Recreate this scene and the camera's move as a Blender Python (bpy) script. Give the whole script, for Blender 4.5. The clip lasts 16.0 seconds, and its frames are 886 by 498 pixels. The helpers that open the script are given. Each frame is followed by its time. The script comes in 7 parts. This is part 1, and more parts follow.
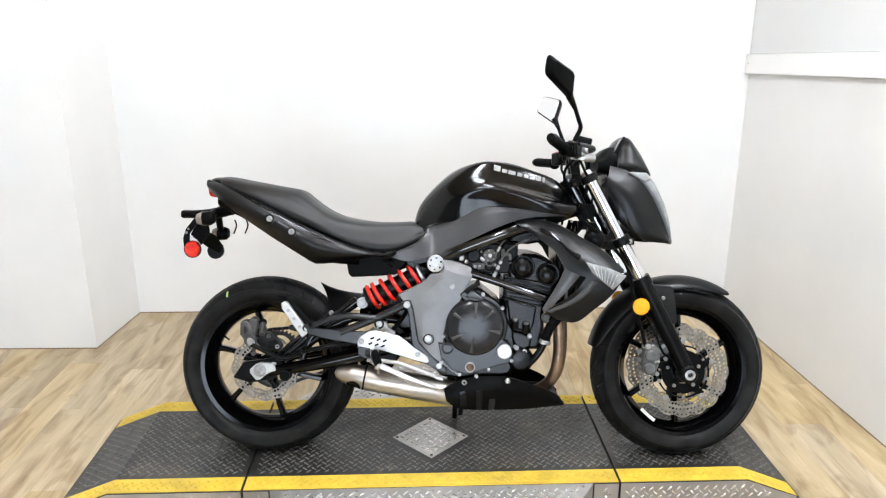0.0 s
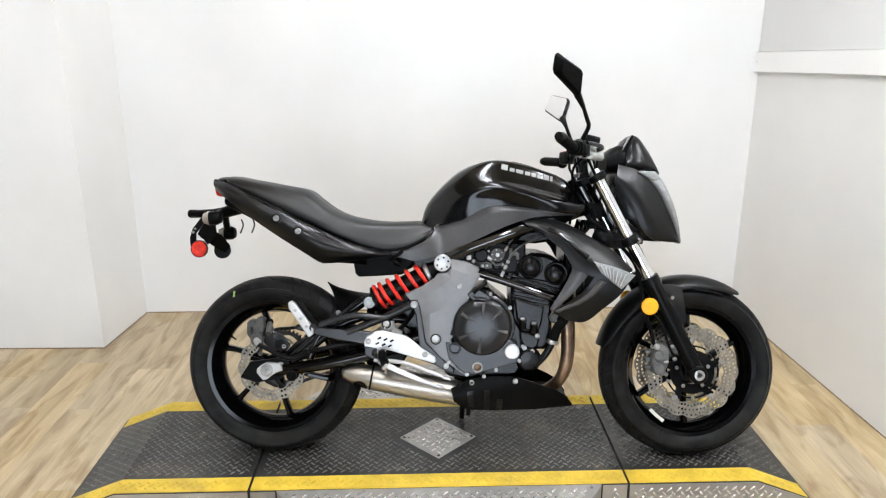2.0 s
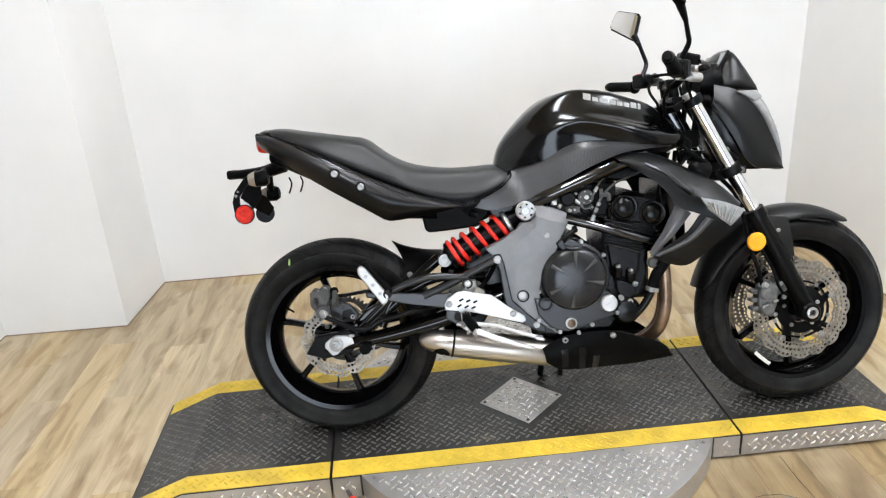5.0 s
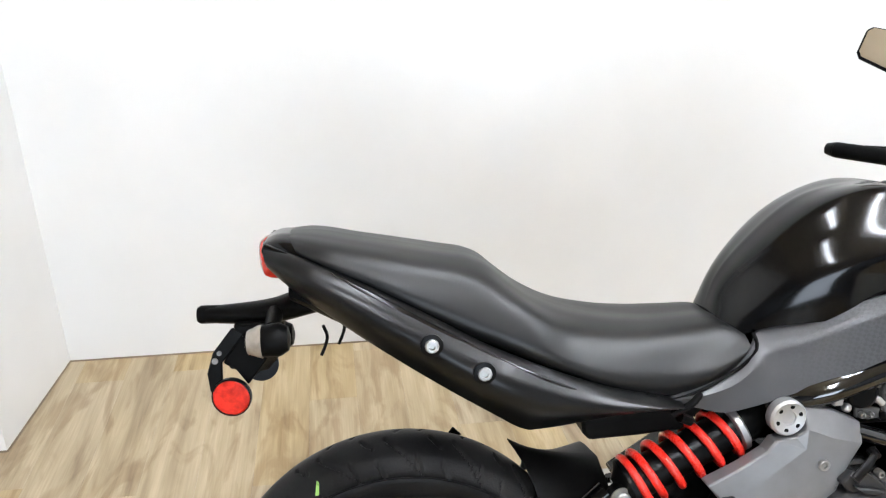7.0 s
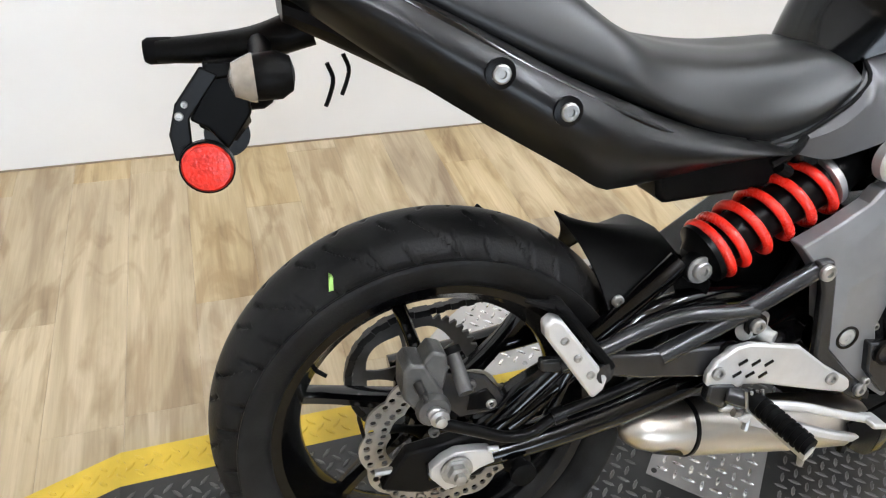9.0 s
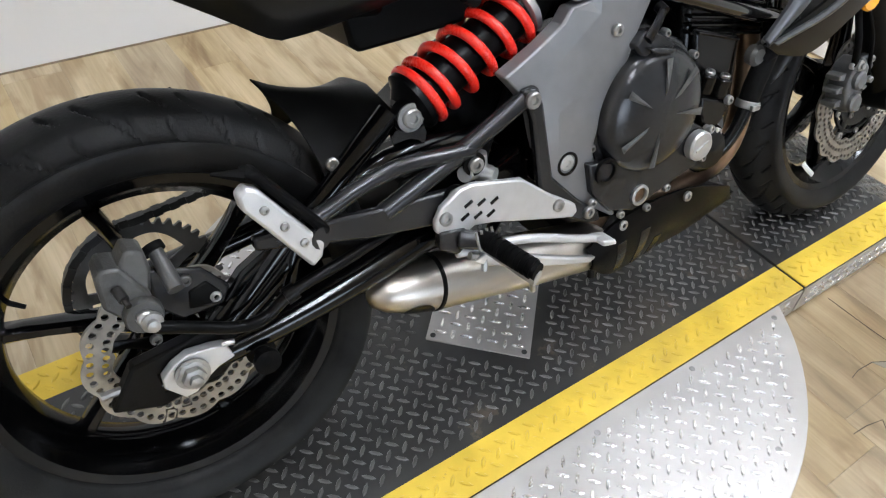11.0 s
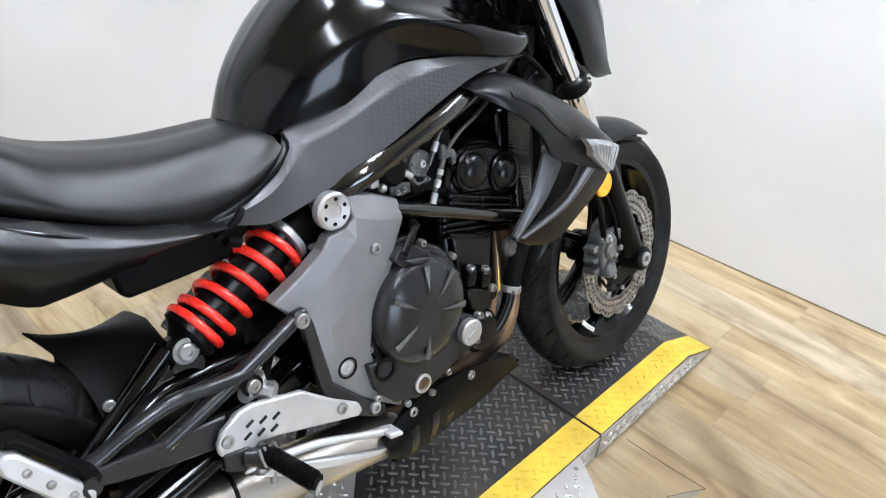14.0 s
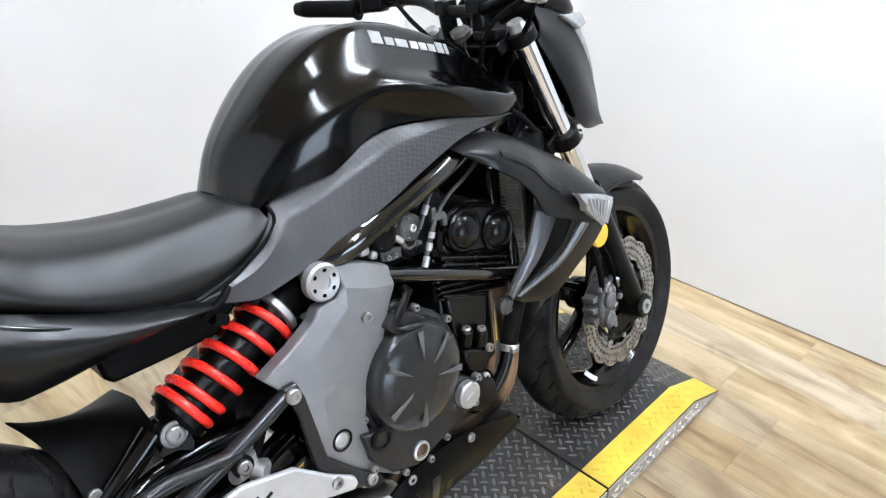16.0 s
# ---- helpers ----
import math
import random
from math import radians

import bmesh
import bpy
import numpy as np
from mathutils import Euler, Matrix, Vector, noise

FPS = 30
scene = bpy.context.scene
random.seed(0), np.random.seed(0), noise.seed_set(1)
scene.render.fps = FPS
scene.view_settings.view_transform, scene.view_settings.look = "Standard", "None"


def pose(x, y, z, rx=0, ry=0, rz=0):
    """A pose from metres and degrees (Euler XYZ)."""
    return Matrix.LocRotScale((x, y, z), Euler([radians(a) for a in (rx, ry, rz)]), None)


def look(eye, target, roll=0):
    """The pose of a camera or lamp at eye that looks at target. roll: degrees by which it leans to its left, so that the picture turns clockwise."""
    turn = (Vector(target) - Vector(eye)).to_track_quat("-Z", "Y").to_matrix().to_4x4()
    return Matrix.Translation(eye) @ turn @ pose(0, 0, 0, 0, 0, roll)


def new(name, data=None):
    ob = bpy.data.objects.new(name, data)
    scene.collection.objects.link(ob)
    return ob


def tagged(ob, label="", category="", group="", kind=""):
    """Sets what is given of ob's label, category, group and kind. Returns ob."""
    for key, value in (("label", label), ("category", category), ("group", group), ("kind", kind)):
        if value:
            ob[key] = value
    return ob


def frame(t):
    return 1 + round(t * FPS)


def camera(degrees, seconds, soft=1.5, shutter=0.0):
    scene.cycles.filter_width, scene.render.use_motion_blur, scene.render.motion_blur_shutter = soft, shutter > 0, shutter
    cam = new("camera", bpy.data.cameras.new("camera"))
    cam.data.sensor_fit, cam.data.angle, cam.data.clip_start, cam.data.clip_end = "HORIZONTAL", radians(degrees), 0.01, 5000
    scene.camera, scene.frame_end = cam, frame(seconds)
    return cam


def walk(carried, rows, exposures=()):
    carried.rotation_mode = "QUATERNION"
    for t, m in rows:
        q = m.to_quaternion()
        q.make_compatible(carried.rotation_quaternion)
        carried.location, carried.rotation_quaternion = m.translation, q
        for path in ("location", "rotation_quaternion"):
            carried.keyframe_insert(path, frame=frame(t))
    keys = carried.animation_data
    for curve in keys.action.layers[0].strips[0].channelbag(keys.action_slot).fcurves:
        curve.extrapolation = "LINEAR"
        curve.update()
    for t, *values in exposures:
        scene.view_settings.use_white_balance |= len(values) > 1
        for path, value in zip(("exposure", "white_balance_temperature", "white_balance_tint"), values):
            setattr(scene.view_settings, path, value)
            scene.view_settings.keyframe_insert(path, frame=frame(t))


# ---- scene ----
cam = camera(61.9, 16.0, 1.2)
PATH = [
    (0, (-0.065, -2.318, 1.523), (-0.095, -0.405, 0.939), 0.1),
    (0.5, (-0.065, -2.316, 1.52), (-0.112, -0.404, 0.934), 0.1),
    (1, (-0.068, -2.316, 1.52), (-0.121, -0.402, 0.942), 0.1),
    (1.5, (-0.067, -2.311, 1.516), (-0.118, -0.397, 0.939), -0.1),
    (2, (-0.067, -2.307, 1.518), (-0.115, -0.395, 0.934), -0.1),
    (2.5, (-0.067, -2.306, 1.517), (-0.107, -0.394, 0.934), -0.3),
    (3, (-0.066, -2.304, 1.526), (-0.1, -0.39, 0.946), 0.0),
    (3.5, (-0.062, -2.277, 1.518), (-0.097, -0.374, 0.905), 0.8),
    (4, (-0.098, -2.245, 1.513), (-0.368, -0.392, 0.812), 2.1),
    (4.2, (-0.133, -2.239, 1.501), (-0.347, -0.379, 0.798), 0.4),
    (6.3, (-0.706, -1.284, 1.479), (-0.484, 0.526, 0.648), -0.5),
    (6.5, (-0.700, -1.152, 1.475), (-0.476, 0.695, 0.730), 0.3),
    (7, (-0.747, -0.871, 1.465), (-0.537, 0.942, 0.613), 1.1),
    (7.5, (-0.852, -0.692, 1.456), (-0.543, 1.107, 0.638), -0.6),
    (8, (-0.873, -0.622, 1.412), (-0.377, 1.094, 0.503), 3.7),
    (8.5, (-0.892, -0.611, 1.316), (-0.397, 0.987, 0.225), 3.3),
    (8.7, (-0.905, -0.628, 1.276), (-0.434, 0.931, 0.117), 3.7),
    (10.8, (-0.807, -0.697, 1.143), (-0.076, 0.537, -0.252), 5.7),
    (11, (-0.767, -0.703, 1.155), (0.071, 0.483, -0.221), 5.4),
    (11.5, (-0.694, -0.727, 1.214), (0.423, 0.337, -0.058), 7.5),
    (12, (-0.672, -0.745, 1.25), (0.507, 0.301, 0.019), 6.7),
    (12.5, (-0.672, -0.751, 1.298), (0.537, 0.371, 0.166), 5.8),
    (13, (-0.683, -0.767, 1.301), (0.526, 0.386, 0.202), 6.5),
    (13.5, (-0.685, -0.781, 1.305), (0.542, 0.382, 0.235), 6.2),
    (14, (-0.683, -0.79, 1.303), (0.551, 0.382, 0.252), 6.1),
    (14.5, (-0.671, -0.793, 1.308), (0.576, 0.384, 0.279), 4.8),
    (15, (-0.673, -0.79, 1.308), (0.583, 0.362, 0.261), 5.5),
    (15.5, (-0.675, -0.792, 1.317), (0.585, 0.39, 0.309), 4.6),
    (16, (-0.641, -0.769, 1.34), (0.609, 0.445, 0.358), 3.9),
]
EXPOSURES = [(0, -0.06, 6650, 10), (1, -0.14, 6700, 10), (3, -0.29, 6750, 10), (4.2, -0.24, 6750, 10), (6.5, -0.03, 6600, 10), (7.5, 0.05, 6600, 10), (8.5, 0.08, 6600, 10), (10.8, -0.27, 6450, 10), (12, -0.18, 6330, 10), (14, 0.0, 6250, 10), (16, 0.1, 6200, 10)]
walk(cam, [(t, look(eye, target, roll)) for t, eye, target, roll in PATH], EXPOSURES)

# ---- settings of the lamps: brightness of a tube, and where the fittings hang ----
LIGHT = 117.0
LIGHTS = [(-0.5, -1.6, 1.6, 0), (1.25, -0.9, 2.0, 0), (-0.1, 0.2, 0.9, 0)]

from mathutils.bvhtree import BVHTree
from mathutils.geometry import delaunay_2d_cdt

# ---- light ----
FLOOR = 0.02
world = bpy.data.worlds.new("room_air")
scene.world = world
world.use_nodes = True
world.node_tree.nodes["Background"].inputs[0].default_value = (0.92, 0.95, 1.0, 1)
world.node_tree.nodes["Background"].inputs[1].default_value = 0.0


# ---- materials ----
def material(name, colour, rough=0.5, metal=0.0, var=0.15, scale=8.0, bump=0.0, bump_scale=200.0, coat=0.0,
             rough_var=0.08, stretch=(1, 1, 1), ior=1.45, tint=None, trans=0.0, rand=0.0, spec=0.5):
    """A paint, plastic or metal: two scales of mottling in colour and gloss, and fine relief."""
    m = bpy.data.materials.new(name)
    m.use_nodes = True
    nt = m.node_tree
    b = nt.nodes["Principled BSDF"]
    tc = nt.nodes.new("ShaderNodeTexCoord")
    mp = nt.nodes.new("ShaderNodeMapping")
    mp.inputs["Scale"].default_value = stretch
    nt.links.new(tc.outputs["Object"], mp.inputs[0])
    big = nt.nodes.new("ShaderNodeTexNoise")
    big.inputs["Scale"].default_value, big.inputs["Detail"].default_value = scale, 6
    fine = nt.nodes.new("ShaderNodeTexNoise")
    fine.inputs["Scale"].default_value, fine.inputs["Detail"].default_value = bump_scale, 3
    nt.links.new(mp.outputs[0], big.inputs[0])
    nt.links.new(mp.outputs[0], fine.inputs[0])
    ramp = nt.nodes.new("ShaderNodeValToRGB")
    c2 = tint or [min(1.0, c * (1 + var)) for c in colour]
    c1 = [c * (1 - var) for c in colour]
    ramp.color_ramp.elements[0].color, ramp.color_ramp.elements[1].color = (*c1, 1), (*c2, 1)
    ramp.color_ramp.elements[0].position, ramp.color_ramp.elements[1].position = 0.3, 0.7
    nt.links.new(big.outputs["Fac"], ramp.inputs[0])
    out = ramp.outputs[0]
    if rand:
        info = nt.nodes.new("ShaderNodeObjectInfo")
        hsv = nt.nodes.new("ShaderNodeHueSaturation")
        mr = nt.nodes.new("ShaderNodeMapRange")
        mr.inputs["To Min"].default_value, mr.inputs["To Max"].default_value = 1 - rand, 1 + rand
        nt.links.new(info.outputs["Random"], mr.inputs["Value"])
        nt.links.new(mr.outputs[0], hsv.inputs["Value"])
        nt.links.new(out, hsv.inputs["Color"])
        out = hsv.outputs[0]
    nt.links.new(out, b.inputs["Base Color"])
    rr = nt.nodes.new("ShaderNodeMapRange")
    rr.inputs["To Min"].default_value, rr.inputs["To Max"].default_value = max(0.02, rough - rough_var), min(1, rough + rough_var)
    mix = nt.nodes.new("ShaderNodeMath")
    mix.operation = "MULTIPLY_ADD"
    mix.inputs[1].default_value = 0.5
    half = nt.nodes.new("ShaderNodeMath")
    half.operation = "MULTIPLY"
    half.inputs[1].default_value = 0.5
    nt.links.new(fine.outputs["Fac"], half.inputs[0])
    nt.links.new(big.outputs["Fac"], mix.inputs[0])
    nt.links.new(half.outputs[0], mix.inputs[2])
    nt.links.new(mix.outputs[0], rr.inputs["Value"])
    nt.links.new(rr.outputs[0], b.inputs["Roughness"])
    b.inputs["Metallic"].default_value = metal
    b.inputs["IOR"].default_value = ior
    b.inputs["Specular IOR Level"].default_value = spec
    b.inputs["Coat Weight"].default_value = coat
    b.inputs["Coat Roughness"].default_value = 0.06
    b.inputs["Transmission Weight"].default_value = trans
    if bump:
        bp = nt.nodes.new("ShaderNodeBump")
        bp.inputs["Strength"].default_value, bp.inputs["Distance"].default_value = bump, 0.001
        nt.links.new(fine.outputs["Fac"], bp.inputs["Height"])
        nt.links.new(bp.outputs[0], b.inputs["Normal"])
    return m


def worn(name, paint, under, rough, amount=0.62, scale=14.0, metal_under=0.0, grime=(0.12, 0.09, 0.06), spec=0.3):
    """Paint worn through to what lies beneath in patches, with brown grime."""
    m = material(name, paint, rough, 0, 0.18, 9, 0.25, 160, spec=spec)
    nt = m.node_tree
    b = nt.nodes["Principled BSDF"]
    base = b.inputs["Base Color"].links[0].from_socket
    tc = [n for n in nt.nodes if n.type == "TEX_COORD"][0]
    wear = nt.nodes.new("ShaderNodeTexNoise")
    wear.inputs["Scale"].default_value, wear.inputs["Detail"].default_value, wear.inputs["Roughness"].default_value = scale, 9, 0.72
    nt.links.new(tc.outputs["Object"], wear.inputs[0])
    cut = nt.nodes.new("ShaderNodeValToRGB")
    cut.color_ramp.elements[0].position, cut.color_ramp.elements[1].position = amount, amount + 0.05
    nt.links.new(wear.outputs["Fac"], cut.inputs[0])
    mx = nt.nodes.new("ShaderNodeMixRGB")
    mx.inputs[2].default_value = (*under, 1)
    nt.links.new(cut.outputs[0], mx.inputs[0])
    nt.links.new(base, mx.inputs[1])
    dirt = nt.nodes.new("ShaderNodeTexNoise")
    dirt.inputs["Scale"].default_value, dirt.inputs["Detail"].default_value = 5.0, 8
    nt.links.new(tc.outputs["Object"], dirt.inputs[0])
    cut2 = nt.nodes.new("ShaderNodeValToRGB")
    cut2.color_ramp.elements[0].position, cut2.color_ramp.elements[1].position = 0.56, 0.78
    nt.links.new(dirt.outputs["Fac"], cut2.inputs[0])
    fac = nt.nodes.new("ShaderNodeMath")
    fac.operation = "MULTIPLY"
    fac.inputs[1].default_value = 0.4
    nt.links.new(cut2.outputs[0], fac.inputs[0])
    mx2 = nt.nodes.new("ShaderNodeMixRGB")
    mx2.inputs[2].default_value = (*grime, 1)
    nt.links.new(fac.outputs[0], mx2.inputs[0])
    nt.links.new(mx.outputs[0], mx2.inputs[1])
    nt.links.new(mx2.outputs[0], b.inputs["Base Color"])
    if metal_under:
        k = nt.nodes.new("ShaderNodeMath")
        k.operation = "MULTIPLY"
        k.inputs[1].default_value = metal_under
        nt.links.new(cut.outputs[0], k.inputs[0])
        nt.links.new(k.outputs[0], b.inputs["Metallic"])
    return m


def plank_material():
    m = bpy.data.materials.new("oak_vinyl_plank")
    m.use_nodes = True
    nt = m.node_tree
    b = nt.nodes["Principled BSDF"]
    tc = nt.nodes.new("ShaderNodeTexCoord")
    info = nt.nodes.new("ShaderNodeObjectInfo")
    off = nt.nodes.new("ShaderNodeVectorMath")
    off.operation = "SCALE"
    off.inputs[0].default_value = (31.0, 17.0, 9.0)
    nt.links.new(info.outputs["Random"], off.inputs["Scale"])
    add = nt.nodes.new("ShaderNodeVectorMath")
    nt.links.new(tc.outputs["Object"], add.inputs[0])
    nt.links.new(off.outputs[0], add.inputs[1])
    mp = nt.nodes.new("ShaderNodeMapping")
    mp.inputs["Scale"].default_value = (9.0, 1.1, 1.0)
    nt.links.new(add.outputs[0], mp.inputs[0])
    cloud = nt.nodes.new("ShaderNodeTexNoise")
    cloud.inputs["Scale"].default_value, cloud.inputs["Detail"].default_value, cloud.inputs["Distortion"].default_value = 1.6, 5, 0.8
    nt.links.new(mp.outputs[0], cloud.inputs[0])
    mp2 = nt.nodes.new("ShaderNodeMapping")
    mp2.inputs["Scale"].default_value = (90.0, 3.0, 1.0)
    nt.links.new(add.outputs[0], mp2.inputs[0])
    grain = nt.nodes.new("ShaderNodeTexNoise")
    grain.inputs["Scale"].default_value, grain.inputs["Detail"].default_value = 2.0, 7
    nt.links.new(mp2.outputs[0], grain.inputs[0])
    r1 = nt.nodes.new("ShaderNodeValToRGB")
    e = r1.color_ramp.elements
    e[0].position, e[0].color = 0.24, (0.265, 0.190, 0.106, 1)
    e[1].position, e[1].color = 0.70, (0.56, 0.455, 0.295, 1)
    mid = e.new(0.45)
    mid.color = (0.435, 0.338, 0.200, 1)
    nt.links.new(cloud.outputs["Fac"], r1.inputs[0])
    r2 = nt.nodes.new("ShaderNodeValToRGB")
    r2.color_ramp.elements[0].position, r2.color_ramp.elements[0].color = 0.3, (0.72, 0.70, 0.67, 1)
    r2.color_ramp.elements[1].position, r2.color_ramp.elements[1].color = 0.62, (1, 1, 1, 1)
    nt.links.new(grain.outputs["Fac"], r2.inputs[0])
    mul = nt.nodes.new("ShaderNodeMixRGB")
    mul.blend_type = "MULTIPLY"
    mul.inputs[0].default_value = 0.5
    nt.links.new(r1.outputs[0], mul.inputs[1])
    nt.links.new(r2.outputs[0], mul.inputs[2])
    hsv = nt.nodes.new("ShaderNodeHueSaturation")
    mr = nt.nodes.new("ShaderNodeMapRange")
    mr.inputs["To Min"].default_value, mr.inputs["To Max"].default_value = 0.94, 1.07
    nt.links.new(info.outputs["Random"], mr.inputs["Value"])
    nt.links.new(mr.outputs[0], hsv.inputs["Value"])
    wn = nt.nodes.new("ShaderNodeTexWhiteNoise")
    wn.noise_dimensions = "1D"
    nt.links.new(info.outputs["Random"], wn.inputs["W"])
    mr2 = nt.nodes.new("ShaderNodeMapRange")
    mr2.inputs["To Min"].default_value, mr2.inputs["To Max"].default_value = 0.85, 1.15
    nt.links.new(wn.outputs["Value"], mr2.inputs["Value"])
    nt.links.new(mr2.outputs[0], hsv.inputs["Saturation"])
    geo = nt.nodes.new("ShaderNodeNewGeometry")
    blot = nt.nodes.new("ShaderNodeTexNoise")
    blot.inputs["Scale"].default_value, blot.inputs["Detail"].default_value, blot.inputs["Distortion"].default_value = 5.0, 8, 1.6
    long_ways = nt.nodes.new("ShaderNodeMapping")
    long_ways.inputs["Scale"].default_value = (2.2, 0.55, 1.0)
    nt.links.new(geo.outputs["Position"], long_ways.inputs[0])
    nt.links.new(long_ways.outputs[0], blot.inputs[0])
    r3 = nt.nodes.new("ShaderNodeValToRGB")
    r3.color_ramp.elements[0].position, r3.color_ramp.elements[0].color = 0.37, (0.60, 0.51, 0.41, 1)
    r3.color_ramp.elements[1].position, r3.color_ramp.elements[1].color = 0.50, (1, 1, 1, 1)
    nt.links.new(blot.outputs["Fac"], r3.inputs[0])
    stain = nt.nodes.new("ShaderNodeMixRGB")
    stain.blend_type = "MULTIPLY"
    stain.inputs[0].default_value = 0.62
    nt.links.new(mul.outputs[0], stain.inputs[1])
    nt.links.new(r3.outputs[0], stain.inputs[2])
    # a curved tyre mark on the floor beside the lift
    ring = nt.nodes.new("ShaderNodeVectorMath")
    ring.operation = "DISTANCE"
    ring.inputs[1].default_value = (0.121, -0.129, FLOOR)
    nt.links.new(geo.outputs["Position"], ring.inputs[0])
    off_ring = nt.nodes.new("ShaderNodeMath")
    off_ring.operation = "SUBTRACT"
    off_ring.inputs[1].default_value = 0.683
    nt.links.new(ring.outputs["Value"], off_ring.inputs[0])
    how_far = nt.nodes.new("ShaderNodeMath")
    how_far.operation = "ABSOLUTE"
    nt.links.new(off_ring.outputs[0], how_far.inputs[0])
    band = nt.nodes.new("ShaderNodeMapRange")
    for socket, value in (("From Min", 0.014), ("From Max", 0.052), ("To Min", 1.0), ("To Max", 0.0)):
        band.inputs[socket].default_value = value
    nt.links.new(how_far.outputs[0], band.inputs["Value"])
    place = nt.nodes.new("ShaderNodeSeparateXYZ")
    nt.links.new(geo.outputs["Position"], place.inputs[0])
    reach = nt.nodes.new("ShaderNodeMapRange")
    for socket, value in (("From Min", -0.16), ("From Max", -0.36), ("To Min", 0.0), ("To Max", 1.0)):
        reach.inputs[socket].default_value = value
    nt.links.new(place.outputs["Y"], reach.inputs["Value"])
    only_x = nt.nodes.new("ShaderNodeMapRange")
    for socket, value in (("From Min", 0.20), ("From Max", 0.42), ("To Min", 0.0), ("To Max", 1.0)):
        only_x.inputs[socket].default_value = value
    nt.links.new(place.outputs["X"], only_x.inputs["Value"])
    both = nt.nodes.new("ShaderNodeMath")
    both.operation = "MULTIPLY"
    nt.links.new(band.outputs[0], both.inputs[0])
    nt.links.new(reach.outputs[0], both.inputs[1])
    mark = nt.nodes.new("ShaderNodeMath")
    mark.operation = "MULTIPLY"
    nt.links.new(both.outputs[0], mark.inputs[0])
    nt.links.new(only_x.outputs[0], mark.inputs[1])
    scuff = nt.nodes.new("ShaderNodeMixRGB")
    scuff.blend_type = "MULTIPLY"
    scuff.inputs[2].default_value = (0.60, 0.53, 0.44, 1)
    nt.links.new(mark.outputs[0], scuff.inputs[0])
    nt.links.new(stain.outputs[0], scuff.inputs[1])
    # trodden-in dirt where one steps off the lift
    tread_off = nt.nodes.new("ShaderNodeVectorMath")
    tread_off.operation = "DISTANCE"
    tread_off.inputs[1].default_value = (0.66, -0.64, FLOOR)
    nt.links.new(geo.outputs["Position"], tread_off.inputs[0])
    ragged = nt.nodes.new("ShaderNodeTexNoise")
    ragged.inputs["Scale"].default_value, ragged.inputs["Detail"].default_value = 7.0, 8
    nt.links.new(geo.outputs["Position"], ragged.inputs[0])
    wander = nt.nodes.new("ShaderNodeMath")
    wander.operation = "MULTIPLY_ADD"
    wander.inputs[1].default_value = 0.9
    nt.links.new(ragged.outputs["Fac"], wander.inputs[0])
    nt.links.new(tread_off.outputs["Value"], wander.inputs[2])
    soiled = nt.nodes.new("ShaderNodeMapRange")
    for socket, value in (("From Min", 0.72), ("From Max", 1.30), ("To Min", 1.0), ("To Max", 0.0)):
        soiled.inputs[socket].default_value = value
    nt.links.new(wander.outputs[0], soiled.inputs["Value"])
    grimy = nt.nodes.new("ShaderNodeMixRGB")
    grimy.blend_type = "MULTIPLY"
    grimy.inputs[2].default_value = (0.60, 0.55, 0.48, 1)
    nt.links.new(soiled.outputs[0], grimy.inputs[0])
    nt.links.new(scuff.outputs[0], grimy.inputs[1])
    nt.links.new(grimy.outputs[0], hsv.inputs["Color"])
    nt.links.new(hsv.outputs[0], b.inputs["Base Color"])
    b.inputs["Roughness"].default_value = 0.42
    bp = nt.nodes.new("ShaderNodeBump")
    bp.inputs["Strength"].default_value, bp.inputs["Distance"].default_value = 0.25, 0.0008
    nt.links.new(grain.outputs["Fac"], bp.inputs["Height"])
    nt.links.new(bp.outputs[0], b.inputs["Normal"])
    return m


def glow(name, colour, strength):
    m = bpy.data.materials.new(name)
    m.use_nodes = True
    b = m.node_tree.nodes["Principled BSDF"]
    b.inputs["Base Color"].default_value = (0.9, 0.9, 0.9, 1)
    b.inputs["Emission Color"].default_value = (*colour, 1)
    b.inputs["Emission Strength"].default_value = strength
    return m


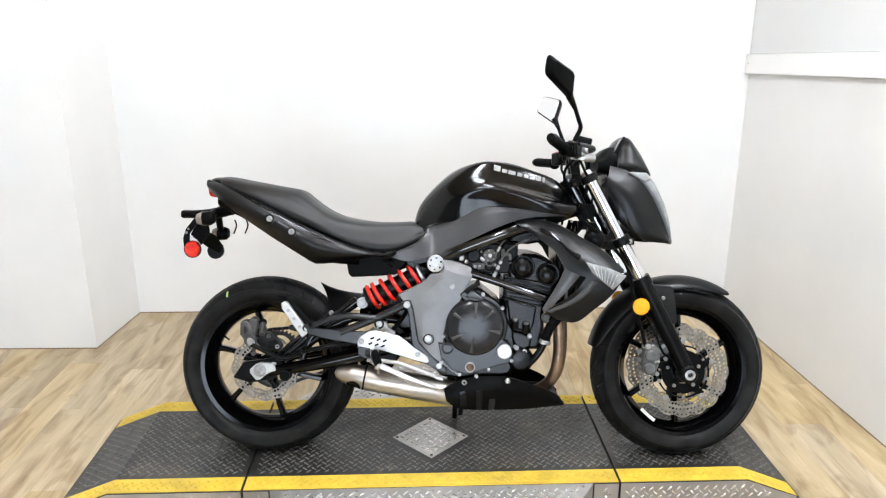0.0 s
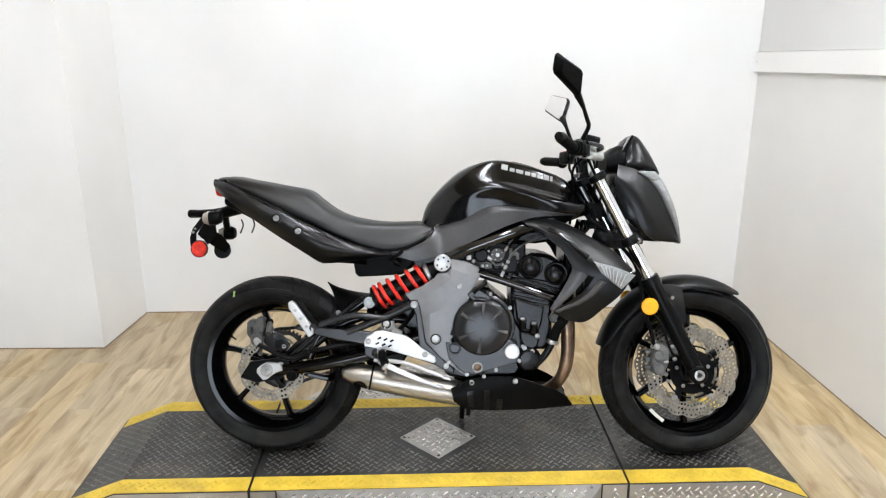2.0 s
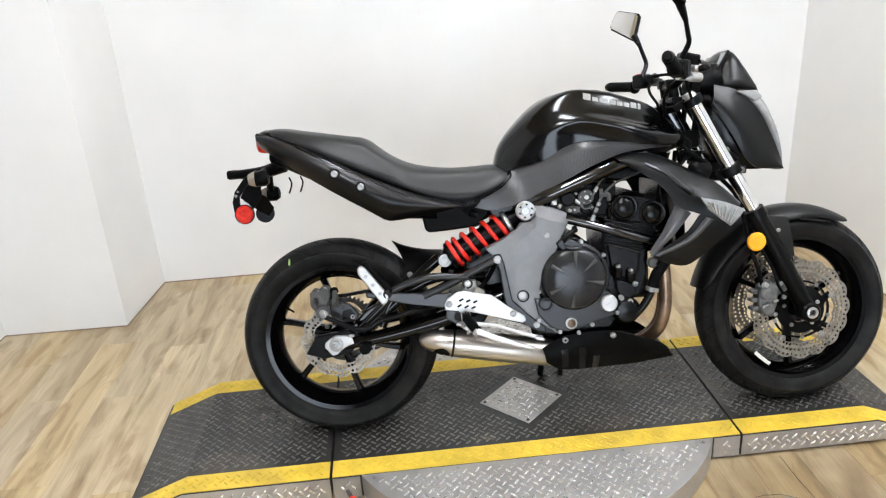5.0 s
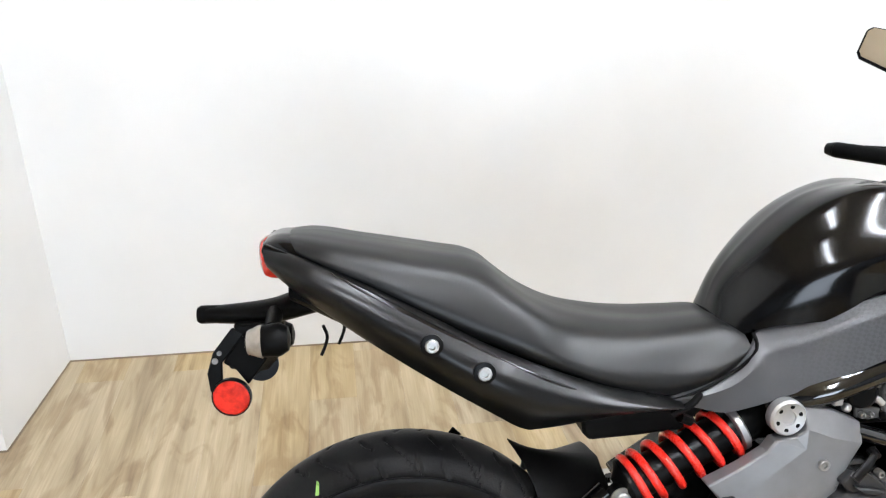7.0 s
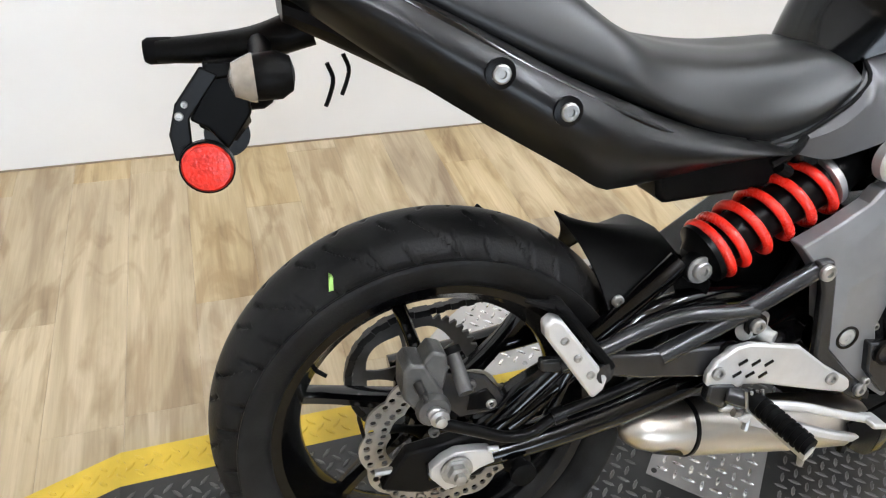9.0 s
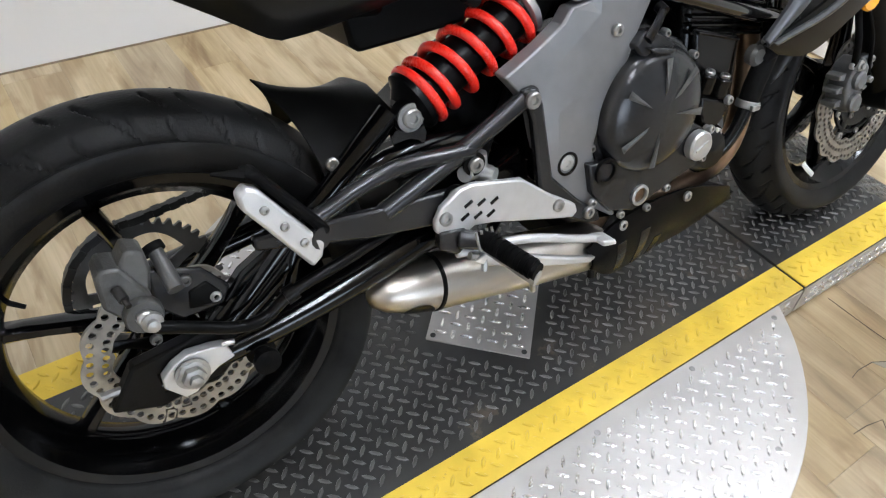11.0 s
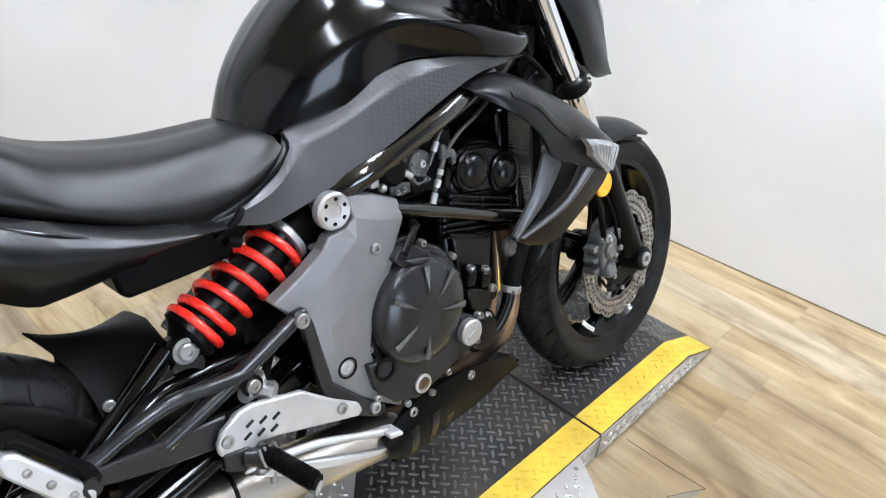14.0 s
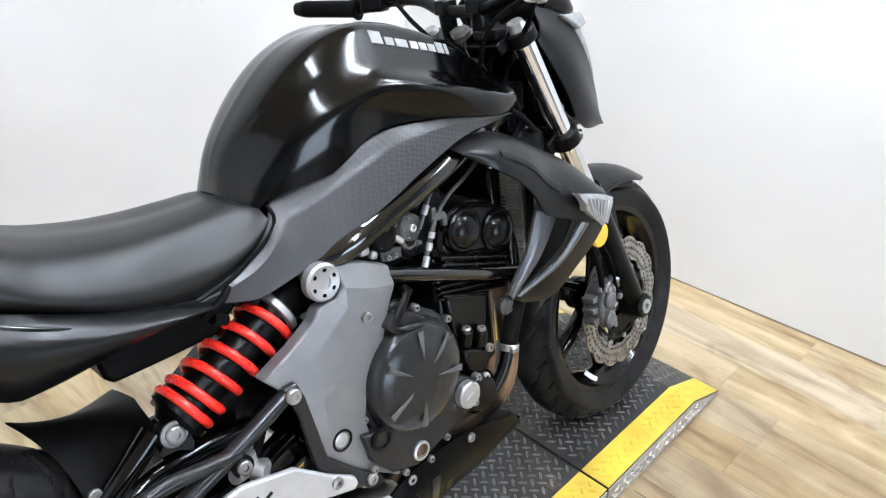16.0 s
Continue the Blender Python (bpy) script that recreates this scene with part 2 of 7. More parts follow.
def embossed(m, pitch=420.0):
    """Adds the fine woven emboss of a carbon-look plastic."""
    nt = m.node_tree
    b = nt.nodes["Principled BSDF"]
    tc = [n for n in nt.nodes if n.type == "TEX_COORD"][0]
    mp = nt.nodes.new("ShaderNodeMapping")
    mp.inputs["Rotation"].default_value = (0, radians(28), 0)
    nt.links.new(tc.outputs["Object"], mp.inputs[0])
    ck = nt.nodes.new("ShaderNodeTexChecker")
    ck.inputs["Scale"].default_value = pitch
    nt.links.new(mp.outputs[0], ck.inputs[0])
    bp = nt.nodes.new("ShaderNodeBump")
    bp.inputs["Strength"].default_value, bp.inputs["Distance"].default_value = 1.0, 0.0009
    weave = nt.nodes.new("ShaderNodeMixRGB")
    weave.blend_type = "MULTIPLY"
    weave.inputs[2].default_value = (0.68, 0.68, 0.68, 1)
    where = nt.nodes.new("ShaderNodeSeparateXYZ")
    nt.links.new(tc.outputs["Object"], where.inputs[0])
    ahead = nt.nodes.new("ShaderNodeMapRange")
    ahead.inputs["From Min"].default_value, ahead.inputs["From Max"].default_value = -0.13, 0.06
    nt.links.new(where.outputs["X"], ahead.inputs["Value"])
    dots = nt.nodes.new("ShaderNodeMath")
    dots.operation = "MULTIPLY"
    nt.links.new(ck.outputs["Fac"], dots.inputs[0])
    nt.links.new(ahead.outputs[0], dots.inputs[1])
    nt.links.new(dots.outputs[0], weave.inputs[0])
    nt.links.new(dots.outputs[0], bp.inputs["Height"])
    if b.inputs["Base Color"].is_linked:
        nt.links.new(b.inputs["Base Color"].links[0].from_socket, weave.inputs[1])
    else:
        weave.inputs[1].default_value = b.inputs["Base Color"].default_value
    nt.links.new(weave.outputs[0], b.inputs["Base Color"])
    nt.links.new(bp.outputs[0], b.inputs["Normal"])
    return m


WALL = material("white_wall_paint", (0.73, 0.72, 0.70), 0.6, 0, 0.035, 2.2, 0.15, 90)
# the white wall again, greyed to stand for light falling off
WALL_SHADED = material("shaded_white_wall_paint", (0.62, 0.615, 0.60), 0.6, 0, 0.03, 1.2, 0.15, 90)
CEIL = material("tan_wooden_ceiling_board", (0.52, 0.43, 0.31), 0.7, 0, 0.12, 3, 0.4, 60)
TRIM = material("white_trim_paint", (0.78, 0.77, 0.75), 0.45, 0, 0.02, 3)
PLANK = plank_material()
JOINT = material("brown_plank_joint", (0.17, 0.125, 0.08), 0.8)
DECK = worn("worn_black_deck_paint", (0.022, 0.0215, 0.0205), (0.075, 0.060, 0.045), 0.36, 0.60, 9, 0.0, spec=0.5)
LUG = material("scuffed_black_lugs", (0.130, 0.128, 0.122), 0.30, 0.5, 0.45, 18, 0.3, 300)
YELLOW = worn("safety_yellow_paint", (0.64, 0.45, 0.055), (0.16, 0.12, 0.07), 0.42, 0.66, 18, 0.0)
STEEL = material("bright_tread_plate", (0.42, 0.405, 0.385), 0.38, 0.6, 0.2, 5, 0.2, 300, rough_var=0.14)
EDGE = material("dark_steel_edge", (0.05, 0.05, 0.05), 0.5, 0.4, spec=0.2)
TANK = material("gloss_black_flake_paint", (0.0011, 0.0011, 0.0012), 0.15, 0.0, 0.2, 40, 0.0, 900, coat=0.12, rough_var=0.05, spec=0.24)
TUBE = material("gloss_black_frame_enamel", (0.0014, 0.0014, 0.0015), 0.09, 0, 0.2, 30, 0.0, 400, coat=0.5, spec=0.6)
CORE = material("radiator_core_alloy", (0.27, 0.26, 0.235), 0.5, 0.2, 0.2, 60, 0.1, 700)
GLOSS = material("gloss_black_enamel", (0.0011, 0.0011, 0.0012), 0.12, 0, 0.2, 30, 0.0, 400, coat=0.12, spec=0.28)
SATIN = material("satin_black_metal", (0.0022, 0.0022, 0.0022), 0.30, 0.03, 0.25, 30, 0.1, 600, spec=0.13)
PLASTIC = material("matt_black_plastic", (0.0026, 0.0025, 0.0024), 0.38, 0, 0.25, 25, 0.2, 700, spec=0.06)
SHROUD = material("satin_black_bodywork", (0.0030, 0.0030, 0.0030), 0.34, 0.0, 0.2, 25, 0.05, 900, coat=0.04, spec=0.26)
VINYL = material("black_vinyl", (0.0020, 0.0019, 0.0019), 0.40, 0, 0.2, 18, 0.05, 900, spec=0.43)
RUBBER = material("tyre_rubber", (0.0066, 0.0066, 0.0068), 0.42, 0, 0.3, 14, 0.3, 300, tint=(0.016, 0.0157, 0.0153), spec=0.10)
RIM = material("black_wheel_enamel", (0.0012, 0.0012, 0.0013), 0.12, 0, 0.2, 30, 0.0, 400, spec=0.26)
GRIP = material("soft_rubber", (0.0030, 0.0030, 0.0030), 0.55, 0, 0.2, 30, 0.3, 400, spec=0.05)
ENGINE = material("dark_engine_paint", (0.022, 0.022, 0.023), 0.24, 0.35, 0.12, 20, 0.08, 700, spec=0.4)
BLACKENG = material("black_engine_paint", (0.0022, 0.0022, 0.0022), 0.25, 0.03, 0.25, 25, 0.08, 500, spec=0.27)
GREY = material("gunmetal_plastic", (0.165, 0.165, 0.167), 0.40, 0.4, 0.12, 20, 0.15, 800)
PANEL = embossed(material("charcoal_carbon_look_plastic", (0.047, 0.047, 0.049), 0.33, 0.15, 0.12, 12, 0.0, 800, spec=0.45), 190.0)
ALU = material("cast_aluminium", (0.45, 0.45, 0.445), 0.36, 0.75, 0.15, 25, 0.25, 500)
PLATE_ALU = material("silver_painted_aluminium", (0.50, 0.50, 0.495), 0.36, 0.5, 0.1, 25, 0.15, 600)
DULL = material("grey_cast_metal", (0.068, 0.067, 0.064), 0.48, 0.4, 0.35, 30, 0.4, 400)
BRUSHED = material("brushed_stainless", (0.46, 0.43, 0.385), 0.33, 1.0, 0.14, 5, 0.2, 220, stretch=(1, 8, 8), rough_var=0.14)
CHROME = material("hard_chrome", (0.78, 0.78, 0.79), 0.10, 1.0, 0.05, 12, 0, 300)
BOLT = material("zinc_bolt", (0.30, 0.296, 0.284), 0.36, 0.8, 0.25, 60, 0.2, 600)
HEADER = material("heat_browned_steel", (0.20, 0.13, 0.085), 0.34, 0.9, 0.4, 16, 0.2, 300, tint=(0.34, 0.24, 0.17))
DISC = material("brake_disc_steel", (0.21, 0.197, 0.176), 0.38, 0.7, 0.2, 30, 0.2, 400, tint=(0.31, 0.285, 0.245))
SPRING = material("red_spring_paint", (0.66, 0.022, 0.012), 0.28, 0, 0.12, 30, 0, 300, coat=0.3)
REDLENS = material("red_reflector", (0.60, 0.022, 0.012), 0.18, 0, 0.35, 90, 0.6, 260, coat=0.5)
REDPAINT = material("red_handle", (0.55, 0.03, 0.02), 0.35, 0, 0.1, 30)
AMBER = material("amber_reflector", (0.85, 0.36, 0.012), 0.18, 0, 0.1, 90, 0.6, 260, coat=0.5)
CLEAR = material("clear_lens", (0.42, 0.43, 0.43), 0.10, 0, 0.15, 60, 0.6, 160, coat=0.5, trans=0.4)
MIRROR = material("mirror_glass", (0.86, 0.86, 0.86), 0.02, 1.0, 0.01, 5, 0, 200, rough_var=0.0)
LOGO = material("silver_decal", (0.26, 0.255, 0.25), 0.5, 0.0, 0.05, 40, spec=0.15)
GREEN = material("green_chalk", (0.35, 0.62, 0.16), 0.7, 0, 0.2, 60)
LABEL = material("white_label", (0.7, 0.7, 0.68), 0.5, 0, 0.05, 40)


# ---- geometry tools ----
def obj(name, verts, faces, mat, parent=None, label="", smooth=True, bevel=0.0, angle=38):
    me = bpy.data.meshes.new(name)
    me.from_pydata([tuple(v) for v in verts], [], faces)
    bm = bmesh.new()
    bm.from_mesh(me)
    bmesh.ops.recalc_face_normals(bm, faces=bm.faces)
    bm.to_mesh(me)
    bm.free()
    if smooth:
        me.polygons.foreach_set("use_smooth", [True] * len(me.polygons))
        me.set_sharp_from_angle(angle=radians(angle))
    me.materials.append(mat)
    ob = new(name, me)
    if parent is not None:
        ob.parent = parent
    if label:
        tagged(ob, label)
    if bevel:
        b = ob.modifiers.new("bevel", "BEVEL")
        b.width, b.segments, b.limit_method, b.angle_limit = bevel, 2, "ANGLE", radians(40)
    return ob


def join(*meshes):
    vs, fs = [], []
    for v, f in meshes:
        k = len(vs)
        vs += [Vector(p) for p in v]
        fs += [tuple(i + k for i in q) for q in f]
    return vs, fs


def moved(mesh, m):
    return [m @ Vector(p) for p in mesh[0]], mesh[1]


def flipped(mesh):
    return [Vector((p[0], -p[1], p[2])) for p in mesh[0]], mesh[1]


def spline(pts, n):
    """n points along a smooth curve through pts."""
    pts = [Vector(p) for p in pts]
    if len(pts) == 2:
        return [pts[0].lerp(pts[1], i / (n - 1)) for i in range(n)]
    ext = [2 * pts[0] - pts[1], *pts, 2 * pts[-1] - pts[-2]]
    lens = [(pts[i + 1] - pts[i]).length + 1e-9 for i in range(len(pts) - 1)]
    total, out = sum(lens), []
    for k in range(n):
        d, i = total * k / (n - 1), 0
        while i < len(lens) - 1 and d > lens[i]:
            d -= lens[i]
            i += 1
        t = min(1.0, d / lens[i])
        p0, p1, p2, p3 = ext[i:i + 4]
        l0, l1, l2 = (p1 - p0).length + 1e-9, lens[i], (p3 - p2).length + 1e-9
        m1 = ((p2 - p1) / l1 * l0 + (p1 - p0) / l0 * l1) / (l0 + l1) * l1
        m2 = ((p3 - p2) / l2 * l1 + (p2 - p1) / l1 * l2) / (l1 + l2) * l1
        out.append((2 * t ** 3 - 3 * t ** 2 + 1) * p1 + (t ** 3 - 2 * t ** 2 + t) * m1 + (3 * t ** 2 - 2 * t ** 3) * p2 + (t ** 3 - t ** 2) * m2)
    return out


def tube(pts, r, seg=10, n=0, flat=1.0):
    """A round bar along pts (smoothed into n points if n); r is a number or one for each end; flat squeezes it sideways."""
    pts = spline(pts, n) if n else [Vector(p) for p in pts]
    count = len(pts)
    radii = [r] * count if not isinstance(r, (list, tuple)) else [r[0] + (r[-1] - r[0]) * i / (count - 1) for i in range(count)]
    vs, fs, side = [], [], None
    for i, p in enumerate(pts):
        d = (pts[min(i + 1, count - 1)] - pts[max(i - 1, 0)]).normalized()
        if side is None:
            side = d.cross(Vector((0, 1, 0)))
            if side.length < 0.2:
                side = d.cross(Vector((0, 0, 1)))
        side = (side - d * side.dot(d)).normalized()
        up = d.cross(side)
        for k in range(seg):
            a = 2 * math.pi * k / seg
            vs.append(p + side * math.cos(a) * radii[i] + up * math.sin(a) * radii[i] * flat)
    for i in range(count - 1):
        for k in range(seg):
            fs.append((i * seg + k, i * seg + (k + 1) % seg, (i + 1) * seg + (k + 1) % seg, (i + 1) * seg + k))
    fs += [tuple(range(seg))[::-1], tuple((count - 1) * seg + k for k in range(seg))]
    return vs, fs


def lathe(profile, centre, axis=(0, 1, 0), seg=32, closed=False):
    """Turns (radius, height) pairs round an axis through centre; closed joins the last pair to the first."""
    q = Vector((0, 0, 1)).rotation_difference(Vector(axis).normalized()).to_matrix()
    vs, fs, n = [], [], len(profile)
    for r, h in profile:
        for k in range(seg):
            a = 2 * math.pi * k / seg
            vs.append(Vector(centre) + q @ Vector((r * math.cos(a), r * math.sin(a), h)))
    for i in range(n if closed else n - 1):
        for k in range(seg):
            j = (i + 1) % n
            fs.append((i * seg + k, i * seg + (k + 1) % seg, j * seg + (k + 1) % seg, j * seg + k))
    if not closed:
        fs += [tuple(range(seg))[::-1], tuple((n - 1) * seg + k for k in range(seg))]
    return vs, fs


def slab(poly, y0, y1):
    """A side-view outline (x, z) given thickness from y0 to y1."""
    n = len(poly)
    vs = [Vector((x, y0, z)) for x, z in poly] + [Vector((x, y1, z)) for x, z in poly]
    fs = [tuple(range(n)), tuple(range(2 * n - 1, n - 1, -1))] + [(i, i + n, (i + 1) % n + n, (i + 1) % n) for i in range(n)]
    return vs, fs


def box(c, s, m=None):
    vs = [Vector((c[0] + s[0] * a / 2, c[1] + s[1] * b / 2, c[2] + s[2] * d / 2)) for a in (-1, 1) for b in (-1, 1) for d in (-1, 1)]
    fs = [(0, 1, 3, 2), (4, 6, 7, 5), (0, 4, 5, 1), (2, 3, 7, 6), (0, 2, 6, 4), (1, 5, 7, 3)]
    return ([m @ v for v in vs] if m else vs), fs


def skin(stations, nx=40, nr=28, closed_ends=True):
    """A body symmetric about y = 0: stations (x, [(y, z), ...] from the top centre down one side), smoothed both ways."""
    k = len(stations[0][1])
    rows = [spline([(s[0], s[1][j][0], s[1][j][1]) for s in stations], nx) for j in range(k)]
    vs, fs = [], []
    ring = 2 * nr - 1
    for i in range(nx):
        half = spline([rows[j][i] for j in range(k)], nr)
        vs += [Vector((p.x, -p.y, p.z)) for p in half[::-1]] + [Vector(p) for p in half[1:]]
    for i in range(nx - 1):
        for j in range(ring):
            a, b = i * ring + j, i * ring + (j + 1) % ring
            fs.append((a, b, b + ring, a + ring))
    if closed_ends:
        fs += [tuple(range(ring)), tuple((nx - 1) * ring + j for j in range(ring))[::-1]]
    return vs, fs


def panel(upper, lower, bulge=0.01, thick=0.004, n=30, m=10, crest=0.5, fold=False):
    """A curved sheet between two edges (x, y, z), swelling towards -y, with thickness."""
    u, l = spline(upper, n), spline(lower, n)
    vs, fs = [], []
    for shift in (0.0, thick):
        for i in range(n):
            for j in range(m):
                t = j / (m - 1)
                p = u[i].lerp(l[i], t)
                w = math.sin(math.pi * t ** (math.log(0.5) / math.log(crest))) if not fold else (t / crest if t < crest else 1 - 0.55 * (t - crest) / (1 - crest))
                vs.append(p + Vector((0, -bulge * w + shift, 0)))
    k = n * m
    for i in range(n - 1):
        for j in range(m - 1):
            a = i * m + j
            fs += [(a, a + 1, a + m + 1, a + m), (a + k, a + m + k, a + m + 1 + k, a + 1 + k)]
    edge = [i * m for i in range(n)] + [(n - 1) * m + j for j in range(1, m)] + [i * m + m - 1 for i in range(n - 2, -1, -1)] + [j for j in range(m - 2, 0, -1)]
    for a, b in zip(edge, edge[1:] + edge[:1]):
        fs.append((a, b, b + k, a + k))
    return vs, fs


def bolt(c, r=0.008, h=0.006, axis=(0, -1, 0)):
    """A cap screw with a socket in its head."""
    return lathe([(r * 1.05, 0), (r * 1.05, h * 0.75), (r * 0.85, h), (r * 0.48, h), (r * 0.44, h * 0.45), (0.0005, h * 0.45)], c, axis, 12)


def empty(name, label, category, m=Matrix(), group=""):
    e = new(name)
    e.matrix_world = m
    e.empty_display_size = 0.1
    return tagged(e, label, category, group)
SMOKED = material("smoked_lens", (0.22, 0.19, 0.155), 0.15, 0, 0.2, 60, 0.5, 160, coat=0.5)
FIN = material("steel_grey_fin_paint", (0.085, 0.086, 0.090), 0.32, 0.5, 0.1, 20, 0.1, 600)
CHAINSTEEL = material("greasy_chain_steel", (0.014, 0.013, 0.012), 0.42, 0.5, 0.4, 60, 0.3, 500)
FOOTLINE = material("brown_shadow_gap", (0.24, 0.185, 0.125), 0.8)
LUGSTEEL = material("polished_tread_lugs", (0.80, 0.79, 0.77), 0.26, 0.75, 0.15, 30, 0.2, 300)
LUGYELLOW = worn("dirty_yellow_lugs", (0.62, 0.435, 0.052), (0.20, 0.15, 0.07), 0.40, 0.66, 30, 0.0)
# for the unseen far walls, made dark to deepen reflections on the bike
UNSEEN_DARK = material("dark_unseen_wall", (0.10, 0.095, 0.09), 0.6, 0, 0.1, 2.2, 0.15, 90)
CASTGREY = material("grey_caliper_paint", (0.10, 0.10, 0.098), 0.45, 0.3, 0.3, 40, 0.3, 400)


# ---- the room ----
BL, BR = (-1.765, 1.385), (1.42, 1.535)
WALLS = {
    "wall_north": (BL, BR),
    "wall_east": (BR, (1.777, -2.6)),
    "wall_east_2": ((1.777, -2.6), (2.33, -9.0)),
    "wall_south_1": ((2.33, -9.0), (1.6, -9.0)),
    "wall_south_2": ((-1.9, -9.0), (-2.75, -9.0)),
    "wall_west_2": ((-2.75, -9.0), (-2.469, -2.6)),
    "wall_west": ((-2.469, -2.6), (-2.315, 0.905)),
    "wall_stub_front": ((-2.315, 0.905), (-1.785, 0.925)),
    "wall_stub_side": ((-1.785, 0.925), BL),
}
HIGH = 3.0


def wall(name, a, b, z0, z1, mat, thick=0.12):
    """An upright slab along a to b; its room side is to the right of the way from a to b."""
    a, b = Vector((*a, 0)), Vector((*b, 0))
    d = (b - a).normalized()
    out = Vector((-d.y, d.x, 0)) * thick
    vs = [p + Vector((0, 0, z)) for z in (z0, z1) for p in (a, b, b + out, a + out)]
    fs = [(0, 1, 5, 4), (1, 2, 6, 5), (2, 3, 7, 6), (3, 0, 4, 7), (0, 3, 2, 1), (4, 5, 6, 7)]
    return obj(name, vs, fs, mat, smooth=False)


for wall_name, (a, b) in WALLS.items():
    tagged(wall(wall_name, a, b, FLOOR - 0.05, HIGH, UNSEEN_DARK if wall_name[-2:] in ("_1", "_2") else WALL), "unseen wall closing the room, dark to deepen reflections" if wall_name[-2:] in ("_1", "_2") else "white painted plasterboard wall", "wall", kind="structure")

tagged(wall("wall_south_3", (1.6, -9.0), (-1.9, -9.0), 2.6, HIGH, UNSEEN_DARK), "unseen dark wall over an assumed doorway", "wall", kind="structure")
# Unseen doorway assumed from bluish reflections; its glow is added as side light.
ADDED_DAYLIGHT = glow("assumed_daylight", (0.81, 0.94, 1.12), 10.5)
tagged(wall("backdrop", (2.6, -9.5), (-3.0, -9.5), FLOOR - 0.05, HIGH + 0.4, ADDED_DAYLIGHT), "added glowing sky panel outside an assumed doorway", "sky", kind="structure")


def gap_strip(name, a, b):
    """A thin brown strip that stands for the shadow gap under a wall."""
    a, b = Vector((*a, 0)), Vector((*b, 0))
    d = (b - a).normalized()
    into = Vector((d.y, -d.x, 0))
    vs = [p + into * o + Vector((0, 0, z)) for z in (FLOOR - 0.002, FLOOR + 0.005) for p, o in ((a, 0), (b, 0), (b, 0.003), (a, 0.003))]
    fs = [(0, 1, 5, 4), (1, 2, 6, 5), (2, 3, 7, 6), (3, 0, 4, 7), (0, 3, 2, 1), (4, 5, 6, 7)]
    return tagged(obj(name, vs, fs, FOOTLINE, smooth=False), "thin brown strip standing for the shadow gap under the wall", "joint", kind="structure")


for foot_name in ("wall_north", "wall_east", "wall_west", "wall_stub_front", "wall_stub_side"):
    gap_strip("shadow_gap_strip", *WALLS[foot_name])

# the rail along the east wall; the wall above it is greyed for shade
def along_east(s, off, z):
    a, b = Vector((*BR, 0)), Vector((2.33, -9.0, 0))
    d = (b - a).normalized()
    inward = Vector((d.y, -d.x, 0))
    p = a + d * s + inward * off
    return Vector((p.x, p.y, z))


def east_board(name, z0, z1, off0, off1, mat, label, s1=5.1, rise0=0.047, rise1=0.047):
    vs = [along_east(s, o, z + s * r) for z, r in ((z0, rise0), (z1, rise1)) for s, o in ((0.003, off0), (s1, off0), (s1, off1), (0.003, off1))]
    fs = [(0, 1, 5, 4), (1, 2, 6, 5), (2, 3, 7, 6), (3, 0, 4, 7), (0, 3, 2, 1), (4, 5, 6, 7)]
    return tagged(obj(name, vs, fs, mat, smooth=False, bevel=0.002), label, "wall trim", kind="structure")


east_board("trim", 1.284, 1.378, 0.002, 0.026, TRIM, "white painted rail board fixed along the wall")
east_board("wall_upper_east", 1.380, HIGH - 0.004, 0.002, 0.010, WALL_SHADED, "upper wall above the rail board, greyed for shade", rise1=0.0)
rail_screw = tagged(obj("rail_screw", *bolt(along_east(0.03, 0.024, 1.335), 0.004, 0.003, (-1, -0.1, 0)), BOLT), "small round screw head in the rail board", "screw", kind="structure")

ceiling = obj("ceiling", [(-3.0, -9.2, HIGH), (2.5, -9.2, HIGH), (2.5, 1.8, HIGH), (-3.0, 1.8, HIGH), (-3.0, -9.2, HIGH + 0.1), (2.5, -9.2, HIGH + 0.1), (2.5, 1.8, HIGH + 0.1), (-3.0, 1.8, HIGH + 0.1)],
              [(0, 1, 2, 3), (4, 7, 6, 5), (0, 4, 5, 1), (1, 5, 6, 2), (2, 6, 7, 3), (3, 7, 4, 0)], CEIL, smooth=False)
tagged(ceiling, "tan wooden board ceiling over the bay", "ceiling", kind="structure")
sub = obj("floor", [(-3.0, -9.2, FLOOR - 0.06), (2.5, -9.2, FLOOR - 0.06), (2.5, 1.8, FLOOR - 0.06), (-3.0, 1.8, FLOOR - 0.06), (-3.0, -9.2, FLOOR - 0.0035), (2.5, -9.2, FLOOR - 0.0035), (2.5, 1.8, FLOOR - 0.0035), (-3.0, 1.8, FLOOR - 0.0035)],
          [(0, 3, 2, 1), (4, 5, 6, 7), (0, 1, 5, 4), (1, 2, 6, 5), (2, 3, 7, 6), (3, 0, 4, 7)], JOINT, smooth=False)
tagged(sub, "oak-look vinyl plank floor, beige and brown", "floor", kind="structure")

# ---- ceiling lights ----
TUBE_GLOW = glow("fluorescent_tube_glow", (0.90, 0.97, 1.09), LIGHT)


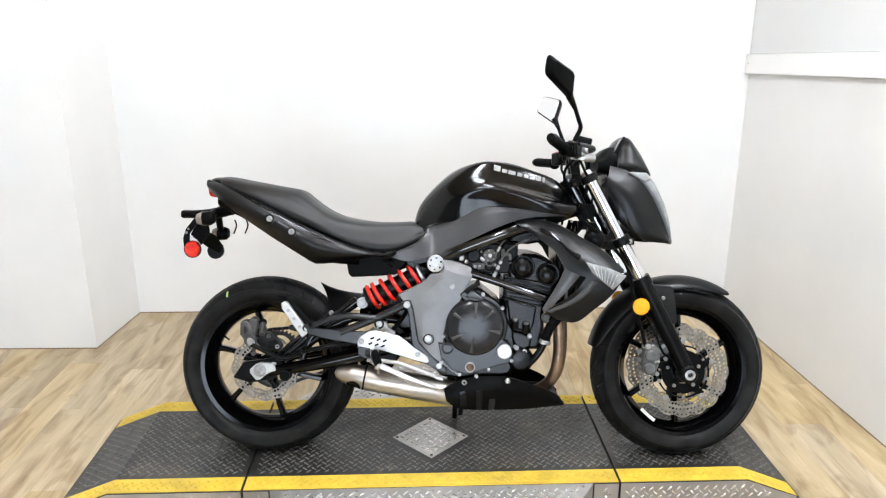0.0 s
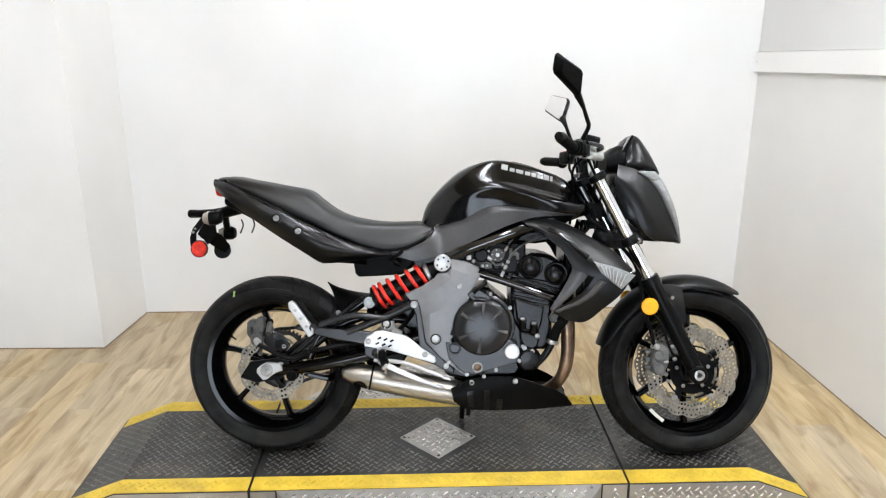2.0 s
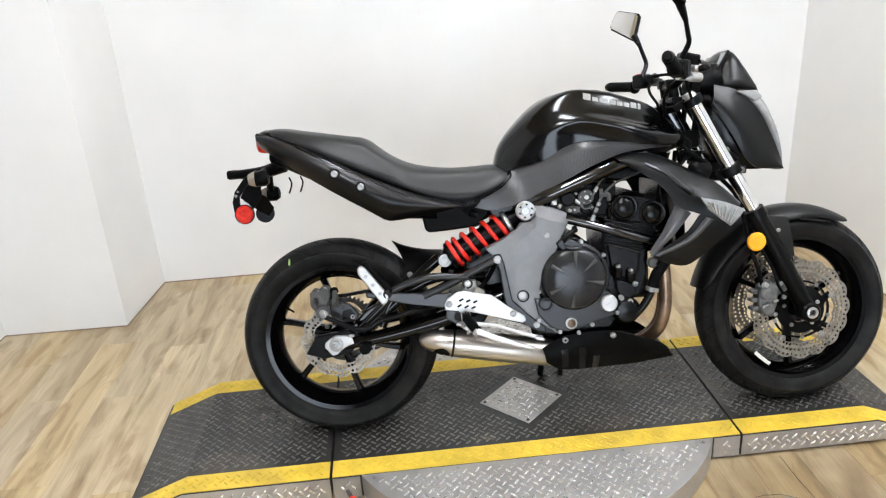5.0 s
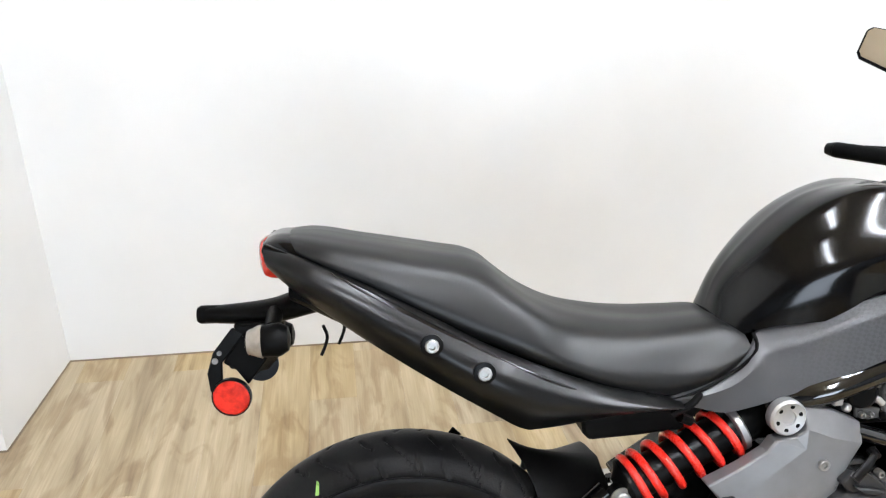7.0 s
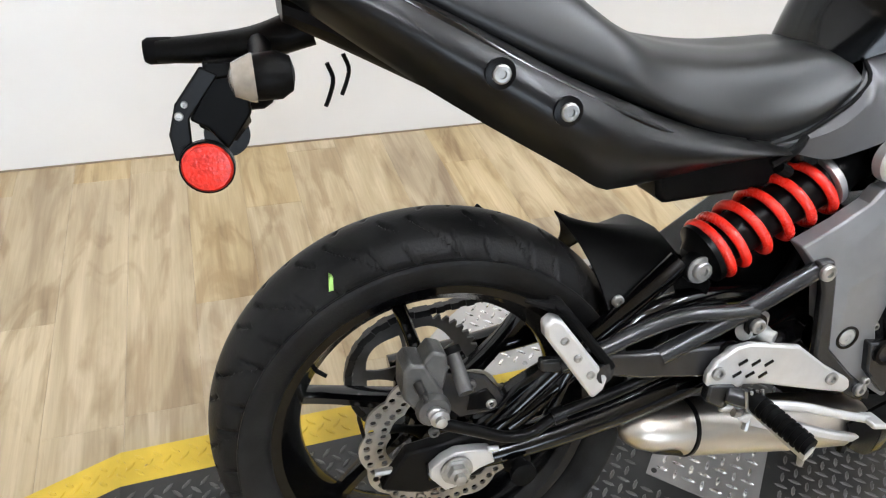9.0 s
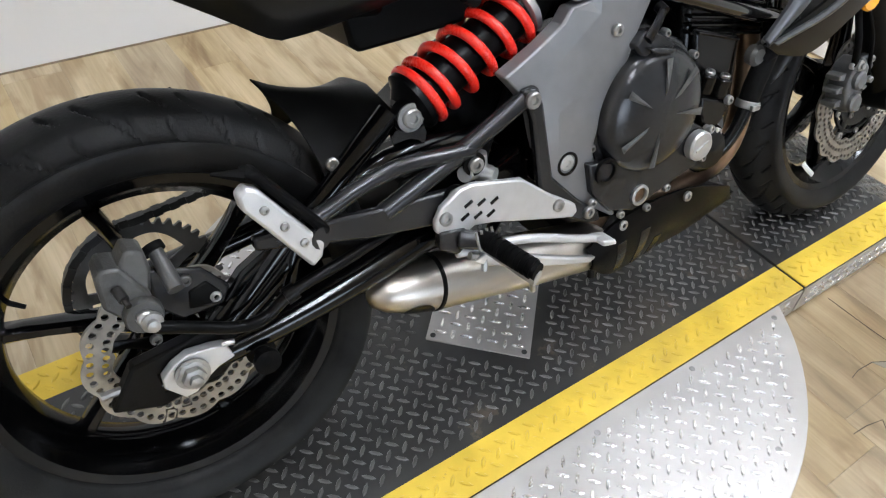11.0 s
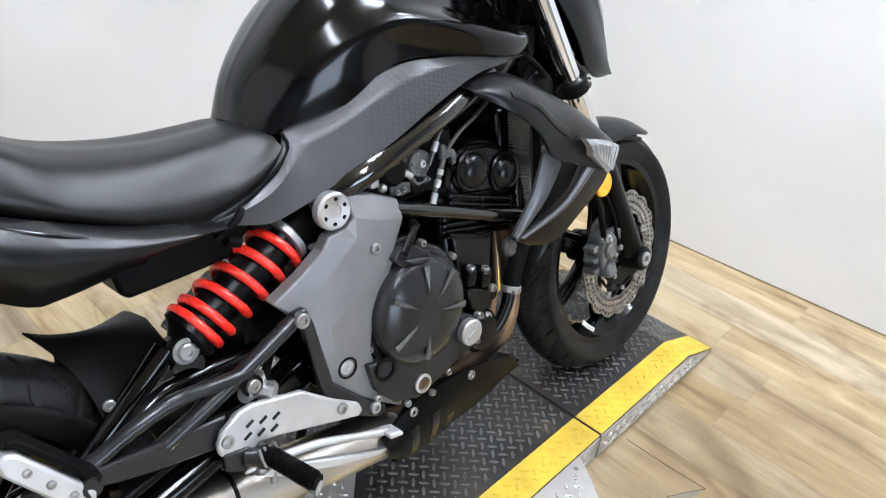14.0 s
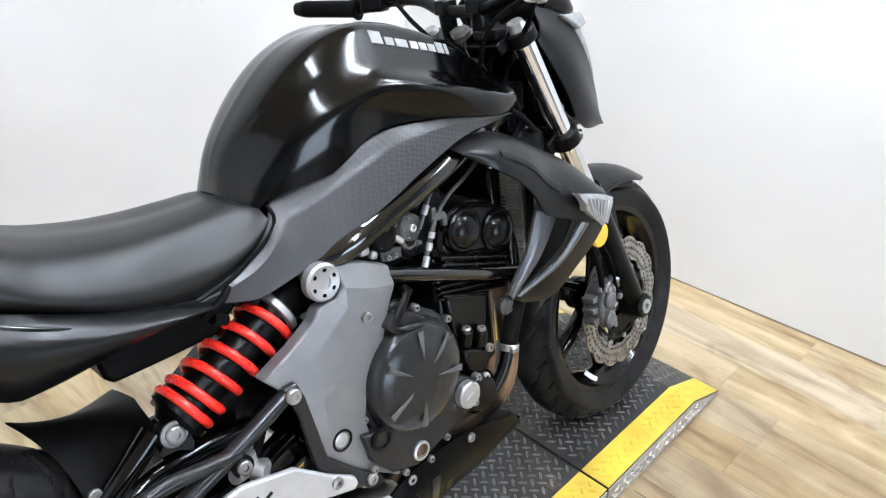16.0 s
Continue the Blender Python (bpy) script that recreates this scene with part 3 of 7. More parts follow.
def strip_light(x, y, length, turn=0.0):
    """A surface-mounted fluorescent fitting with two tubes under a white tray."""
    e = empty("ceiling_light", "white fluorescent strip light fixed under the ceiling", "ceiling light", pose(x, y, HIGH, 0, 0, turn), "strip lights on the ceiling")
    obj("tray", *slab([(-0.15, -0.004), (0.15, -0.004), (0.11, -0.06), (-0.11, -0.06)], -length / 2, length / 2), TRIM, e, bevel=0.004)
    for dx in (-0.06, 0.06):
        obj("tube", *tube([(dx, -length / 2 + 0.04, -0.085), (dx, length / 2 - 0.04, -0.085)], 0.019, 12), TUBE_GLOW, e, "lit fluorescent tube")
    for s in (-1, 1):
        obj("end_cap", *box((0, s * (length / 2 - 0.02), -0.082), (0.2, 0.035, 0.05)), TRIM, e, bevel=0.004)
    return e


for x, y, ln, turn in LIGHTS:
    strip_light(x, y, ln, turn)


# ---- the lift ----
DECK_Z, DU = 0.10, 0.293
deck_m = pose(-0.145, 0.021, 0, 0, 0, 3.2)
lift = empty("motorcycle_lift", "low black tread-plate motorcycle lift with yellow edges on the floor", "motorcycle lift", deck_m)


def lugs(spots, z, size=0.0250, wide=0.0082, tall=0.0026, slope=None):
    """Raised almond-shaped tread lugs at (u, v, turned)."""
    vs, fs = [], []
    for u, v, turned in spots:
        a = radians(45 if turned else -45)
        ca, sa = math.cos(a), math.sin(a)
        k = len(vs)
        ring = [(-1, 0), (-0.45, 0.8), (0.45, 0.8), (1, 0), (0.45, -0.8), (-0.45, -0.8)]
        for f, h in ((1.0, 0.0), (0.62, tall)):
            for p, q in ring:
                x, y = p * size / 2 * f, q * wide / 2 * f
                uu, vv = u + x * ca - y * sa, v + x * sa + y * ca
                vs.append((uu, vv, (z if slope is None else slope(uu)) + h))
        for i in range(6):
            j = (i + 1) % 6
            fs.append((k + i, k + j, k + 6 + j, k + 6 + i))
        fs.append(tuple(k + 6 + i for i in range(6)))
    return vs, fs


def grid_spots(u0, u1, v0, v1, keep=lambda u, v: True, pitch=0.0214):
    """Lug places on a checkerboard that lies at 45 degrees to the lift."""
    spots, c, n = [], math.sqrt(0.5), 84
    for i in range(-n, n):
        for j in range(-n, n):
            u, v = c * pitch * (i - j), c * pitch * (i + j)
            if u0 <= u <= u1 and v0 <= v <= v1 and keep(u, v):
                spots.append((u, v, (i + j) % 2))
    return spots


def in_diamond(u, v, r=0.148):
    return abs(u) + abs(v) < r


def deck_section(name, outline, mat_top, zfun):
    """A folded plate: outline of (u, z) along the lift, skirts on both long sides."""
    vs = [Vector((u, v, z)) for v in (-DU, DU) for u, z in outline]
    n = len(outline)
    fs = [tuple(range(n)), tuple(range(2 * n - 1, n - 1, -1))] + [(i, i + n, (i + 1) % n + n, (i + 1) % n) for i in range(n)]
    return obj(name, vs, fs, mat_top, lift, smooth=False, bevel=0.0015)


G = 0.604
sections = {
    "deck_plate": [(-G, FLOOR + 0.006), (G, FLOOR + 0.006), (G, DECK_Z), (-G, DECK_Z)],
    "front_ramp": [(G + 0.008, FLOOR + 0.006), (1.215, FLOOR + 0.006), (1.205, FLOOR + 0.012), (1.03, DECK_Z), (G + 0.008, DECK_Z)],
    "rear_ramp": [(-G - 0.008, FLOOR + 0.006), (-G - 0.008, DECK_Z), (-1.03, DECK_Z), (-1.205, FLOOR + 0.012), (-1.215, FLOOR + 0.006)],
}


def ramp_z(u):
    a = abs(u)
    return DECK_Z if a <= 1.03 else DECK_Z - (a - 1.03) * (DECK_Z - FLOOR - 0.012) / 0.175


for sname, outline in sections.items():
    deck_section(sname, outline, EDGE, None)


def top_sheet(name, cuts, v0, v1, mat, rise, parent, label=""):
    """A thin coat of plate that follows the deck and its ramps between the cuts."""
    vs, fs = [], []
    for dz in (0.0, rise):
        for v in (v0, v1):
            vs += [Vector((u, v, ramp_z(u) + 0.0004 + dz)) for u in cuts]
    n = len(cuts)
    for i in range(n - 1):
        fs += [(2 * n + i, 2 * n + i + 1, 3 * n + i + 1, 3 * n + i), (i, n + i, n + i + 1, i + 1),
               (i, i + 1, 2 * n + i + 1, 2 * n + i), (n + i, 3 * n + i, 3 * n + i + 1, n + i + 1)]
    fs += [(0, 2 * n, 3 * n, n), (n - 1, 2 * n - 1, 4 * n - 1, 3 * n - 1)]
    return obj(name, vs, fs, mat, parent, label, smooth=False)


YW = 0.072
for cuts in ([-G, G], [G + 0.008, 1.03, 1.203], [-1.203, -1.03, -G - 0.008]):
    top_sheet("black_tread", cuts, -DU + YW, DU - YW, DECK, 0.002, lift, "black painted tread plate, scuffed")
    top_sheet("yellow_edge", cuts, -DU, -DU + YW, YELLOW, 0.0024, lift, "yellow painted warning stripe")
    top_sheet("yellow_edge", cuts, DU - YW, DU, YELLOW, 0.0024, lift, "yellow painted warning stripe")

for u0, u1 in ((-G + 0.014, G - 0.012), (G + 0.022, 1.195), (-1.195, -G - 0.02)):
    ok = (lambda u, v: not in_diamond(u, v, 0.155)) if u0 == -G + 0.014 else (lambda u, v: True)
    tagged(obj("tread_relief", *lugs(grid_spots(u0, u1, -DU + YW + 0.014, DU - YW - 0.012, ok), 0, slope=lambda u: ramp_z(u) + 0.0023), LUG, lift, "raised scuffed tread lugs", angle=20), kind="stuff")
    for v0 in (-DU + 0.012, DU - YW + 0.014):
        tagged(obj("yellow_relief", *lugs(grid_spots(u0, u1, v0, v0 + YW - 0.024), 0, slope=lambda u: ramp_z(u) + 0.0027), LUGYELLOW, lift, "raised yellow tread lugs", angle=20), kind="stuff")

# bright skirts along both long sides
for s in (-1, 1):
    for a, b in ((-1.2, -G - 0.008), (-G, -0.525), (0.525, G), (G + 0.008, 1.2)):
        cuts = [u for u in (a, -1.03, 1.03, b) if a <= u <= b]
        cuts = sorted(set(cuts))
        vs, fs = [], []
        for off in (0.0005, 0.003):
            for u in cuts:
                vs += [Vector((u, s * (DU + off), FLOOR + 0.008)), Vector((u, s * (DU + off), max(FLOOR + 0.012, ramp_z(u) - 0.004)))]
        n = 2 * len(cuts)
        for i in range(len(cuts) - 1):
            k = 2 * i
            fs += [(k, k + 2, k + 3, k + 1), (n + k, n + k + 1, n + k + 3, n + k + 2), (k + 1, k + 3, n + k + 3, n + k + 1), (k, n + k, n + k + 2, k + 2)]
        fs += [(0, 1, n + 1, n), (n - 2, 2 * n - 2, 2 * n - 1, n - 1)]
        obj("side_skirt", vs, fs, STEEL, lift, "bright tread-plate skirt", smooth=False)
        spots = [(u, v, t) for u, v, t in grid_spots(a + 0.02, b - 0.015, FLOOR + 0.022, DECK_Z - 0.014) if v < ramp_z(u) - 0.016]
        lv, lf = lugs(spots, 0, 0.024)
        tagged(obj("skirt_relief", [Vector((p[0], s * (DU + 0.003 + p[2]), p[1])) for p in lv], lf, LUGSTEEL, lift, angle=20), kind="stuff")

# the steel diamond let into the deck, screwed at its corners
R_DIA = 0.136
dia = [(R_DIA, 0), (0, R_DIA), (-R_DIA, 0), (0, -R_DIA)]
dv = [Vector((x, y, DECK_Z + z)) for z in (0.0022, 0.0052) for x, y in dia]
cover = obj("centre_plate", dv, [(3, 2, 1, 0), (4, 5, 6, 7), (0, 1, 5, 4), (1, 2, 6, 5), (2, 3, 7, 6), (3, 0, 4, 7)], STEEL, lift, "bright diamond-shaped tread plate", smooth=False, bevel=0.001)
tagged(obj("plate_relief", *lugs([s for s in grid_spots(-0.13, 0.13, -0.13, 0.13, pitch=0.0242) if in_diamond(s[0], s[1], 0.112)], DECK_Z + 0.0052), LUGSTEEL, cover, angle=20), kind="stuff")
for x, y in dia:
    obj("screw", *bolt((x * 0.88, y * 0.88, DECK_Z + 0.005), 0.005, 0.002, (0, 0, 1)), EDGE, cover)

# the turntable disc that shows on both long sides
R_T = 0.598
for s in (-1, 1):
    a0 = math.asin((DU + 0.0015) / R_T)
    arc = [(R_T * math.cos(a), s * R_T * math.sin(a)) for a in np.linspace(a0, math.pi - a0, 49)]
    n = len(arc)
    vs = [Vector((x, y, z)) for z in (FLOOR + 0.004, DECK_Z + 0.0006) for x, y in arc]
    fs = [tuple(range(n)), tuple(range(n, 2 * n))] + [(i, (i + 1) % n, (i + 1) % n + n, i + n) for i in range(n)]
    seg_ob = obj("turntable_wing", vs, fs, STEEL, lift, "bright tread-plate turntable segment", smooth=False, bevel=0.0015)
    tagged(obj("wing_relief", *lugs([p for p in grid_spots(-0.58, 0.58, -0.6, 0.6, pitch=0.0242) if p[1] * s > DU + 0.016 and p[0] ** 2 + p[1] ** 2 < (R_T - 0.02) ** 2], DECK_Z + 0.0006), LUGSTEEL, seg_ob, angle=20), kind="stuff")
    for x, y in ((-0.243, 0.310), (0.243, 0.310), (0.0, 0.315), (0.239, 0.504), (-0.239, 0.504), (0.483, 0.312), (-0.483, 0.312)):
        obj("rivet", *lathe([(0.006, 0), (0.005, 0.0015), (0.0005, 0.002)], (x, s * y, DECK_Z + 0.0006), (0, 0, 1), 10), BOLT, seg_ob)

# foot lever beside the turntable
lever = empty("foot_lever", "foot lever with a red sleeve at the lift's edge", "lever", deck_m @ pose(-0.51, -0.40, FLOOR, 0, 0, 12))
obj("sleeve", *tube([(-0.028, 0.055, 0.05), (-0.012, -0.02, 0.036)], [0.011, 0.012], 12), REDPAINT, lever, "red plastic sleeve", bevel=0.002)
obj("arm", *tube([(-0.034, 0.085, 0.054), (-0.028, 0.055, 0.05), (-0.006, -0.05, 0.03)], 0.006, 10, 8), DULL, lever)
obj("foot", *slab([(-0.03, 0.0), (0.03, 0.0), (0.026, 0.03), (-0.018, 0.04)], -0.07, -0.035), DULL, lever, bevel=0.004)


# ---- the motorcycle: x ahead, y to its left, z up from the ground between the tyres ----
LEAN_DEG, STEER_DEG, BAR_DEG = 13.5, 3.0, -3.2
bike = empty("motorcycle", "black naked street motorcycle leaning on its side stand on the lift", "motorcycle", pose(0, -0.0545, DECK_Z - 0.002, -LEAN_DEG, 0, 0))
RAKE = Vector((-0.336, 0, 0.632)).normalized()
PIVOT = Vector((0.33, 0, 0.93))
STEER = Matrix.Translation(PIVOT) @ Matrix.Rotation(radians(STEER_DEG), 4, RAKE) @ Matrix.Translation(-PIVOT)
BARS = Matrix.Translation(PIVOT) @ Matrix.Rotation(radians(BAR_DEG), 4, RAKE) @ Matrix.Translation(-PIVOT)


def part(name, mesh, mat, parent=bike, label="", bevel=0.0, angle=38, both=False, steer=False):
    """One part of the motorcycle; both adds its mirror image on the other side as a part of its own."""
    ob = obj(name, *(moved(mesh, BARS if steer == "bar" else STEER) if steer else mesh), mat, parent, label, bevel=bevel, angle=angle)
    if both:
        mesh = flipped(mesh)
        obj(name, *(moved(mesh, BARS if steer == "bar" else STEER) if steer else mesh), mat, parent, label, bevel=bevel, angle=angle)
    return ob


def tyre_mesh(c, radius, half, bead, groove_count):
    """A road tyre with slanted grooves cut into its tread."""
    prof = spline([(bead, half * 0.80, 0), (bead + 0.012, half * 0.93, 0), ((bead + radius) / 2 + 0.004, half, 0), (radius - half * 0.48, half * 0.90, 0),
                   (radius - half * 0.16, half * 0.55, 0), (radius, 0, 0), (radius - half * 0.16, -half * 0.55, 0), (radius - half * 0.48, -half * 0.90, 0),
                   ((bead + radius) / 2 + 0.004, -half, 0), (bead + 0.012, -half * 0.93, 0), (bead, -half * 0.80, 0)], 65)
    seg = 960
    vs, fs = [], []
    m = len(prof)
    sector = 2 * math.pi / groove_count
    for k in range(seg):
        a = 2 * math.pi * k / seg
        for p in prof:
            r, y = p.x, p.y
            t = y / half
            if r > radius - half * 0.62:
                for phase, sgn in ((0.0, 1), (0.5, -1)):
                    s = t * sgn
                    for lo, hi, slope, shift, w in ((0.14, 0.76, 0.34, 0.0, 0.0029), (0.55, 0.84, 0.12, 0.36, 0.0026), (0.64, 0.88, 0.16, 0.68, 0.0025), (0.06, 0.42, 0.45, 0.66, 0.0026)):
                        if lo < s < hi:
                            d = (a + slope * s * s + (phase + shift) * sector) % sector
                            d = min(d, sector - d) * r
                            if d < w:
                                r -= 0.0050 * (1 - d / w) ** 0.3
            vs.append(Vector((c[0] + r * math.cos(a), y, c[2] + r * math.sin(a))))
    for k in range(seg):
        for j in range(m):
            b = ((k + 1) % seg) * m
            fs.append((k * m + j, k * m + (j + 1) % m, b + (j + 1) % m, b + j))
    return vs, fs


def welded(ob):
    """Joins the touching cells of a mesh into one skin."""
    bm = bmesh.new()
    bm.from_mesh(ob.data)
    bmesh.ops.remove_doubles(bm, verts=bm.verts, dist=2e-5)
    bm.to_mesh(ob.data)
    bm.free()
    return ob


def wheel_disc(c, y, r_in, r_out, thick, waves, wave, rows, count):
    """A brake disc: a scalloped ring with staggered rows of round holes, each cut through."""
    vs, fs = [], []
    cell = (r_out - r_in) / rows

    def edge(a, i):
        r = r_in + cell * i
        bump = wave * (2 * abs(math.cos(waves * a / 2)) - 1)
        return r + bump if i == rows else (r + 0.7 * bump if i == 0 else r)

    def put(r, a):
        vs.append(Vector((c[0] + r * math.cos(a), y - thick / 2, c[2] + r * math.sin(a))))
        vs.append(Vector((c[0] + r * math.cos(a), y + thick / 2, c[2] + r * math.sin(a))))

    step = 2 * math.pi / count
    hole = cell * 0.27
    for i in range(rows):
        for k in range(count):
            am = (k + 0.5 * (i % 2)) * step
            n = len(vs)
            for du, dv in ((-1, -1), (0, -1), (1, -1), (1, 0), (1, 1), (0, 1), (-1, 1), (-1, 0)):
                a = am + du * step / 2
                lo, hi = edge(a, i), edge(a, i + 1)
                put((lo + hi) / 2 + dv * (hi - lo) / 2, a)
            rm = (edge(am, i) + edge(am, i + 1)) / 2
            for q in range(8):
                t = math.pi * (-0.75 + 0.25 * q)
                put(rm + hole * math.sin(t), am + hole * math.cos(t) / rm)
            for q in range(8):
                o, o2, h, h2 = n + 2 * q, n + 2 * ((q + 1) % 8), n + 16 + 2 * q, n + 16 + 2 * ((q + 1) % 8)
                fs += [(o, o2, h2, h), (o + 1, h + 1, h2 + 1, o2 + 1), (h, h2, h2 + 1, h + 1)]
                if (i == rows - 1 and q in (4, 5)) or (i == 0 and q in (0, 1)):
                    fs.append((o, o + 1, o2 + 1, o2))
    return vs, fs


def spoke_mesh(c, angle, r0, r1, w0, w1, t0, t1, twist=0.0, y=0.0):
    """A tapered cast spoke from hub to rim."""
    vs, fs = [], []
    steps = 7
    for i in range(steps):
        f = i / (steps - 1)
        r = r0 + (r1 - r0) * f
        w = w0 + (w1 - w0) * f - 0.004 * math.sin(math.pi * f)
        t = t0 + (t1 - t0) * f
        a = angle + twist * f
        er, et = Vector((math.cos(a), 0, math.sin(a))), Vector((-math.sin(a), 0, math.cos(a)))
        for p, q in ((-1, -0.6), (-0.5, -1), (0.5, -1), (1, -0.6), (1, 0.6), (0.5, 1), (-0.5, 1), (-1, 0.6)):
            vs.append(Vector((c[0], y, c[2])) + er * r + et * w * p + Vector((0, t * q, 0)))
    for i in range(steps - 1):
        for k in range(8):
            fs.append((i * 8 + k, i * 8 + (k + 1) % 8, (i + 1) * 8 + (k + 1) % 8, (i + 1) * 8 + k))
    fs += [tuple(range(8))[::-1], tuple((steps - 1) * 8 + k for k in range(8))]
    return vs, fs


def wheel(name, c, radius, half_tyre, half_rim, first, steer):
    rim_r = 0.218
    prof = [(rim_r + 0.010, -half_rim), (rim_r + 0.011, -half_rim + 0.004), (rim_r, -half_rim + 0.010), (rim_r - 0.020, -half_rim * 0.45), (rim_r - 0.022, half_rim * 0.45),
            (rim_r, half_rim - 0.010), (rim_r + 0.011, half_rim - 0.004), (rim_r + 0.010, half_rim), (rim_r - 0.006, half_rim - 0.003), (rim_r - 0.014, half_rim - 0.016),
            (rim_r - 0.032, half_rim * 0.36), (rim_r - 0.036, 0.0), (rim_r - 0.032, -half_rim * 0.36), (rim_r - 0.014, -half_rim + 0.016), (rim_r - 0.006, -half_rim + 0.003)]
    rim = part(name, lathe(prof, c, (0, 1, 0), 96, True), RIM, bike, "gloss black cast wheel with six spokes", steer=steer)
    part("tyre", tyre_mesh(c, radius, half_tyre, rim_r + 0.007, 17), RUBBER, rim, "worn black road tyre", steer=steer, angle=50)
    part("hub", lathe([(0.022, -0.062), (0.040, -0.06), (0.042, -0.03), (0.032, -0.015), (0.032, 0.015), (0.042, 0.03), (0.040, 0.06), (0.022, 0.062)], c, (0, 1, 0), 32), GLOSS, rim, steer=steer)
    for k in range(6):
        part("spoke", spoke_mesh(c, radians(first + 60 * k), 0.03, rim_r - 0.028, 0.016, 0.0105, 0.022, 0.014, 0.10), GLOSS, rim, steer=steer)
    return rim


REAR, FRONT = (-0.700, 0, 0.303), (0.703, 0, 0.298)
rear_wheel = wheel("rear_wheel", REAR, 0.303, 0.080, 0.062, 38, False)
front_wheel = wheel("front_wheel", FRONT, 0.298, 0.060, 0.048, 24, True)
valve = part("valve", tube([(-0.865, 0.0, 0.398), (-0.842, -0.008, 0.384)], [0.004, 0.003], 8), GRIP, rear_wheel)
part("chalk_mark", slab([(-0.838, 0.516), (-0.830, 0.516), (-0.829, 0.556), (-0.833, 0.558)], -0.060, -0.030), GREEN, rear_wheel, "green chalk mark on the tread")
part("balance_label", tube([(0.570, -0.052, 0.168), (0.588, -0.052, 0.150), (0.615, -0.052, 0.128)], 0.0055, 6, 6, 0.25), LABEL, front_wheel, "white label on the rim", steer=True)

# brakes
for s in (-1, 1):
    welded(part("brake_disc", wheel_disc(FRONT, s * 0.070, 0.104, 0.151, 0.0045, 16, 0.0042, 3, 64), DISC, front_wheel, "scalloped drilled steel brake disc", steer=True, angle=30))
    if s < 0:
        carrier = join(*[spoke_mesh(FRONT, radians(12 + 72 * k), 0.045, 0.100, 0.026, 0.009, 0.003, 0.003, 0.22, -0.070) for k in range(5)],
                       lathe([(0.074, -0.003), (0.074, 0.003), (0.040, 0.003), (0.040, -0.003)], (FRONT[0], -0.070, FRONT[2]), (0, 1, 0), 40, True),
                       lathe([(0.0895, -0.003), (0.0895, 0.003), (0.084, 0.003), (0.084, -0.003)], (FRONT[0], -0.070, FRONT[2]), (0, 1, 0), 40, True))
        part("disc_carrier", carrier, SATIN, front_wheel, steer=True)
        for k in range(10):
            a = radians(20 + 36 * k)
            if k % 2 == 0:
                part("disc_button", lathe([(0.0095, 0), (0.0095, 0.005), (0.005, 0.006), (0.004, 0.003), (0.0005, 0.003)], (FRONT[0] + 0.103 * math.cos(a), -0.071, FRONT[2] + 0.103 * math.sin(a)), (0, -1, 0), 14), BOLT, front_wheel, steer=True)
                part("disc_bolt", bolt((FRONT[0] + 0.055 * math.cos(a), -0.074, FRONT[2] + 0.055 * math.sin(a)), 0.006, 0.004), BOLT, front_wheel, steer=True)
            else:
                part("disc_button", lathe([(0.006, 0), (0.006, 0.004), (0.003, 0.004), (0.0005, 0.002)], (FRONT[0] + 0.087 * math.cos(a), -0.073, FRONT[2] + 0.087 * math.sin(a)), (0, -1, 0), 12), BOLT, front_wheel, steer=True)
welded(part("brake_disc", wheel_disc(REAR, -0.078, 0.076, 0.111, 0.0045, 12, 0.0036, 2, 48), DISC, rear_wheel, "scalloped drilled steel brake disc", angle=30))
part("disc_carrier", join(*[spoke_mesh(REAR, radians(72 * k), 0.03, 0.078, 0.012, 0.008, 0.003, 0.003, 0.2, -0.078) for k in range(5)]), SATIN, rear_wheel)


def sprocket_mesh(c, y, r, teeth=44):
    vs, fs = [], []
    n = teeth * 4
    for side in (y - 0.003, y + 0.003):
        for k in range(n):
            a = 2 * math.pi * k / n
            rr = r + (0.005 if k % 4 in (1, 2) else -0.003)
            vs.append(Vector((c[0] + rr * math.cos(a), side, c[2] + rr * math.sin(a))))
        for k in range(n):
            a = 2 * math.pi * k / n
            rr = r * 0.80 + 0.004 * math.cos(5 * a)
            vs.append(Vector((c[0] + rr * math.cos(a), side, c[2] + rr * math.sin(a))))
    for k in range(n):
        j = (k + 1) % n
        fs += [(k, j, n + j, n + k), (2 * n + k, 3 * n + k, 3 * n + j, 2 * n + j), (k, 2 * n + k, 2 * n + j, j), (n + k, n + j, 3 * n + j, 3 * n + k)]
    return vs, fs


part("rear_sprocket", join(sprocket_mesh(REAR, 0.085, 0.100), *[spoke_mesh(REAR, radians(30 + 72 * k), 0.03, 0.084, 0.014, 0.010, 0.003, 0.003, 0, 0.085) for k in range(5)]), DULL, rear_wheel, "grey toothed drive sprocket", angle=30)
links = []


def chain_link(p, q, wide):
    """One link from p to q in the chain's plane."""
    turn = math.atan2(q[1] - p[1], q[0] - p[0])
    m = Matrix.Translation(((p[0] + q[0]) / 2, 0.085, (p[1] + q[1]) / 2)) @ Matrix.Rotation(-turn, 4, "Y")
    return moved(box((0, 0, 0), (math.dist(p, q) * 1.08, wide, 0.0105)), m)


loop = [(-0.69 + 0.53 * k / 46, 0.408 + 0.067 * k / 46) for k in range(46, 0, -1)] + [(-0.70 + 0.105 * math.cos(math.pi / 2 + math.pi * k / 24), 0.303 + 0.105 * math.sin(math.pi / 2 + math.pi * k / 24)) for k in range(25)] + [(-0.69 + 0.53 * k / 46, 0.198 + 0.187 * k / 46) for k in range(1, 47)]
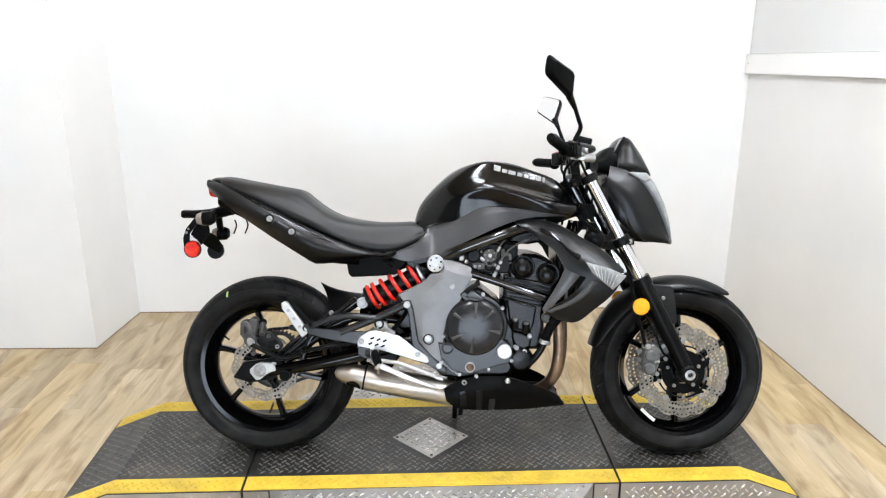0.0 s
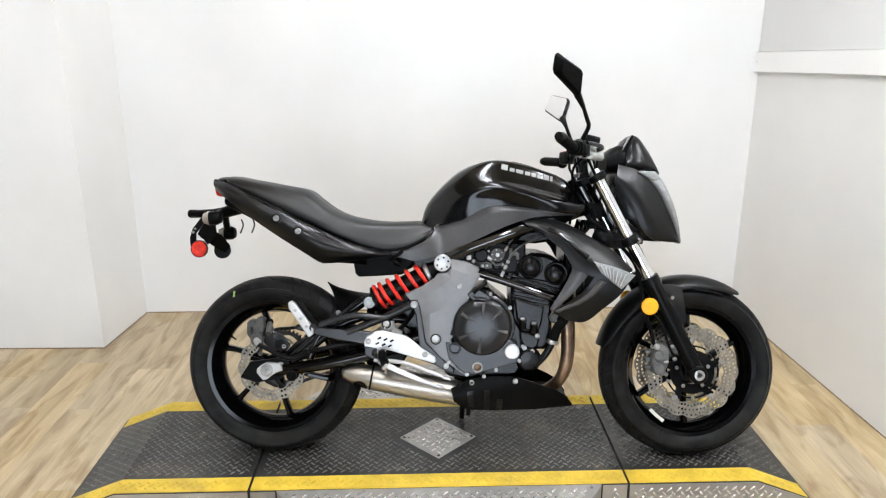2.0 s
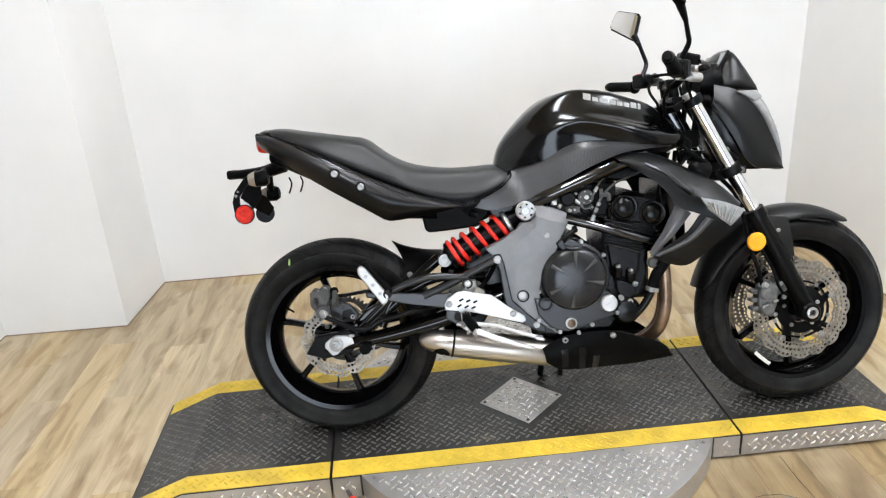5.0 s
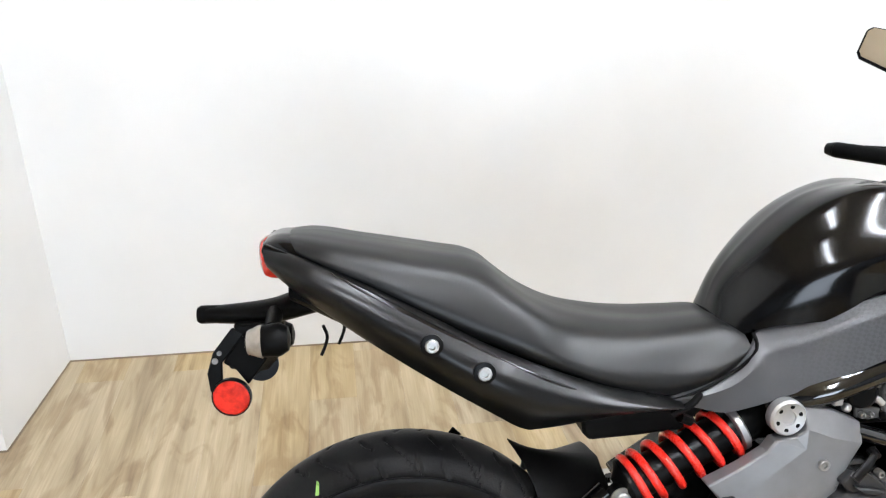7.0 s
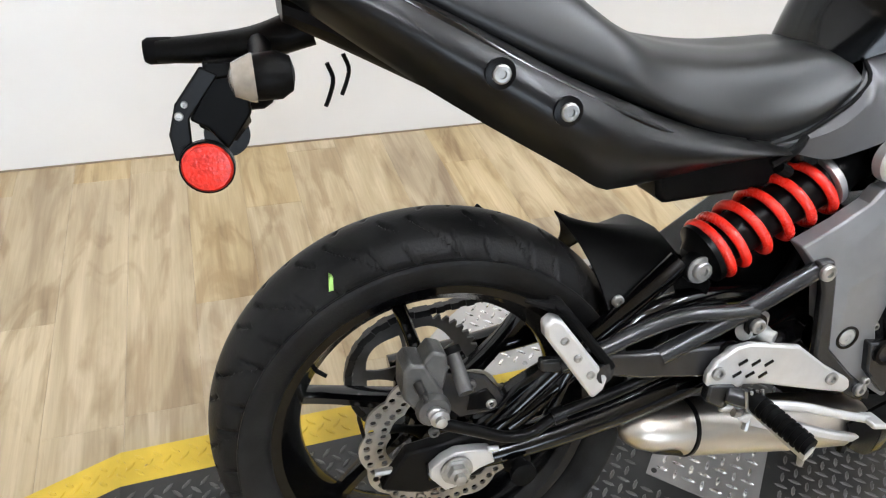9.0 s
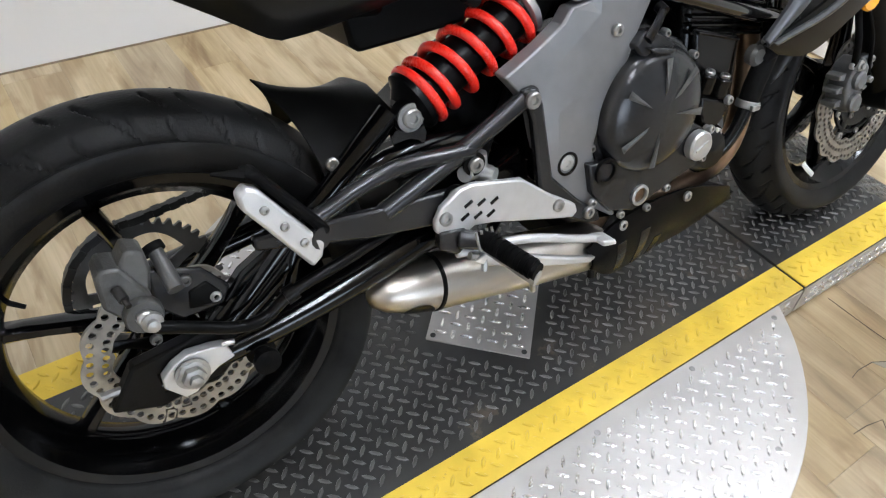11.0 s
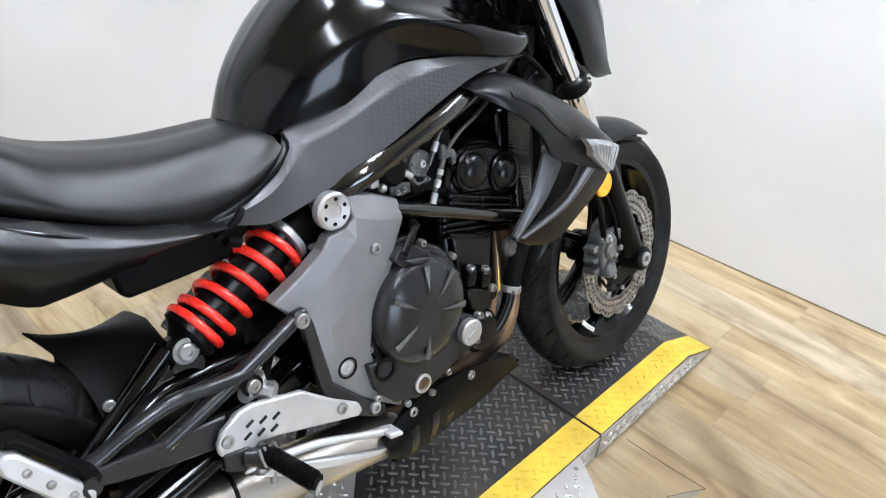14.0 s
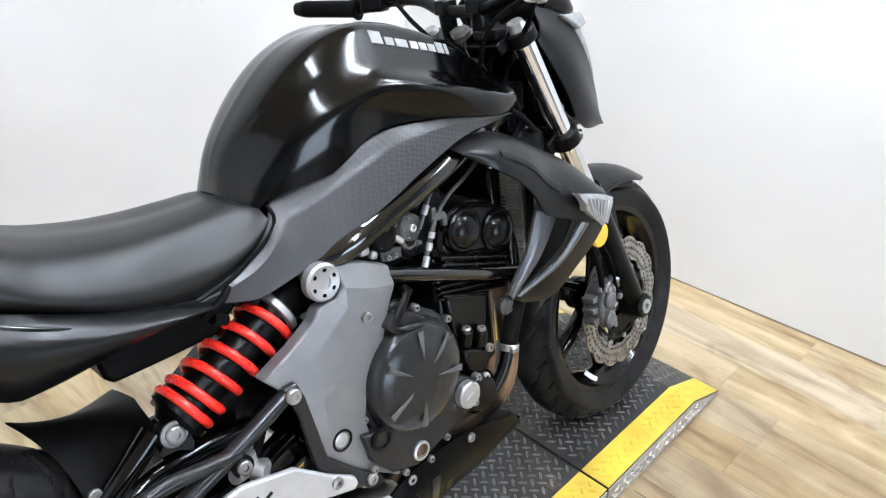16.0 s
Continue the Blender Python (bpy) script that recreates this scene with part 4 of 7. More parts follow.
for k in range(len(loop) - 1):
    links.append(chain_link(loop[k], loop[k + 1], 0.016 if k % 2 else 0.010))
tagged(part("drive_chain", join(*links), CHAINSTEEL, bike, "greasy drive chain", angle=25), kind="stuff")

# swing arm, right leg, with its shock bracket
arm = part("swing_arm", join(tube([(-0.735, -0.118, 0.298), (-0.62, -0.118, 0.310), (-0.40, -0.110, 0.352), (-0.17, -0.085, 0.418)], [0.017, 0.029], 16, 18, 1.25),
                             tube([(-0.735, 0.118, 0.298), (-0.62, 0.118, 0.310), (-0.40, 0.110, 0.352), (-0.17, 0.085, 0.418)], [0.017, 0.029], 16, 18, 1.25),
                             tube([(-0.17, -0.13, 0.420), (-0.17, 0.13, 0.420)], 0.03, 18)), GLOSS, bike, "gloss black tubular swing arm")
part("upper_brace", tube([(-0.565, -0.112, 0.345), (-0.535, -0.106, 0.415), (-0.470, -0.10, 0.470), (-0.385, -0.092, 0.535)], [0.014, 0.017], 14, 16), GLOSS, arm)
part("cross_brace", join(tube([(-0.66, -0.112, 0.318), (-0.55, -0.108, 0.416)], 0.013, 12), tube([(-0.36, -0.09, 0.50), (-0.30, 0.0, 0.46)], 0.024, 12), tube([(-0.62, -0.11, 0.335), (-0.40, -0.10, 0.478), (-0.25, -0.08, 0.47)], 0.014, 12, 12)), GLOSS, arm)
part("brace_plate", slab([(-0.668, 0.343), (-0.637, 0.371), (-0.612, 0.396), (-0.562, 0.423), (-0.500, 0.462), (-0.455, 0.482), (-0.452, 0.452), (-0.515, 0.408), (-0.550, 0.383), (-0.606, 0.342), (-0.640, 0.326)], -0.114, -0.090), GLOSS, arm, bevel=0.006)
part("axle_carrier", slab([(-0.795, 0.280), (-0.760, 0.332), (-0.66, 0.346), (-0.62, 0.320), (-0.66, 0.276), (-0.74, 0.262)], -0.128, -0.106), SATIN, arm, bevel=0.004)
part("chain_adjuster", join(slab([(-0.734, 0.300), (-0.733, 0.313), (-0.718, 0.326), (-0.700, 0.334), (-0.672, 0.332), (-0.654, 0.328), (-0.648, 0.308), (-0.668, 0.302), (-0.684, 0.292), (-0.700, 0.278), (-0.714, 0.276)], -0.144, -0.129),
                            tube([(-0.66, -0.147, 0.334), (-0.645, -0.147, 0.332)], 0.004, 8)), PLATE_ALU, arm, "bright aluminium chain adjuster", bevel=0.003)
part("axle_nut", join(lathe([(0.019, 0), (0.019, 0.004), (0.014, 0.005), (0.014, 0.014), (0.008, 0.015), (0.008, 0.022), (0.0005, 0.023)], (-0.700, -0.146, 0.309), (0, -1, 0), 6), lathe([(0.021, 0), (0.021, 0.003), (0.0005, 0.003)], (-0.700, -0.146, 0.309), (0, -1, 0), 24)), BOLT, arm, "zinc axle nut")
part("adjuster_bolt", tube([(-0.80, -0.118, 0.302), (-0.755, -0.118, 0.302)], 0.005, 8), BOLT, arm)
part("paddock_bobbin", lathe([(0.012, 0), (0.019, 0.004), (0.019, 0.010), (0.011, 0.014), (0.011, 0.024), (0.017, 0.028), (0.017, 0.036), (0.006, 0.038)], (-0.615, -0.128, 0.295), (0, -1, 0), 20), GRIP, arm, "black spool")

part("arm_web", slab([(-0.395, 0.34), (-0.36, 0.42), (-0.26, 0.43), (-0.22, 0.38), (-0.28, 0.29), (-0.37, 0.29)], -0.06, 0.07), SATIN, arm, bevel=0.006)

# rear caliper and its hose
cal = part("rear_caliper", join(slab([(-0.766, 0.427), (-0.764, 0.465), (-0.756, 0.474), (-0.738, 0.470), (-0.714, 0.425), (-0.749, 0.405)], -0.144, -0.098), slab([(-0.742, 0.466), (-0.728, 0.484), (-0.710, 0.477), (-0.708, 0.455), (-0.716, 0.424), (-0.735, 0.420)], -0.138, -0.100)), DULL, bike, "dusty grey rear brake caliper", bevel=0.004)
part("piston_cap", lathe([(0.0215, 0), (0.0215, 0.008), (0.019, 0.012), (0.010, 0.012), (0.009, 0.009), (0.0005, 0.009)], (-0.730, -0.142, 0.409), (0, -1, 0), 26), DULL, cal)
part("caliper_pin", tube([(-0.697, -0.112, 0.462), (-0.694, -0.130, 0.448), (-0.691, -0.154, 0.430)], [0.0085, 0.0095], 14), DULL, cal)
part("pin_boot", tube([(-0.699, -0.108, 0.466), (-0.697, -0.114, 0.460)], 0.013, 14), GRIP, cal)
part("bleed_nipple", join(tube([(-0.748, -0.144, 0.448), (-0.744, -0.158, 0.440)], 0.006, 10), tube([(-0.744, -0.158, 0.440), (-0.742, -0.166, 0.436)], 0.0035, 8)), CHAINSTEEL, cal)
part("caliper_bracket", slab([(-0.712, 0.445), (-0.684, 0.434), (-0.655, 0.424), (-0.628, 0.390), (-0.640, 0.368), (-0.690, 0.366), (-0.716, 0.395)], -0.120, -0.110), ENGINE, cal, bevel=0.004)
part("bracket_recess", slab([(-0.676, 0.402), (-0.654, 0.408), (-0.640, 0.388), (-0.652, 0.376), (-0.680, 0.378)], -0.1225, -0.118), SATIN, cal, bevel=0.002)
part("bleed_bolt", bolt((-0.730, -0.152, 0.409), 0.009, 0.008), BOLT, cal)
for x, z, y in ((-0.676, 0.418, 0.120), (-0.725, 0.361, 0.128), (-0.648, 0.384, 0.119)):
    part("caliper_bolt", bolt((x, -y, z), 0.0068, 0.006), DULL if y > 0.119 else BOLT, cal)
hose = part("rear_brake_hose", tube([(-0.724, -0.162, 0.398), (-0.700, -0.160, 0.386), (-0.669, -0.156, 0.369), (-0.635, -0.154, 0.353), (-0.605, -0.152, 0.351), (-0.574, -0.150, 0.368), (-0.50, -0.148, 0.386), (-0.40, -0.13, 0.40), (-0.30, -0.10, 0.40)], 0.0075, 12, 30), SATIN, bike, "black brake hose")
part("hose_union", lathe([(0.012, 0), (0.012, 0.006), (0.007, 0.008), (0.007, 0.014), (0.0005, 0.015)], (-0.725, -0.156, 0.404), (0, -1, 0), 14), BOLT, hose)
part("hose_clip", tube([(-0.575, -0.150, 0.368), (-0.560, -0.150, 0.373)], 0.011, 12), SATIN, hose)

# hugger
def hugger_mesh():
    """A mudguard shell over the rear tyre: a pointed peak behind, flanks down to the swing arm ahead."""
    n, m, vs, fs = 14, 27, [], []
    crown = spline([(-0.524, 0, 0.587), (-0.500, 0, 0.574), (-0.465, 0, 0.562), (-0.424, 0, 0.553), (-0.370, 0, 0.545)], n)
    foot = spline([(-0.482, 0.098, 0.478), (-0.462, 0.098, 0.480), (-0.420, 0.096, 0.502), (-0.376, 0.093, 0.524)], n)
    for shell in (0.0, 1.0):
        for i in range(n):
            for j in range(m):
                t = -1 + 2 * j / (m - 1)
                th = abs(t) * math.pi / 2
                blend = i / (n - 1)
                wz = (1 - blend) * (1 - math.sin(th)) + blend * math.cos(th) ** 1.15
                wx = (1 - math.sin(th)) ** 2.2
                x = foot[i].x + (crown[i].x - foot[i].x) * wx
                z = foot[i].z + (crown[i].z - foot[i].z) * wz
                y = foot[i].y * math.sin(th) * (1 if t > 0 else -1)
                vs.append(Vector((x, y * (1 - 0.03 * shell), z - 0.003 * shell)))
    k = n * m
    for i in range(n - 1):
        for j in range(m - 1):
            a = i * m + j
            fs += [(a, a + 1, a + m + 1, a + m), (a + k, a + m + k, a + m + 1 + k, a + 1 + k)]
    edge = [i * m for i in range(n)] + [(n - 1) * m + j for j in range(1, m)] + [i * m + m - 1 for i in range(n - 2, -1, -1)] + [j for j in range(m - 2, 0, -1)]
    fs += [(a, b, b + k, a + k) for a, b in zip(edge, edge[1:] + edge[:1])]
    return vs, fs


hugger = part("rear_hugger", hugger_mesh(), PLASTIC, bike, "matt black rear tyre hugger", angle=50)
part("hugger_bolt", bolt((-0.472, -0.098, 0.494), 0.008, 0.005), BOLT, hugger)
part("guard_tip", moved(slab([(-0.616, 0.556), (-0.604, 0.572), (-0.588, 0.556)], 0.084, 0.090), Matrix()), PLASTIC, hugger, bevel=0.002)

# shock absorber with a red coil spring
SA, SB = Vector((-0.366, -0.086, 0.531)), Vector((-0.106, -0.074, 0.659))
ax = (SB - SA).normalized()
shock = part("shock_absorber", lathe([(0.019, 0.0), (0.030, 0.012), (0.042, 0.018), (0.042, 0.026), (0.031, 0.030), (0.0305, 0.15), (0.031, 0.16), (0.031, 0.20), (0.033, 0.212), (0.034, 0.228), (0.031, 0.238), (0.029, 0.285)], SA, ax, 28), SATIN, bike, "black shock absorber body")
coil = []
s1, s2 = ax.cross(Vector((0, 1, 0))).normalized(), None
s2 = ax.cross(s1)
for i in range(181):
    n = -0.42 + 5.80 * i / 180
    h = float(np.interp(n, (-0.42, 0, 1, 2, 3, 4, 5, 5.4), (0.029, 0.034, 0.056, 0.089, 0.123, 0.158, 0.193, 0.205)))
    a = math.pi / 2 + 2 * math.pi * n
    coil.append(SA + ax * h + (s1 * math.cos(a) + s2 * math.sin(a)) * 0.0395)
part("coil_spring", tube(coil, 0.0068, 12), SPRING, shock, "red painted coil spring")
part("spring_collar", lathe([(0.036, 0.206), (0.040, 0.208), (0.040, 0.217), (0.036, 0.220), (0.030, 0.221)], SA, ax, 28), ALU, shock, "bright notched collar")
part("shock_boss", lathe([(0.021, 0), (0.021, 0.012), (0.018, 0.016), (0.0005, 0.016)], (SA.x, -0.096, SA.z), (0, -1, 0), 24), SATIN, shock)
part("shock_bolt", join(lathe([(0.0185, 0), (0.0185, 0.003), (0.0005, 0.003)], (SA.x, -0.111, SA.z), (0, -1, 0), 24), bolt((SA.x, -0.113, SA.z), 0.0125, 0.008)), BOLT, shock)
part("reservoir_hose", tube([(-0.16, -0.07, 0.64), (-0.20, -0.06, 0.66), (-0.25, -0.05, 0.64), (-0.3, -0.05, 0.65)], 0.006, 10, 14), GRIP, shock)

# frame tubes
FR = 0.0205
frame_ob = part("frame", tube([(-0.135, -0.095, 0.672), (-0.085, -0.125, 0.692), (0.03, -0.140, 0.738), (0.14, -0.140, 0.778), (0.21, -0.124, 0.802), (0.29, -0.075, 0.838), (0.33, -0.04, 0.86)], FR, 16, 26), TUBE, bike, "gloss black steel tube frame")
part("frame_rail", tube([(-0.145, 0.115, 0.668), (-0.02, 0.125, 0.722), (0.10, 0.128, 0.770), (0.20, 0.115, 0.805), (0.29, 0.075, 0.838), (0.33, 0.04, 0.86)], FR, 16, 26), TUBE, frame_ob)
for s in (-1, 1):
    part("lower_rail", tube([(-0.06, s * 0.130, 0.648), (0.08, s * 0.138, 0.605), (0.22, s * 0.138, 0.558), (0.285, s * 0.13, 0.54)], 0.0135, 14, 16), TUBE, frame_ob)
    part("down_tube", tube([(0.285, s * 0.128, 0.54), (0.31, s * 0.10, 0.66), (0.345, s * 0.05, 0.80)], 0.013, 12, 12), TUBE, frame_ob)
    part("seat_rail", tube([(-0.14, s * 0.10, 0.69), (-0.35, s * 0.10, 0.70), (-0.60, s * 0.075, 0.80), (-0.80, s * 0.05, 0.86)], 0.012, 12, 16), SATIN, frame_ob)
part("head_tube", tube([PIVOT - RAKE * 0.13, PIVOT + RAKE * 0.02], 0.032, 20), TUBE, frame_ob)
part("pivot_cap", join(lathe([(0.0285, 0), (0.0285, 0.014), (0.025, 0.018), (0.012, 0.016), (0.011, 0.013), (0.0005, 0.013)], (-0.125, -0.128, 0.664), (0, -1, 0), 32)), ALU, frame_ob, "machined silver pivot cap")
for k in range(6):
    a = radians(60 * k + 20)
    part("cap_dimple", lathe([(0.0036, 0), (0.0036, 0.0012), (0.0004, 0.0013)], (-0.125 + 0.0192 * math.cos(a), -0.1442, 0.664 + 0.0192 * math.sin(a)), (0, -1, 0), 10), SATIN, frame_ob)

# gunmetal side plate
def facets(outline, inner, lines, back):
    """A cast cover: an outline (x, z, y) with inner corners and fold lines between flat facets, given depth."""
    pts = outline + inner
    n = len(outline)
    edges = [(i, (i + 1) % n) for i in range(n)] + [(a, b) for a, b in lines]
    out, _, tris, *_ = delaunay_2d_cdt([Vector((q[0], q[1])) for q in pts], edges, [], 1, 1e-6)
    table = {}
    for v in out:
        k = min(range(len(pts)), key=lambda i: (pts[i][0] - v.x) ** 2 + (pts[i][1] - v.y) ** 2)
        table[len(table)] = k
    vs = [Vector((q[0], q[2], q[1])) for q in pts] + [Vector((q[0], back, q[1])) for q in outline]
    fs = []
    for t in tris:
        a, b, c = (table[i] for i in t)
        fs.append((a, b, c))
    m = len(pts)
    fs += [(i, m + i, m + (i + 1) % n, (i + 1) % n) for i in range(n)]
    return vs, fs


PLATE = [(-0.099, 0.680, -0.136), (-0.051, 0.670, -0.138), (-0.008, 0.651, -0.142), (-0.006, 0.620, -0.150), (-0.027, 0.584, -0.152), (-0.043, 0.541, -0.151), (-0.085, 0.480, -0.152), (-0.099, 0.425, -0.152), (-0.089, 0.390, -0.152), (-0.105, 0.367, -0.152),
         (-0.045, 0.305, -0.153), (-0.053, 0.301, -0.153), (-0.125, 0.352, -0.152), (-0.175, 0.392, -0.150), (-0.194, 0.467, -0.149), (-0.203, 0.510, -0.149), (-0.229, 0.543, -0.148), (-0.247, 0.563, -0.147), (-0.194, 0.588, -0.145), (-0.155, 0.612, -0.145), (-0.142, 0.630, -0.145), (-0.112, 0.634, -0.147), (-0.098, 0.648, -0.151)]
INNER = [(-0.099, 0.617, -0.1535), (-0.168, 0.562, -0.1505), (-0.166, 0.499, -0.1565), (-0.078, 0.535, -0.1550), (-0.163, 0.415, -0.1535), (-0.055, 0.632, -0.1535)]
N = len(PLATE)
side_plate = part("side_plate", facets(PLATE, INNER, [(N, N + 1), (N + 1, N + 2), (N + 2, N + 3), (N + 2, N + 4), (N + 3, 5), (22, N + 5), (N + 5, 3)], -0.122), GREY, bike, "gunmetal grey frame side cover", bevel=0.003, angle=9)
part("plate_bolt", bolt((-0.070, -0.1535, 0.591), 0.0085, 0.006), BOLT, side_plate)
part("plate_hole", join(lathe([(0.018, 0), (0.018, 0.0030), (0.0142, 0.0034), (0.0142, 0.001), (0.0005, 0.001)], (-0.146, -0.1515, 0.418), (0, -1, 0), 26)), BLACKENG, side_plate, "dark recess in the cover")
part("hole_bolt", bolt((-0.148, -0.1535, 0.420), 0.011, 0.003), ALU, side_plate)

part("shock_linkage", slab([(-0.34, 0.50), (-0.25, 0.56), (-0.17, 0.58), (-0.15, 0.44), (-0.24, 0.43)], -0.055, 0.06), BLACKENG, bike, "black shock linkage", bevel=0.008)

# footrest hanger
hanger = part("footrest_hanger", join(slab([(-0.228, 0.545), (-0.205, 0.547), (-0.196, 0.52), (-0.178, 0.41), (-0.13, 0.36), (-0.088, 0.325), (-0.085, 0.308), (-0.11, 0.312), (-0.165, 0.345), (-0.20, 0.40), (-0.212, 0.50)], -0.162, -0.147),
                                      slab([(-0.60, 0.463), (-0.44, 0.447), (-0.32, 0.44), (-0.20, 0.40), (-0.11, 0.337), (-0.10, 0.318), (-0.20, 0.352), (-0.33, 0.392), (-0.46, 0.412), (-0.60, 0.446)], -0.160, -0.146)), ENGINE, bike, "dark grey footrest hanger", bevel=0.004)
part("hanger_strut", tube([(-0.216, -0.150, 0.532), (-0.317, -0.152, 0.486), (-0.435, -0.152, 0.437)], 0.0125, 12, 10), ENGINE, hanger)
part("hanger_strut", tube([(-0.575, -0.156, 0.452), (-0.523, -0.156, 0.462), (-0.466, -0.156, 0.482), (-0.40, -0.156, 0.494), (-0.355, -0.156, 0.490), (-0.305, -0.155, 0.486)], 0.0105, 12, 16), ENGINE, hanger)
for x, z, r in ((-0.216, 0.532, 0.011), (-0.112, 0.333, 0.0095), (-0.306, 0.468, 0.010), (-0.338, 0.432, 0.011)):
    part("hanger_bolt", bolt((x, -0.162, z), r, 0.007), BOLT, hanger)
for x, z in ((-0.306, 0.468), (-0.338, 0.432)):
    part("bolt_washer", lathe([(0.016, 0), (0.016, 0.004), (0.0005, 0.004)], (x, -0.158, z), (0, -1, 0), 20), SATIN, hanger)
part("brake_switch", join(tube([(-0.318, -0.155, 0.455), (-0.288, -0.140, 0.445), (-0.262, -0.13, 0.43)], 0.011, 12, 8), tube([(-0.29, -0.15, 0.475), (-0.285, -0.145, 0.43)], 0.009, 10), tube([(-0.288, -0.150, 0.446), (-0.278, -0.166, 0.444)], 0.011, 12)), ALU, hanger, "silver brake light switch")
part("loose_hose", tube([(-0.27, -0.12, 0.44), (-0.24, -0.10, 0.47), (-0.215, -0.1, 0.51), (-0.18, -0.08, 0.55)], 0.007, 10, 14), GRIP, hanger)

HEEL = [(-0.376, 0.412), (-0.366, 0.430), (-0.338, 0.447), (-0.318, 0.449), (-0.240, 0.432), (-0.190, 0.392), (-0.147, 0.364), (-0.143, 0.350), (-0.152, 0.343), (-0.188, 0.353), (-0.290, 0.383), (-0.318, 0.388), (-0.338, 0.379), (-0.362, 0.384), (-0.376, 0.398)]
heel = part("heel_guard", slab(HEEL, -0.176, -0.165), PLATE_ALU, bike, "silver aluminium heel guard with slots", bevel=0.003)
for i in range(3):
    for j in range(2):
        c = Vector((-0.327 + 0.020 * i - 0.006 * j, -0.1765, 0.424 - 0.004 * i - 0.017 * j))
        part("slot", tube([c + Vector((-0.006, 0, -0.003)), c + Vector((0.006, 0, 0.003))], 0.0028, 8, 0, 0.35), BLACKENG, heel)
for x, z in ((-0.362, 0.414), (-0.180, 0.373)):
    part("heel_bolt", bolt((x, -0.176, z), 0.009, 0.005), BOLT, heel)
peg_mount = part("peg_mount", join(slab([(-0.372, 0.398), (-0.335, 0.392), (-0.322, 0.372), (-0.348, 0.356), (-0.374, 0.372)], -0.180, -0.163), tube([(-0.345, -0.175, 0.378), (-0.305, -0.200, 0.372)], 0.013, 14)), ENGINE, bike, "cast footrest bracket", bevel=0.003)
PEG0, PEG1 = Vector((-0.320, -0.19, 0.380)), Vector((-0.297, -0.282, 0.365))
peg = part("footrest", tube([PEG0, PEG0.lerp(PEG1, 0.1), PEG1.lerp(PEG0, 0.06), PEG1], 0.0122, 14, 0, 0.8), GRIP, bike, "ribbed black rubber rider footrest")
for i in range(9):
    p = PEG0.lerp(PEG1, 0.16 + 0.09 * i)
    part("rib", tube([p, p + (PEG1 - PEG0).normalized() * 0.005], 0.0142, 14, 0, 0.82), GRIP, peg)
part("peg_feeler", tube([PEG1 + Vector((0, 0.01, -0.012)), PEG1 + Vector((0, 0.01, -0.034))], [0.005, 0.004], 8), BOLT, peg)
part("peg_tongue", tube([PEG0 + Vector((0, 0, -0.009)), PEG1 + Vector((0, 0, -0.010))], [0.009, 0.011], 10, 0, 0.5), ALU, peg)
part("peg_spring", join(*[tube([(-0.33 + 0.008 * k, -0.196, 0.392), (-0.328 + 0.008 * k, -0.202, 0.366)], 0.0022, 6) for k in range(4)]), BOLT, peg)
part("brake_pedal", join(tube([(-0.345, -0.168, 0.352), (-0.24, -0.185, 0.345), (-0.16, -0.19, 0.318), (-0.112, -0.192, 0.302)], [0.007, 0.006], 10, 14), slab([(-0.124, 0.310), (-0.098, 0.304), (-0.096, 0.295), (-0.122, 0.300)], -0.212, -0.180)), PLATE_ALU, bike, "silver brake pedal", bevel=0.003)

# passenger footrest, folded up
ppeg = part("passenger_footrest", slab([(-0.616, 0.538), (-0.606, 0.546), (-0.594, 0.540), (-0.532, 0.454), (-0.537, 0.438), (-0.550, 0.428), (-0.614, 0.522)], -0.202, -0.182), PLATE_ALU, bike, "folded silver passenger footrest", bevel=0.004)
part("rubber_pad", slab([(-0.604, 0.556), (-0.588, 0.556), (-0.520, 0.466), (-0.528, 0.456), (-0.594, 0.546)], -0.198, -0.165), GRIP, ppeg, bevel=0.004)
part("toe_tip", tube([(-0.600, -0.185, 0.552), (-0.632, -0.178, 0.560)], [0.008, 0.002], 8), GRIP, ppeg)
for k in range(3):
    part("rivet", bolt((-0.592 + 0.018 * k, -0.202, 0.516 - 0.026 * k), 0.005, 0.003), BOLT, ppeg)
part("peg_hinge", tube([(-0.545, -0.165, 0.458), (-0.535, -0.200, 0.460)], 0.013, 12), ENGINE, ppeg)

# silencer slung under the engine
MA, MB = Vector((-0.460, -0.118, 0.300)), Vector((-0.04, -0.105, 0.224))
max_ = (MB - MA).normalized()
muffler = part("silencer", lathe([(0.040, 0.104), (0.0405, 0.108), (0.0415, 0.12), (0.043, 0.28), (0.041, 0.40), (0.030, 0.43)], MA, max_, 36), BRUSHED, bike, "brushed stainless silencer")
part("silencer_tip", lathe([(0.004, 0.002), (0.018, 0.010), (0.028, 0.028), (0.036, 0.062), (0.040, 0.100), (0.034, 0.100)], MA, max_, 32), BRUSHED, muffler, "brushed tapering end cap")
CONE = ((0.002, 0.010, 0.028, 0.062, 0.100), (0.004, 0.018, 0.028, 0.036, 0.040))
side_v = max_.cross(Vector((0, 0, 1))).normalized()
side_v = side_v if side_v.y < 0 else -side_v
down_v = max_.cross(side_v).normalized()
down_v = down_v if down_v.z < 0 else -down_v
hole_vs, hole_fs = [], []
for ring_k in range(5):
    for k in range(28):
        a, f = 2 * math.pi * k / 28, ring_k / 4
        h, th = 0.072 + 0.024 * f * math.cos(a), radians(52) + 0.62 * f * math.sin(a)
        hole_vs.append(MA + max_ * h + (side_v * math.cos(th) + down_v * math.sin(th)) * (float(np.interp(h, *CONE)) + 0.0009))
